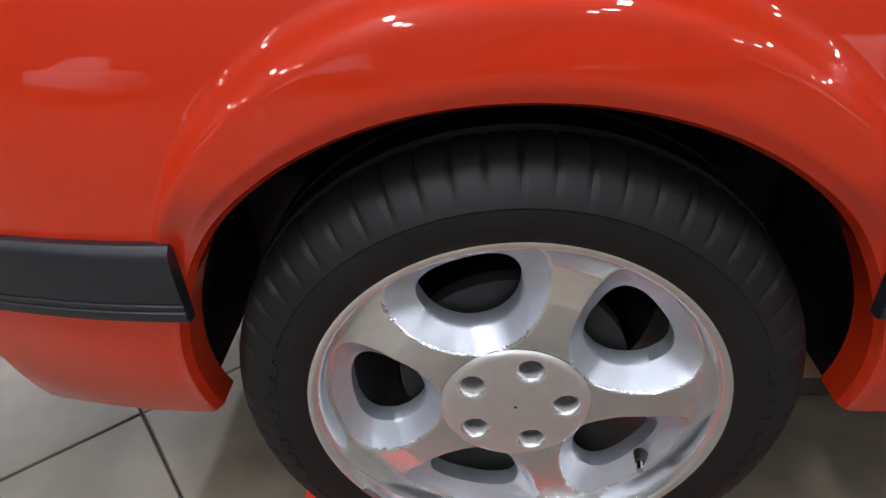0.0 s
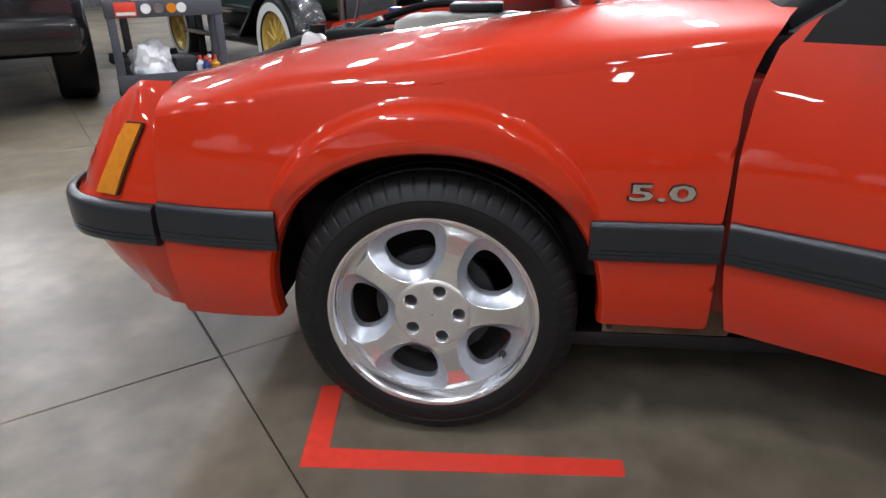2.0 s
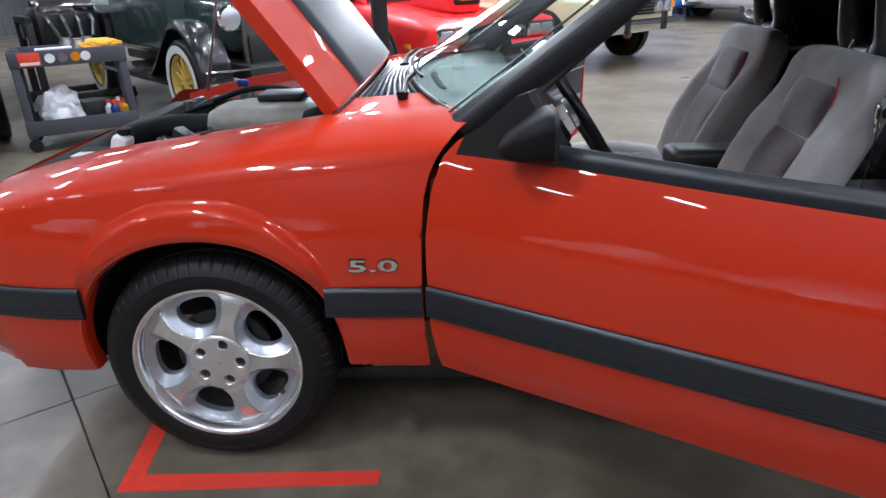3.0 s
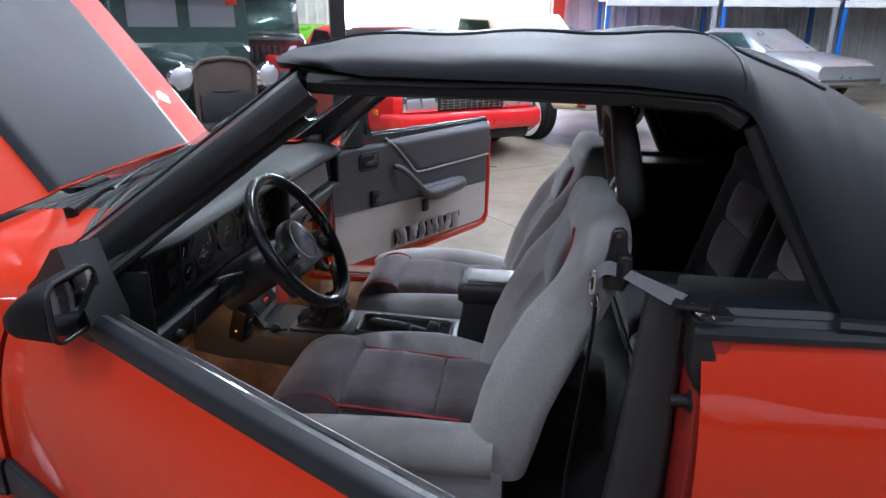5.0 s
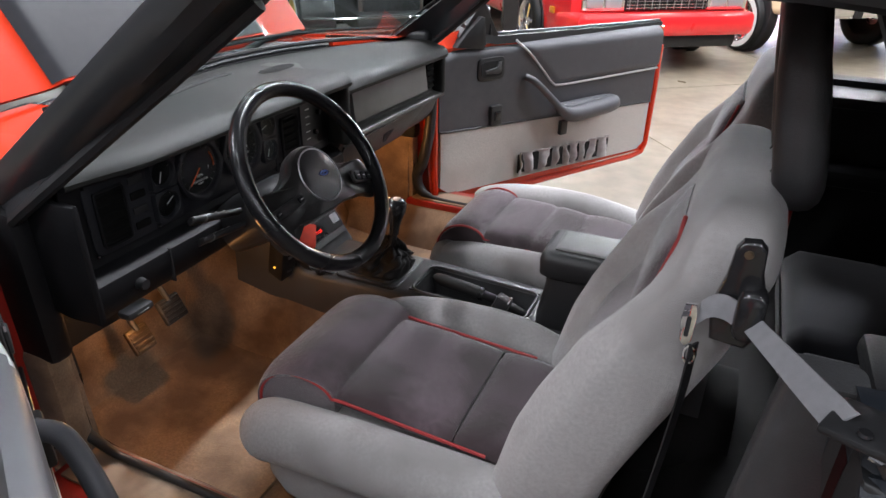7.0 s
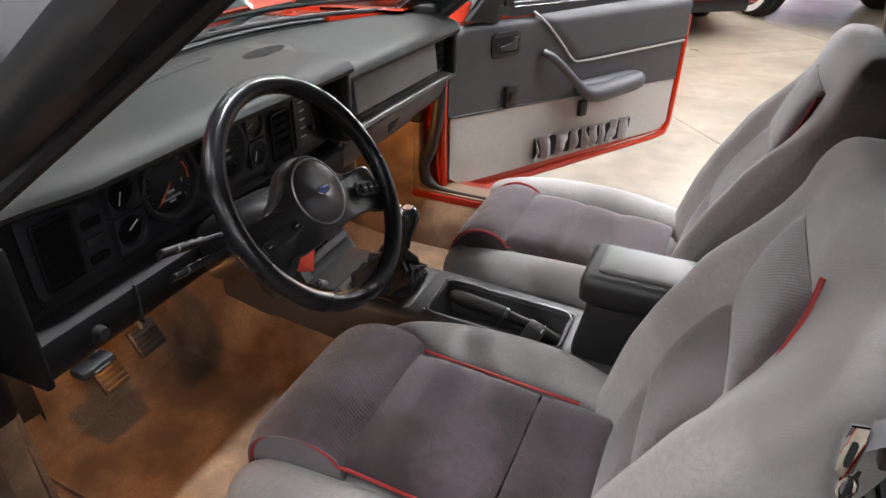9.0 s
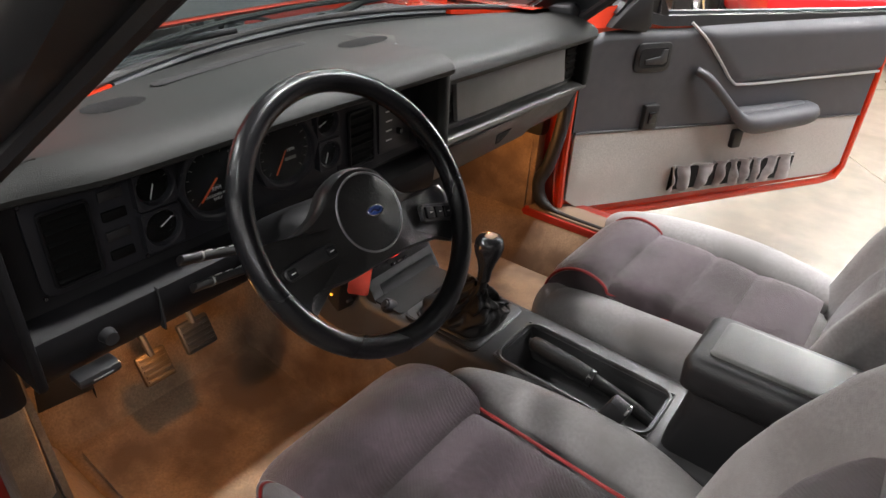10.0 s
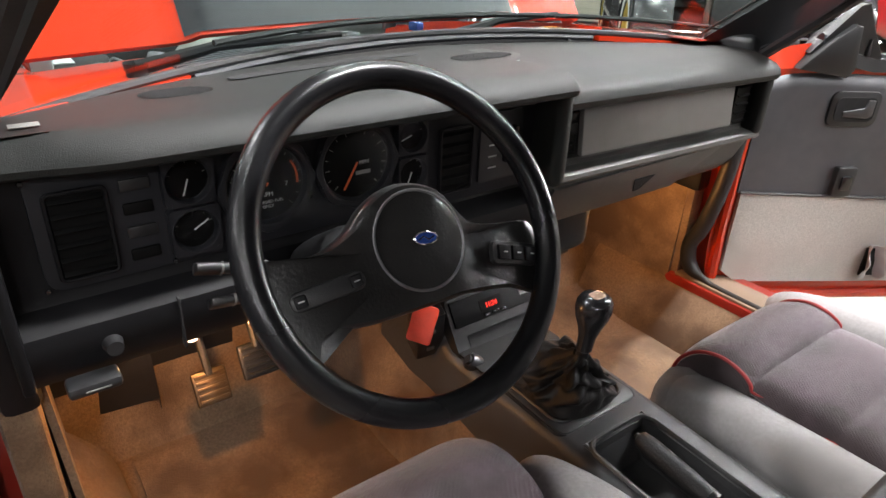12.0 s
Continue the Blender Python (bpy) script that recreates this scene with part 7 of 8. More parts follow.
# grey ribbed intake plenum, throttle, hoses
_rings = []
for _k in range(19):
    _t = _k / 18
    _r = 0.006 if _k % 3 == 0 else 0.0
    _e = 1 - 0.25 * abs(2 * _t - 1) ** 6
    _rings.append([Vector((-0.17 + 0.42 * _t, 0.74 + a, 0.825 + b)) for a, b in rounded((0.26 - _r) * _e, (0.125 - _r) * _e, 0.05, 5)])
ALLOY_CAST = material("cast_aluminium", (0.25, 0.24, 0.21), 0.55, 0.3, 0.15, 30, 0.3, 150)
plenum = part("intake_plenum", loft(_rings), ALLOY_CAST, car, "dull grey ribbed intake plenum", 45)
for _k in range(5):
    part("intake_runner", tube([(-0.12 + 0.085 * _k, 0.80, 0.84), (-0.12 + 0.085 * _k, 0.94, 0.83), (-0.12 + 0.085 * _k, 1.02, 0.73)], 0.032, 10), ALLOY_CAST, plenum)
part("throttle_body", boxed((0.05, 0.80, 0.90), (0.15, 0.12, 0.022), 0.006), DARK_METAL, plenum)
part("air_hose", tube(smooth_line([(-0.18, 0.78, 0.80), (-0.36, 0.76, 0.80), (-0.47, 0.64, 0.78), (-0.48, 0.48, 0.74)], 6), 0.045, 12), BAY_BLACK, car, "black air intake hose")
part("fuel_hose", tube(smooth_line([(-0.25, 0.93, 0.86), (-0.12, 0.96, 0.895), (0.02, 0.92, 0.90), (0.10, 0.86, 0.88)], 6), 0.011, 8), BAY_BLACK, car)
part("vacuum_hose", tube(smooth_line([(-0.42, 0.98, 0.80), (-0.25, 1.02, 0.84), (0.0, 1.0, 0.85), (0.18, 1.10, 0.84)], 6), 0.009, 8), BAY_BLACK, car)
part("battery", boxed((-0.43, 0.42, 0.70), (0.19, 0.24, 0.20), 0.01), BAY_BLACK, car, "black battery with pale label")
part("battery_label", boxed((-0.43, 0.42, 0.803), (0.13, 0.05, 0.004), 0.001), WHITE_INK, car)
part("coolant_bottle", boxed((-0.32, 0.36, 0.815), (0.05, 0.06, 0.12), 0.014, pose(0, 0, 0, 0, 18, 0)), LAMP_HOUSING, car, "white coolant bottle")
part("bottle_cap", lathe([(0.0, 0.0), (0.0, 0.02), (0.018, 0.02), (0.02, 0.0)], 14, pose(-0.30, 0.37, 0.872, 90)), BAY_BLACK, car)
_rng = random.Random(5)
for _k in range(26):
    _x, _y = _rng.uniform(-0.50, -0.20) if _k < 18 else _rng.uniform(0.0, 0.26), _rng.uniform(0.42, 1.30)
    _sz = (_rng.uniform(0.03, 0.09), _rng.uniform(0.03, 0.09), _rng.uniform(0.04, 0.12))
    part("engine_fitting", boxed((_x, _y, 0.765 + 0.06 * (_x + 0.5) + _rng.uniform(-0.02, 0.02)), _sz, 0.008, pose(0, 0, 0, _rng.uniform(-25, 25), _rng.uniform(-25, 25), _rng.uniform(0, 90))), (BLACK, DARK_METAL, BAY_BLACK, TRIM, TRIM)[_k % 5], car)
part("brake_booster", lathe([(-0.06, 0.0), (-0.055, 0.10), (0.0, 0.115), (0.05, 0.10), (0.06, 0.0)], 24, pose(0.24, 0.52, 0.80, 0, 0, 90)), BAY_BLACK, car)
for _k in range(10):
    _y = 0.50 + 0.085 * _k
    part("wiring", tube(smooth_line([(-0.42 + 0.05 * math.sin(_k * 3.1), _y, 0.74), (-0.2 + 0.06 * math.sin(_k), _y + 0.04, 0.80 + 0.02 * math.sin(_k * 2.3)), (0.10, _y - 0.03 * math.cos(_k), 0.80), (0.26, _y + 0.02, 0.82)], 5), 0.006 + 0.003 * (_k % 3), 6), (BAY_BLACK, DARK_METAL, BAY_BLACK)[_k % 3], car)
part("valve_cover", boxed((-0.04, 0.53, 0.70), (0.44, 0.12, 0.10), 0.03), DARK_METAL, car)
part("far_bracket", boxed((-0.30, 1.43, 0.845), (0.05, 0.03, 0.03), 0.006), BLUE, car)


# ---- other vehicles in the hall: x runs to the rear from the nose, y across ----
def shell(stations, n=3):
    """A body from stations of (x, half width, z low, z high, corner radius)."""
    rings = []
    for x, hw, z0, z1, r in stations:
        rings.append([Vector((x, a, (z0 + z1) / 2 + b)) for a, b in rounded(2 * hw, z1 - z0, min(r, (z1 - z0) / 2.05, hw * 0.9), n)])
    return loft(rings)


def simple_wheel(owner, x, y, r, w, rim_r, tyre_mat, rim_mat, white=False, spokes=0, mark=False):
    s = 1 if y > 0 else -1
    m = pose(x, y, r, 0, 0, 0 if s < 0 else 180)
    t = part("wheel", lathe([(0.0, rim_r), (-0.012, rim_r + 0.01), (-0.02, (rim_r + r) / 2), (-0.008, r - 0.02), (0.02, r), (w - 0.02, r), (w, r - 0.03), (w, rim_r)], 40, m), tyre_mat, owner, "black tyre and wheel")
    if white:
        part("white_band", lathe([(-0.0195, rim_r + 0.018), (-0.0225, (rim_r + r) / 2 - 0.005), (-0.0205, (rim_r + r) / 2 + 0.02)], 40, m), WHITE_INK, t, "white sidewall band")
    part("rim", lathe([(-0.008, rim_r + 0.004), (0.0, rim_r - 0.006), (0.05, rim_r - 0.02), (0.055, 0.05), (0.02, 0.05), (0.012, 0.0)], 36, m), rim_mat, t)
    for k in range(spokes):
        a = 2 * math.pi * k / spokes
        part("spoke", tube([m @ Vector((0.04 * math.cos(a), 0.015, 0.04 * math.sin(a))), m @ Vector(((rim_r - 0.012) * math.cos(a + 0.15), 0.03, (rim_r - 0.012) * math.sin(a + 0.15)))], 0.018 if spokes < 8 else 0.009, 6), rim_mat, t)
    if mark:
        for k in range(6):
            a = radians(62 + 10 * k)
            part("sidewall_mark", boxed((0, 0, 0), (0.03, 0.004, 0.05), 0.001, m @ Matrix.Rotation(-a, 4, "Y") @ Matrix.Translation(((rim_r + r) / 2, -0.022, 0)) @ Matrix.Rotation(radians(90), 4, "Y")), WHITE_INK, t)
    return t


def place(owner, nose, forward):
    owner.matrix_basis = pose(nose[0], nose[1], 0, 0, 0, math.degrees(math.atan2(-forward[1], -forward[0])))


def pane(owner, pts, mat=GLASS_DARK, name="window", label=""):
    bm = bmesh.new()
    bm.faces.new([bm.verts.new(p) for p in pts])
    bmesh.ops.solidify(bm, geom=bm.faces[:], thickness=0.006)
    return part(name, bm, mat, owner, label)


def pickup_coupe():
    v = thing("coupe_pickup", "bright red coupe pickup with a bonnet scoop", "car")
    body = part("body", shell([(0.0, 0.80, 0.42, 0.70, 0.06), (0.06, 0.87, 0.34, 0.735, 0.07), (0.5, 0.90, 0.26, 0.78, 0.08), (1.4, 0.91, 0.24, 0.86, 0.10), (1.75, 0.91, 0.24, 0.90, 0.10), (3.4, 0.91, 0.24, 0.92, 0.10), (4.9, 0.90, 0.28, 0.92, 0.08), (5.05, 0.86, 0.36, 0.88, 0.08)]), RED_BG, v, "glossy bright red body")
    part("roof", shell([(1.62, 0.74, 0.86, 0.90, 0.03), (2.0, 0.70, 0.86, 1.16, 0.10), (2.32, 0.66, 0.86, 1.345, 0.12), (2.75, 0.65, 0.86, 1.36, 0.12), (3.0, 0.66, 0.86, 1.33, 0.12), (3.35, 0.74, 0.86, 1.02, 0.08), (3.9, 0.84, 0.86, 0.93, 0.03)], 4), RED_BG, v, "red roof with sloping sails")
    pane(v, [(1.60, -0.70, 0.905), (1.60, 0.70, 0.905), (2.27, 0.58, 1.325), (2.27, -0.58, 1.325)], GLASS_DARK, "windscreen", "windscreen with a pale sunshade behind")
    pane(v, [(1.68, -0.58, 0.925), (1.68, 0.58, 0.925), (2.15, 0.50, 1.22), (2.15, -0.50, 1.22)], LAMP_HOUSING, "sunshade", "pale folded sunshade")
    for s in (-1, 1):
        pane(v, [(1.78, s * 0.765, 0.93), (2.30, s * 0.685, 1.28), (2.85, s * 0.672, 1.30), (3.0, s * 0.70, 1.10), (2.95, s * 0.768, 0.93)], GLASS_DARK)
        part("arch_gap", lathe([(-0.012, 0.0), (-0.012, 0.36), (0.1, 0.36)], 32, pose(0.96, s * 0.905, 0.33, 0, 0, 0 if s < 0 else 180)), SEAL, v)
        simple_wheel(v, 0.96, s * 0.955, 0.32, 0.22, 0.20, RUBBER, ALLOY, False, 5)
        simple_wheel(v, 3.94, s * 0.95, 0.33, 0.24, 0.20, RUBBER, ALLOY, False, 5)
        part("headlamp_surround", boxed((-0.005, s * 0.605, 0.615), (0.05, 0.40, 0.155), 0.01), CHROME, v, "chrome headlamp surround")
        for k in (0, 1):
            part("headlamp", boxed((-0.032, s * (0.515 + 0.175 * k), 0.615), (0.02, 0.155, 0.11), 0.012), ALLOY_POCKET, v, "square headlamp")
        part("corner_lamp", boxed((0.42, s * 0.90, 0.50), (0.10, 0.02, 0.06), 0.006), AMBER, v)
        part("door_mirror", boxed((1.72, s * 0.98, 0.98), (0.10, 0.14, 0.09), 0.03), RED_BG, v)
        part("door_line", boxed((2.95, s * 0.911, 0.58), (0.008, 0.006, 0.60)), SEAL, v)
        part("door_line", boxed((1.62, s * 0.911, 0.58), (0.008, 0.006, 0.60)), SEAL, v)
    part("grille", boxed((-0.005, 0, 0.615), (0.05, 0.79, 0.15), 0.006), LINER, v, "black grille with chrome bars")
    for k in range(5):
        part("grille_bar", boxed((-0.034, 0, 0.562 + 0.027 * k), (0.012, 0.78, 0.006), 0.001), CHROME, v)
    for k in range(11):
        part("grille_bar", boxed((-0.032, -0.36 + 0.072 * k, 0.615), (0.010, 0.005, 0.14), 0.001), STEEL, v)
    part("front_bumper", shell([(-0.14, 0.78, 0.36, 0.50, 0.05), (-0.11, 0.86, 0.33, 0.525, 0.06), (0.05, 0.90, 0.32, 0.53, 0.06), (0.30, 0.91, 0.33, 0.50, 0.05)]), RED_BG, v, "red front bumper")
    part("valance", boxed((0.1, 0, 0.27), (0.3, 1.5, 0.12), 0.03), SEAL, v)
    part("bonnet_scoop", shell([(0.55, 0.17, 0.80, 0.98, 0.05), (0.60, 0.22, 0.78, 1.03, 0.07), (1.0, 0.24, 0.80, 1.05, 0.08), (1.35, 0.22, 0.82, 0.98, 0.06), (1.5, 0.18, 0.83, 0.88, 0.02)], 4), RED_BG, v, "tall red bonnet scoop")
    part("scoop_mouth", boxed((0.555, 0, 0.93), (0.04, 0.36, 0.11), 0.03), LINER, v)
    part("scoop_filter", boxed((0.54, 0.0, 0.945), (0.03, 0.20, 0.045), 0.008), material("yellow_filter", (0.75, 0.42, 0.02), 0.6), v, "yellow air filter")
    return v


place(pickup_coupe(), (1.0, 6.03), (0.6, -0.8))

CREAM = material("cream_paint", (0.72, 0.62, 0.40), 0.3, 0, 0.05, 8, 0.0, coat=0.9)


def cream_truck():
    v = thing("cream_pickup", "cream seventies pickup with chrome bumper", "car")
    part("body", shell([(0.0, 0.90, 0.55, 0.90, 0.05), (0.08, 0.95, 0.48, 0.95, 0.06), (0.9, 0.97, 0.42, 1.02, 0.10), (1.6, 0.98, 0.40, 1.06, 0.10), (3.2, 0.98, 0.40, 1.10, 0.10), (5.2, 0.98, 0.45, 1.10, 0.08)]), CREAM, v, "glossy cream body")
    part("cab", shell([(1.5, 0.82, 1.0, 1.04, 0.02), (1.9, 0.78, 1.0, 1.45, 0.10), (2.15, 0.74, 1.0, 1.70, 0.12), (3.0, 0.74, 1.0, 1.72, 0.12), (3.15, 0.78, 1.0, 1.1, 0.04)], 4), CREAM, v, "cream cab")
    pane(v, [(1.56, -0.72, 1.08), (1.56, 0.72, 1.08), (2.10, 0.64, 1.64), (2.10, -0.64, 1.64)], GLASS_DARK, "windscreen")
    for s in (-1, 1):
        simple_wheel(v, 0.85, s * 1.03, 0.35, 0.22, 0.225, RUBBER, CHROME, True, 5)
        simple_wheel(v, 3.9, s * 0.96, 0.35, 0.22, 0.225, RUBBER, CHROME, True, 5)
        part("arch_gap", lathe([(-0.012, 0.0), (-0.012, 0.42), (0.1, 0.42)], 32, pose(0.85, s * 0.965, 0.40, 0, 0, 0 if s < 0 else 180)), SEAL, v)
        part("headlamp_panel", boxed((-0.005, s * 0.62, 0.80), (0.04, 0.42, 0.20), 0.01), CHROME, v, "chrome headlamp panel")
        for k in (0, 1):
            part("headlamp", lathe([(-0.03, 0.0), (-0.022, 0.06), (-0.006, 0.08), (0.0, 0.085)], 24, pose(-0.012, s * (0.54 + 0.19 * k), 0.80, 0, 0, -90)), ALLOY_POCKET, v, "round headlamp")
        part("corner_lamp", boxed((0.02, s * 0.905, 0.82), (0.06, 0.07, 0.13), 0.01), AMBER, v, "amber corner lamp")
        part("overrider", boxed((-0.20, s * 0.42, 0.62), (0.06, 0.09, 0.26), 0.02), SEAL, v)
        pane(v, [(1.95, s * 0.79, 1.12), (2.2, s * 0.752, 1.6), (2.95, s * 0.752, 1.62), (3.0, s * 0.79, 1.12)], GLASS_DARK)
    part("grille", boxed((-0.005, 0, 0.80), (0.04, 0.80, 0.20), 0.006), LINER, v)
    for k in range(4):
        part("grille_bar", boxed((-0.028, 0, 0.735 + 0.044 * k), (0.012, 0.79, 0.008), 0.002), STEEL, v)
    part("front_bumper", shell([(-0.20, 0.86, 0.52, 0.64, 0.03), (-0.18, 0.95, 0.49, 0.66, 0.05), (-0.06, 0.98, 0.49, 0.66, 0.05)], 4), CHROME, v, "bright chrome bumper")
    return v


_cream = cream_truck()
place(_cream, (2.82, 7.54), (0.65, -0.76))
_cream.matrix_basis = _cream.matrix_basis @ Matrix.Scale(0.9, 4)

GREEN_OLD = material("dark_green_enamel", (0.030, 0.050, 0.046), 0.25, 0, 0.1, 8, 0.0, coat=0.7)
YELLOW_RIM = material("yellow_rim_paint", (0.62, 0.44, 0.10), 0.4, 0, 0.08, 20, 0.05)
RADIATOR = material("brown_radiator", (0.075, 0.055, 0.048), 0.6, 0.2, 0.2, 60, 0.4, 90)


def vintage_truck():
    v = thing("vintage_truck", "dark green vintage truck with yellow wheels", "car")
    part("engine_hood", shell([(0.40, 0.24, 0.62, 1.02, 0.10), (0.44, 0.27, 0.60, 1.06, 0.12), (0.9, 0.32, 0.58, 1.10, 0.14), (1.25, 0.42, 0.58, 1.14, 0.14)], 5), GREEN_OLD, v, "dark green bonnet")
    part("cab", shell([(1.25, 0.60, 0.55, 1.14, 0.08), (1.40, 0.66, 0.55, 1.18, 0.08), (1.42, 0.66, 0.55, 1.78, 0.10), (2.6, 0.68, 0.55, 1.82, 0.12), (2.7, 0.66, 0.55, 1.75, 0.12)], 4), GREEN_OLD, v, "dark green cab")
    part("sun_visor", boxed((1.30, 0, 1.72), (0.28, 1.28, 0.03), 0.01, pose(0, 0, 0, 0, 12, 0)), BLACK_GLOSS, v)
    for s in (-1, 1):
        # Silver paint on the panes stands in for bright light in the glass.
        pane(v, [(1.405, s * 0.06, 1.26), (1.405, s * 0.53, 1.26), (1.405, s * 0.53, 1.62), (1.405, s * 0.06, 1.62)], ALLOY_POCKET, "windscreen_pane", "windscreen pane painted pale silver for the light in its glass")
        pane(v, [(1.55, s * 0.672, 1.22), (2.1, s * 0.678, 1.22), (2.1, s * 0.678, 1.65), (1.55, s * 0.672, 1.65)], GLASS_DARK)
        simple_wheel(v, 0.62, s * 0.80, 0.38, 0.13, 0.25, RUBBER, YELLOW_RIM, True, 12)
        simple_wheel(v, 3.1, s * 0.80, 0.38, 0.13, 0.25, RUBBER, YELLOW_RIM, True, 12)
        rings = []
        for k in range(17):
            a = radians(-25 + 190 * k / 16)
            r = 0.46
            x, z = 0.64 - r * math.cos(a) * 1.02, 0.40 + r * math.sin(a) * 1.05
            if k > 11:
                x, z = 0.64 + 0.44 + 0.13 * (k - 11), max(0.36, 0.62 - 0.09 * (k - 11))
            rings.append([Vector((x, s * (0.70 + dy), z + dz)) for dy, dz in ((-0.17, 0.0), (-0.10, 0.045), (0.02, 0.055), (0.10, 0.02), (0.115, -0.03), (0.10, -0.03), (0.0, 0.02), (-0.12, 0.01))])
        part("mudguard", loft(rings), BLACK_GLOSS, v, "glossy black curved mudguard", 60)
        part("headlamp", lathe([(-0.10, 0.0), (-0.095, 0.06), (-0.07, 0.10), (-0.06, 0.112), (-0.05, 0.112), (-0.04, 0.10), (0.03, 0.07), (0.07, 0.0)], 24, pose(0.42, s * 0.40, 0.92, 0, 0, -90)), CHROME, v, "round chrome headlamp")
        part("headlamp_glass", lathe([(-0.112, 0.0), (-0.108, 0.05), (-0.092, 0.092)], 24, pose(0.42, s * 0.40, 0.92, 0, 0, -90)), ALLOY_POCKET, v)
    part("radiator", plate([(-0.27, 0.50), (0.27, 0.50), (0.28, 0.98), (0.20, 1.05), (0.0, 1.07), (-0.20, 1.05), (-0.28, 0.98)], 0.06, Matrix(((0, 0, -1, 0.38), (1, 0, 0, 0), (0, 1, 0, 0), (0, 0, 0, 1))), 0.01), RADIATOR, v, "brown radiator with a chrome shell")
    part("radiator_shell", tube([(0.375, y, z) for y, z in ((-0.27, 0.50), (-0.28, 0.98), (-0.20, 1.055), (0.0, 1.08), (0.20, 1.055), (0.28, 0.98), (0.27, 0.50))], 0.022, 8), RADIATOR, v)
    part("radiator_guard", boxed((0.345, 0, 0.62), (0.02, 0.50, 0.30), 0.004), DARK_METAL, v, "grey radiator guard plate")
    part("lamp_bar", tube([(0.42, -0.42, 0.82), (0.38, 0, 0.78), (0.42, 0.42, 0.82)], 0.014, 8), DARK_METAL, v)
    for z in (0.42, 0.52):
        part("bumper_bar", tube([(0.10, -0.80, z), (0.02, -0.6, z), (0.0, 0, z), (0.02, 0.6, z), (0.10, 0.80, z)], 0.030, 8, None, 0.35), CHROME, v, "flat chrome bumper bar")
    part("bumper_badge", boxed((-0.02, -0.15, 0.47), (0.03, 0.05, 0.05), 0.01), BLUE, v)
    part("running_board", boxed((1.9, 0, 0.36), (1.9, 1.66, 0.05), 0.01), BLACK_GLOSS, v)
    part("chassis", boxed((1.8, 0, 0.45), (3.2, 0.7, 0.14), 0.02), SEAL, v)
    part("bed", shell([(2.75, 0.62, 0.6, 1.0, 0.04), (4.2, 0.62, 0.6, 1.0, 0.04)]), GREEN_OLD, v)
    part("sticker", boxed((1.395, -0.50, 1.60), (0.006, 0.12, 0.10), 0.002), RED_PLASTIC, v)
    return v


place(vintage_truck(), (-0.88, 4.60), (0.70, -0.71))

BLACK_PAINT = material("black_paint", (0.008, 0.008, 0.009), 0.22, 0, 0.1, 8, 0.0, coat=0.6)


def black_suv():
    v = thing("black_truck", "large glossy black pickup truck", "car")
    part("body", shell([(0.0, 0.90, 0.50, 0.98, 0.10), (0.15, 0.97, 0.42, 1.08, 0.12), (1.3, 1.0, 0.40, 1.18, 0.14), (5.2, 1.0, 0.42, 1.20, 0.12)]), BLACK_PAINT, v, "glossy black body")
    part("cab", shell([(1.2, 0.86, 1.1, 1.2, 0.04), (1.9, 0.80, 1.1, 1.80, 0.14), (3.6, 0.80, 1.1, 1.85, 0.14), (4.2, 0.84, 1.1, 1.4, 0.1)], 4), BLACK_PAINT, v)
    for s in (-1, 1):
        simple_wheel(v, 0.9, s * 1.0, 0.42, 0.28, 0.24, RUBBER, STEEL, False, 6, True)
        simple_wheel(v, 4.3, s * 1.0, 0.42, 0.28, 0.24, RUBBER, STEEL, False, 6)
        part("headlamp", boxed((0.03, s * 0.72, 0.88), (0.08, 0.36, 0.16), 0.02), BLACK_GLOSS, v)
        pane(v, [(1.75, s * 0.83, 1.25), (2.1, s * 0.81, 1.7), (3.5, s * 0.81, 1.7), (3.6, s * 0.84, 1.25)], GLASS_DARK)
    part("front_bumper", boxed((-0.06, 0, 0.58), (0.2, 1.84, 0.24), 0.06), BLACK_GLOSS, v, "black front bumper")
    part("badge", plate([(-0.10, -0.025), (-0.04, -0.03), (-0.04, -0.04), (0.04, -0.04), (0.04, -0.03), (0.10, -0.025), (0.09, 0.025), (0.04, 0.03), (0.04, 0.04), (-0.04, 0.04), (-0.04, 0.03), (-0.09, 0.025)], 0.02, Matrix(((0, 0, -1, -0.03), (1, 0, 0, 0.35), (0, 1, 0, 0.80), (0, 0, 0, 1)))), material("gold_badge", (0.55, 0.36, 0.10), 0.3, 0.8), v, "small gold badge")
    return v


place(black_suv(), (-3.66, 2.84), (0.6, -0.8))


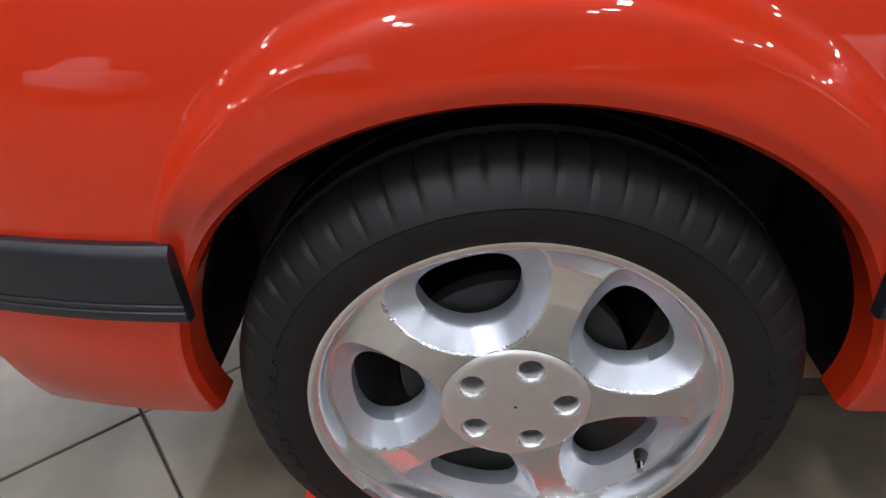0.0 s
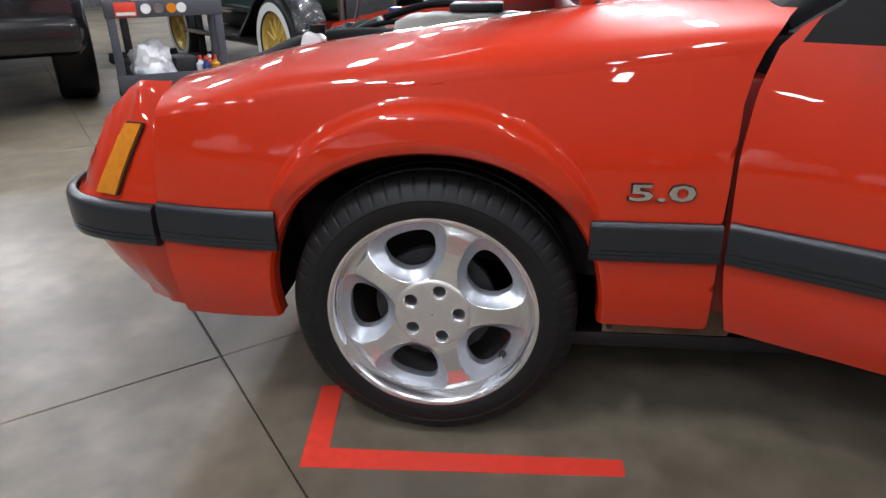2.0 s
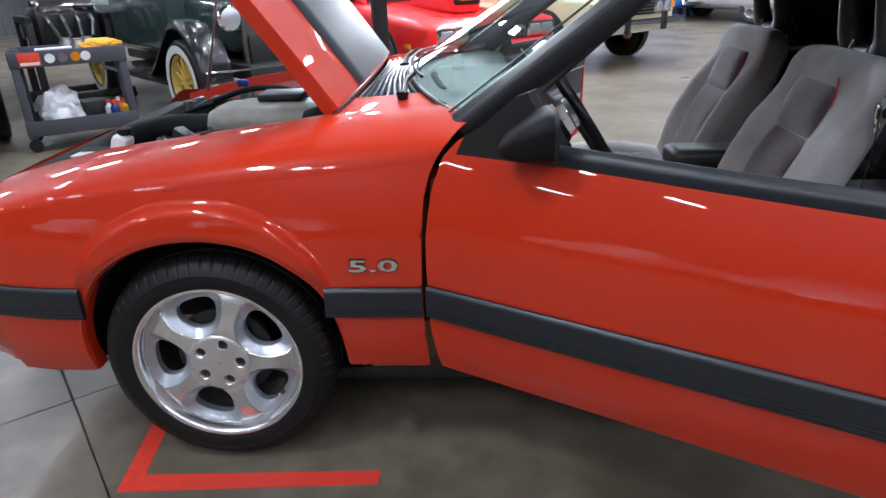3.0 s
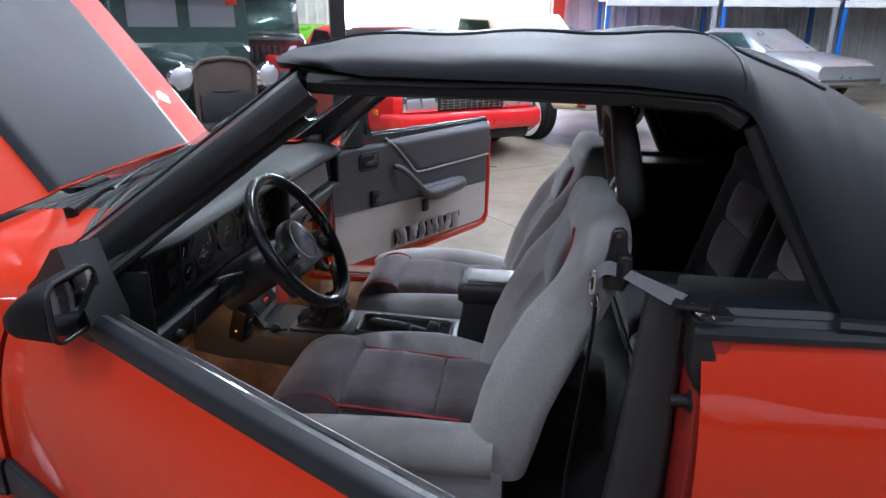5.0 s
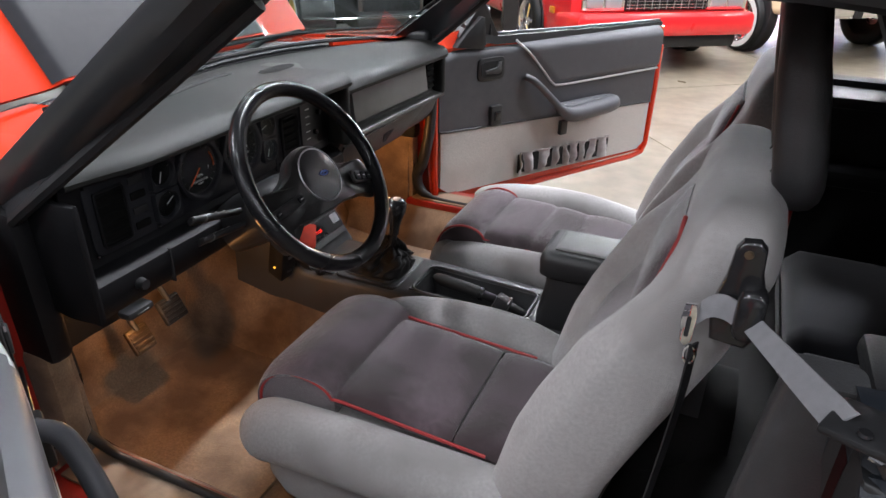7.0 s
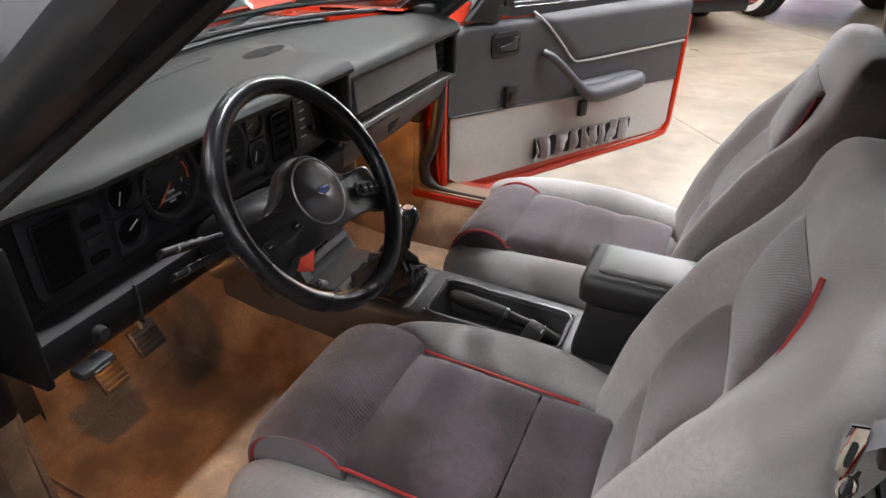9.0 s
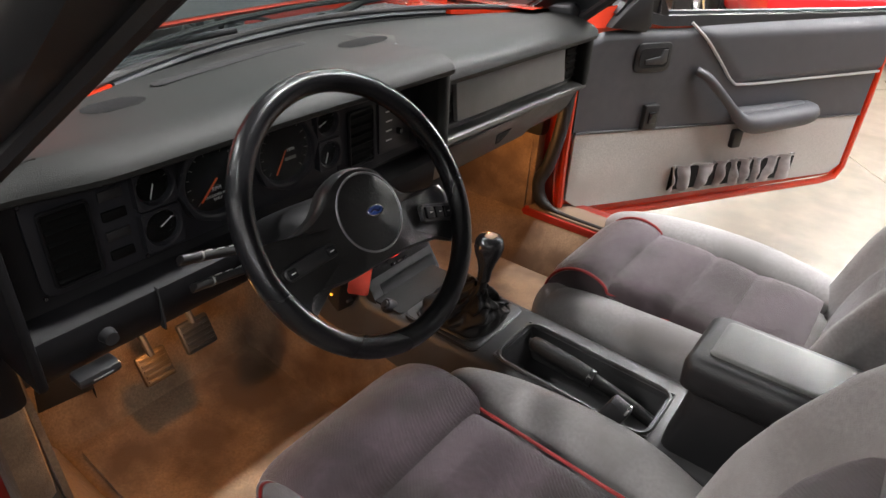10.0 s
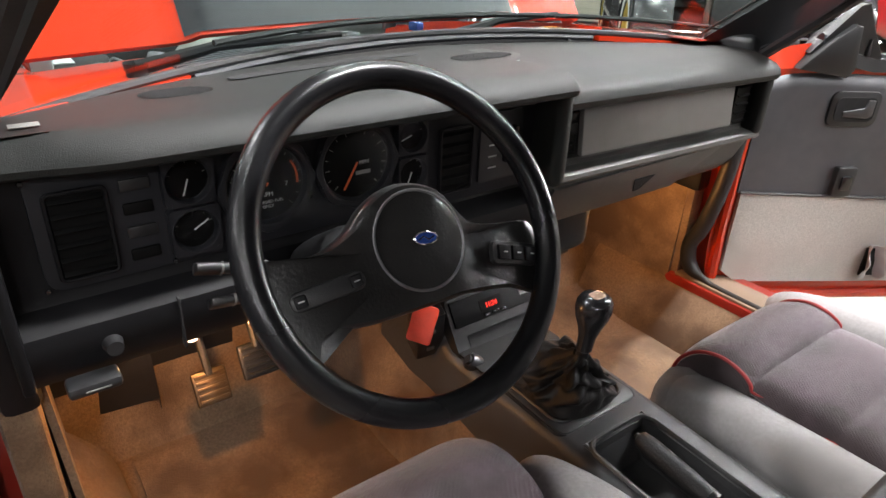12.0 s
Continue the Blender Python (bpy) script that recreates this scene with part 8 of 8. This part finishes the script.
def far_car(label, mat, nose, forward, h=1.35, name="parked_car"):
    v = thing(name, label, "car", (0, 0, 0), "cars at the far side")
    part("body", shell([(0.0, 0.78, 0.40, 0.70, 0.10), (0.2, 0.88, 0.28, 0.80, 0.14), (1.4, 0.90, 0.26, 0.92, 0.16), (3.6, 0.90, 0.26, 0.95, 0.16), (4.5, 0.84, 0.34, 0.88, 0.14)]), mat, v)
    part("roof", shell([(1.3, 0.72, 0.88, 0.93, 0.03), (2.0, 0.62, 0.88, h, 0.14), (3.0, 0.62, 0.88, h, 0.14), (3.9, 0.74, 0.88, 0.95, 0.04)], 4), GLASS_DARK if h < 1.3 else mat, v)
    pane(v, [(1.35, -0.64, 0.95), (1.35, 0.64, 0.95), (1.96, 0.54, h - 0.05), (1.96, -0.54, h - 0.05)], GLASS_DARK, "windscreen")
    for s in (-1, 1):
        simple_wheel(v, 0.85, s * 0.86, 0.32, 0.2, 0.2, RUBBER, CHROME)
        simple_wheel(v, 3.6, s * 0.86, 0.32, 0.2, 0.2, RUBBER, CHROME)
        part("headlamp", lathe([(-0.02, 0.0), (-0.012, 0.07), (0.02, 0.085)], 20, pose(0.03, s * 0.62, 0.60, 0, 0, -90)), ALLOY_POCKET, v)
        pane(v, [(1.65, s * 0.755, 0.97), (2.05, s * 0.66, h - 0.08), (2.95, s * 0.66, h - 0.08), (3.4, s * 0.74, 0.98)], GLASS_DARK)
    part("front_bumper", boxed((-0.05, 0, 0.42), (0.14, 1.66, 0.12), 0.04), CHROME, v)
    place(v, nose, forward)
    return v


LIME = material("lime_paint", (0.16, 0.42, 0.03), 0.3, 0, 0.05, 8, 0, coat=0.8)
SKY_BLUE = material("bright_blue_paint", (0.02, 0.14, 0.50), 0.3, 0, 0.05, 8, 0, coat=0.8)
SILVER = material("silver_paint", (0.5, 0.52, 0.55), 0.3, 0.6, 0.05, 8, 0, coat=0.6)
far_car("lime green coupe parked at the far side", LIME, (-1.9, 11.3), (0.42, -0.91))
far_car("dark red coupe with open cabin at the far side", RED_BG, (1.2, 12.2), (0.42, -0.91), 1.25)
far_car("bright blue coupe near the bright doors", SKY_BLUE, (6.0, 14.2), (0.5, -0.86))
far_car("silver coupe parked by the racks", SILVER, (7.6, 12.6), (0.5, -0.86))
far_car("pale blue coupe by the doors", SKY_BLUE, (3.9, 16.4), (0.7, -0.7))

# Cars out of view, added to be mirrored in the red paint.
far_car("white coupe parked along the dark wall", LAMP_HOUSING, (-5.2, -5.6), (0.25, 0.97))
far_car("silver coupe parked along the dark wall", SILVER, (-1.9, -5.9), (0.25, 0.97))
far_car("red coupe parked along the dark wall", RED_BG, (1.4, -5.8), (0.25, 0.97))
far_car("white saloon parked along the dark wall", LAMP_HOUSING, (4.8, -5.7), (0.25, 0.97), 1.4)


def jeep():
    v = thing("off_roader", "black off-roader with round headlamps", "car")
    part("body", shell([(0.0, 0.62, 0.60, 1.12, 0.05), (0.05, 0.66, 0.58, 1.15, 0.06), (1.2, 0.74, 0.55, 1.20, 0.06), (3.6, 0.76, 0.55, 1.20, 0.06)]), BLACK_PAINT, v)
    part("hard_top", shell([(1.25, 0.70, 1.15, 1.2, 0.02), (1.45, 0.70, 1.15, 1.85, 0.06), (3.6, 0.70, 1.15, 1.85, 0.06)]), BLACK_PAINT, v)
    pane(v, [(1.22, -0.62, 1.25), (1.22, 0.62, 1.25), (1.40, 0.60, 1.78), (1.40, -0.60, 1.78)], GLASS, "windscreen", "pale reflecting windscreen")
    for s in (-1, 1):
        part("headlamp", lathe([(-0.02, 0.0), (-0.012, 0.08), (0.02, 0.10)], 22, pose(-0.005, s * 0.47, 0.95, 0, 0, -90)), ALLOY_POCKET, v, "round headlamp")
        simple_wheel(v, 0.55, s * 0.86, 0.40, 0.25, 0.22, RUBBER, STEEL)
        simple_wheel(v, 2.9, s * 0.86, 0.40, 0.25, 0.22, RUBBER, STEEL)
        part("mudguard", boxed((0.55, s * 0.82, 0.92), (0.9, 0.30, 0.06), 0.02), BLACK, v)
    for k in range(7):
        part("grille_slot", boxed((-0.012, -0.27 + 0.09 * k, 0.92), (0.02, 0.035, 0.24), 0.008), LINER, v)
    part("front_bumper", boxed((-0.18, 0, 0.62), (0.14, 1.5, 0.14), 0.02), BLACK, v)
    place(v, (-2.45, 9.1), (0.42, -0.91))


jeep()

# ---- post, racks, red column ----
post = thing("lift_post", "black square steel lift post", "post", (-0.17, 5.2, 0))
part("column", boxed((-0.17, 5.2, 1.9), (0.13, 0.13, 3.8), 0.012, pose(0, 0, 0, 0, 0, 25)), BLACK, post)
part("base_plate", boxed((-0.17, 5.2, 0.012), (0.40, 0.40, 0.024), 0.004, pose(0, 0, 0, 0, 0, 25)), DARK_METAL, post)
solo("red_column", boxed((2.35, 17.7, HALL_H / 2), (0.32, 0.3, HALL_H), 0.02), RED_PLASTIC, "red painted steel column at the far wall", "column")
for _k, _x in enumerate((4.6, 7.2, 9.8)):
    _r = thing("car_rack", "tall steel car storage rack", "rack", (_x, 16.5, 0), "storage racks")
    for _dx in (-1.2, 1.2):
        for _dy in (-0.9, 0.9):
            part("rack_post", boxed((_x + _dx, 16.5 + _dy, 1.7), (0.10, 0.10, 3.4), 0.01), SKY_BLUE if _dx < 0 else SILVER, _r)
    for _z in (2.0, 3.2):
        part("rack_deck", boxed((_x, 16.5, _z), (2.5, 1.9, 0.10), 0.01), LAMP_HOUSING, _r)
        part("rack_beam", boxed((_x, 15.55, _z - 0.12), (2.5, 0.06, 0.14), 0.01), LAMP_HOUSING, _r)
    _c = far_car("car stored high on a steel rack", (RED_BG, BLACK_PAINT, RED_BG)[_k], (_x - 1.6, 16.3), (-0.99, -0.1), 1.3)
    _c.matrix_basis = pose(_x - 2.1, 16.5, 2.05, 0, 0, 3)

# ---- engine on its stand, behind the cart ----
stand = thing("engine_stand", "greasy engine with chrome covers on a dark steel stand", "engine stand")
_sm = pose(-3.75, 6.0, 0, 0, 0, 42)


def on_stand(nm, bm, mat, lab=""):
    bm.transform(_sm)
    return part(nm, bm, mat, stand, lab)


for _y in (-0.30, 0.30):
    on_stand("foot_rail", boxed((0.0, _y, 0.09), (1.0, 0.07, 0.07), 0.008), DARK_METAL)
    for _x in (-0.46, 0.46):
        on_stand("castor", lathe([(-0.02, 0.0), (-0.02, 0.05), (0.02, 0.05), (0.02, 0.0)], 16, pose(_x, _y, 0.05)), RUBBER)
    for _x in (-0.40, 0.36):
        on_stand("upright", boxed((_x, _y, 0.52), (0.07, 0.07, 0.82), 0.008), DARK_METAL)
for _x in (-0.40, 0.36):
    on_stand("cross_beam", boxed((_x, 0, 0.90), (0.07, 0.67, 0.07), 0.008), DARK_METAL)
_block = on_stand("engine_block", loft([[Vector((x, a, 0.80 + b)) for a, b in rounded(w, h, 0.08, 4)] for x, w, h in ((-0.36, 0.30, 0.30), (-0.30, 0.44, 0.42), (0.28, 0.44, 0.42), (0.36, 0.30, 0.30))]), BLACK, "black oily engine block")
on_stand("oil_pan", loft([[Vector((a, b, z)) for a, b in rounded(w, 0.26, 0.05, 3)] for z, w in ((0.50, 0.40), (0.53, 0.48), (0.62, 0.52))]), DARK_METAL)
for _y in (-0.18, 0.18):
    on_stand("valve_cover", boxed((0, 0, 0), (0.56, 0.15, 0.09), 0.03, pose(0, _y, 1.03, -35 if _y > 0 else 35), 3), CHROME, "chrome valve cover")
    for _k in range(4):
        on_stand("exhaust_port", tube([(-0.21 + 0.14 * _k, _y * 1.2, 0.92), (-0.21 + 0.14 * _k, _y * 1.9, 0.86), (-0.15 + 0.11 * _k, _y * 1.95, 0.72)], 0.022, 8), STEEL)
on_stand("intake", boxed((0, 0, 1.08), (0.44, 0.18, 0.08), 0.02), STEEL, "dull alloy intake manifold")
on_stand("carburettor", lathe([(-0.02, 0.0), (-0.02, 0.11), (0.05, 0.12), (0.06, 0.06), (0.12, 0.06)], 20, pose(0.02, 0, 1.16, 90)), CHROME, "round chrome air cleaner")
on_stand("pulley", lathe([(-0.03, 0.0), (-0.03, 0.08), (0.0, 0.06), (0.03, 0.08), (0.03, 0.0)], 20, pose(-0.40, 0, 0.78, 0, 0, 90)), STEEL)

# ---- tool cart with its load ----
cart = thing("tool_cart", "dark grey steel utility cart with tools", "cart")
_cm = pose(-2.82, 3.57, 0, 0, 0, 31.2)
CART = material("grey_cart_paint", (0.055, 0.059, 0.072), 0.45, 0, 0.12, 20, 0.1, 100)


def on_cart(bm):
    bm.transform(_cm)
    return bm


for _x in (0.03, 0.79):
    for _y in (0.03, 0.47):
        _b = boxed((_x, _y, 0.44), (0.06, 0.06, 0.66), 0.006)
        part("corner_post", on_cart(_b), CART, cart)
        _b = lathe([(-0.02, 0.0), (-0.02, 0.05), (0.02, 0.05), (0.02, 0.0)], 18, pose(_x, _y, 0.055))
        part("castor", on_cart(_b), RUBBER, cart)
for _z, _nm in ((0.19, "lower_tray"), (0.72, "top_tray")):
    _t = part(_nm, on_cart(boxed((0.41, 0.25, _z - 0.05), (0.82, 0.50, 0.012), 0.003)), CART, cart)
    for _c, _s in (((0.41, 0.0, _z), (0.82, 0.014, 0.12)), ((0.41, 0.50, _z), (0.82, 0.014, 0.12)), ((0.0, 0.25, _z), (0.014, 0.49, 0.12)), ((0.82, 0.25, _z), (0.014, 0.49, 0.12))):
        part("tray_lip", on_cart(boxed(_c, _s, 0.003)), CART, _t)
part("red_label", on_cart(boxed((0.14, -0.010, 0.72), (0.15, 0.004, 0.10), 0.001)), RED_PLASTIC, cart, "red label with a white bar")
part("label_bar", on_cart(boxed((0.14, -0.013, 0.69), (0.13, 0.003, 0.022))), WHITE_INK, cart)
for _x, _c in ((0.28, LAMP_HOUSING), (0.37, STEEL), (0.46, AMBER), (0.53, LAMP_HOUSING)):
    part("sticker", on_cart(lathe([(-0.011, 0.0), (-0.011, 0.035), (-0.008, 0.036)], 18, pose(_x, 0, 0.72))), _c, cart)


def crumple(name, c, size, mat, label, cat, seed, rough=0.35):
    bm = bmesh.new()
    bmesh.ops.create_icosphere(bm, subdivisions=4, radius=0.5)
    for v in bm.verts:
        n = noise.noise(v.co * 3.1 + Vector((seed, 0, 0))) + 0.6 * noise.noise(v.co * 7.3 + Vector((0, seed, 0)))
        v.co *= 1 + rough * n
        v.co = Vector((v.co.x * size[0], v.co.y * size[1], max(-0.42, v.co.z) * size[2]))
    bm.transform(Matrix.Translation(c))
    solo(name, on_cart(bm), mat, label, cat, angle=30)


PLASTIC_BAG = material("white_plastic_bag", (0.72, 0.73, 0.76), 0.35, 0, 0.08, 30, 0.2, 60)
YELLOW_CLOTH = material("yellow_cloth", (0.75, 0.36, 0.03), 0.8, 0, 0.1, 60, 0.4, 300)
crumple("plastic_bag", (0.26, 0.20, 0.30), (0.34, 0.28, 0.34), PLASTIC_BAG, "crumpled white plastic bag on the cart", "bag", 3)
crumple("yellow_cloth", (0.66, 0.12, 0.79), (0.30, 0.14, 0.09), YELLOW_CLOTH, "folded yellow cloth on the cart", "cloth", 8, 0.25)
solo("dark_box", on_cart(boxed((0.50, 0.26, 0.245), (0.18, 0.22, 0.19), 0.02, pose(0, 0, 0, 0, 0, 14))), SEAL, "dark cardboard box on the cart's lower tray", "box")
for _x, _y, _m, _n in ((0.66, 0.09, BLUE, "blue"), (0.73, 0.12, YELLOW_CLOTH, "yellow"), (0.70, 0.20, RED_PLASTIC, "red"), (0.62, 0.15, PLASTIC_BAG, "white")):
    _o = thing("spray_bottle", "small " + _n + " bottle on the cart", "bottle")
    part("body", on_cart(lathe([(0.146, 0.0), (0.146, 0.033), (0.28, 0.035), (0.30, 0.016), (0.32, 0.012)], 18, pose(_x, _y, 0, 90))), _m, _o)
    part("cap", on_cart(lathe([(0.315, 0.016), (0.345, 0.016), (0.347, 0.0)], 14, pose(_x, _y, 0, 90))), RED_PLASTIC if _n != "red" else LAMP_HOUSING, _o)
solo("paper", on_cart(boxed((0.32, 0.06, 0.787), (0.26, 0.10, 0.012), 0.003)), PLASTIC_BAG, "white paper sheet on the cart", "paper")
for _x, _y in ((0.50, 0.20), (0.58, 0.34), (0.42, 0.36)):
    solo("glass_jar", on_cart(lathe([(0.672, 0.0), (0.672, 0.05), (0.79, 0.055), (0.82, 0.04), (0.84, 0.04), (0.84, 0.0)], 20, pose(_x, _y, 0, 90))), STEEL, "small steel tin on the cart", "tin", "tins on the cart")
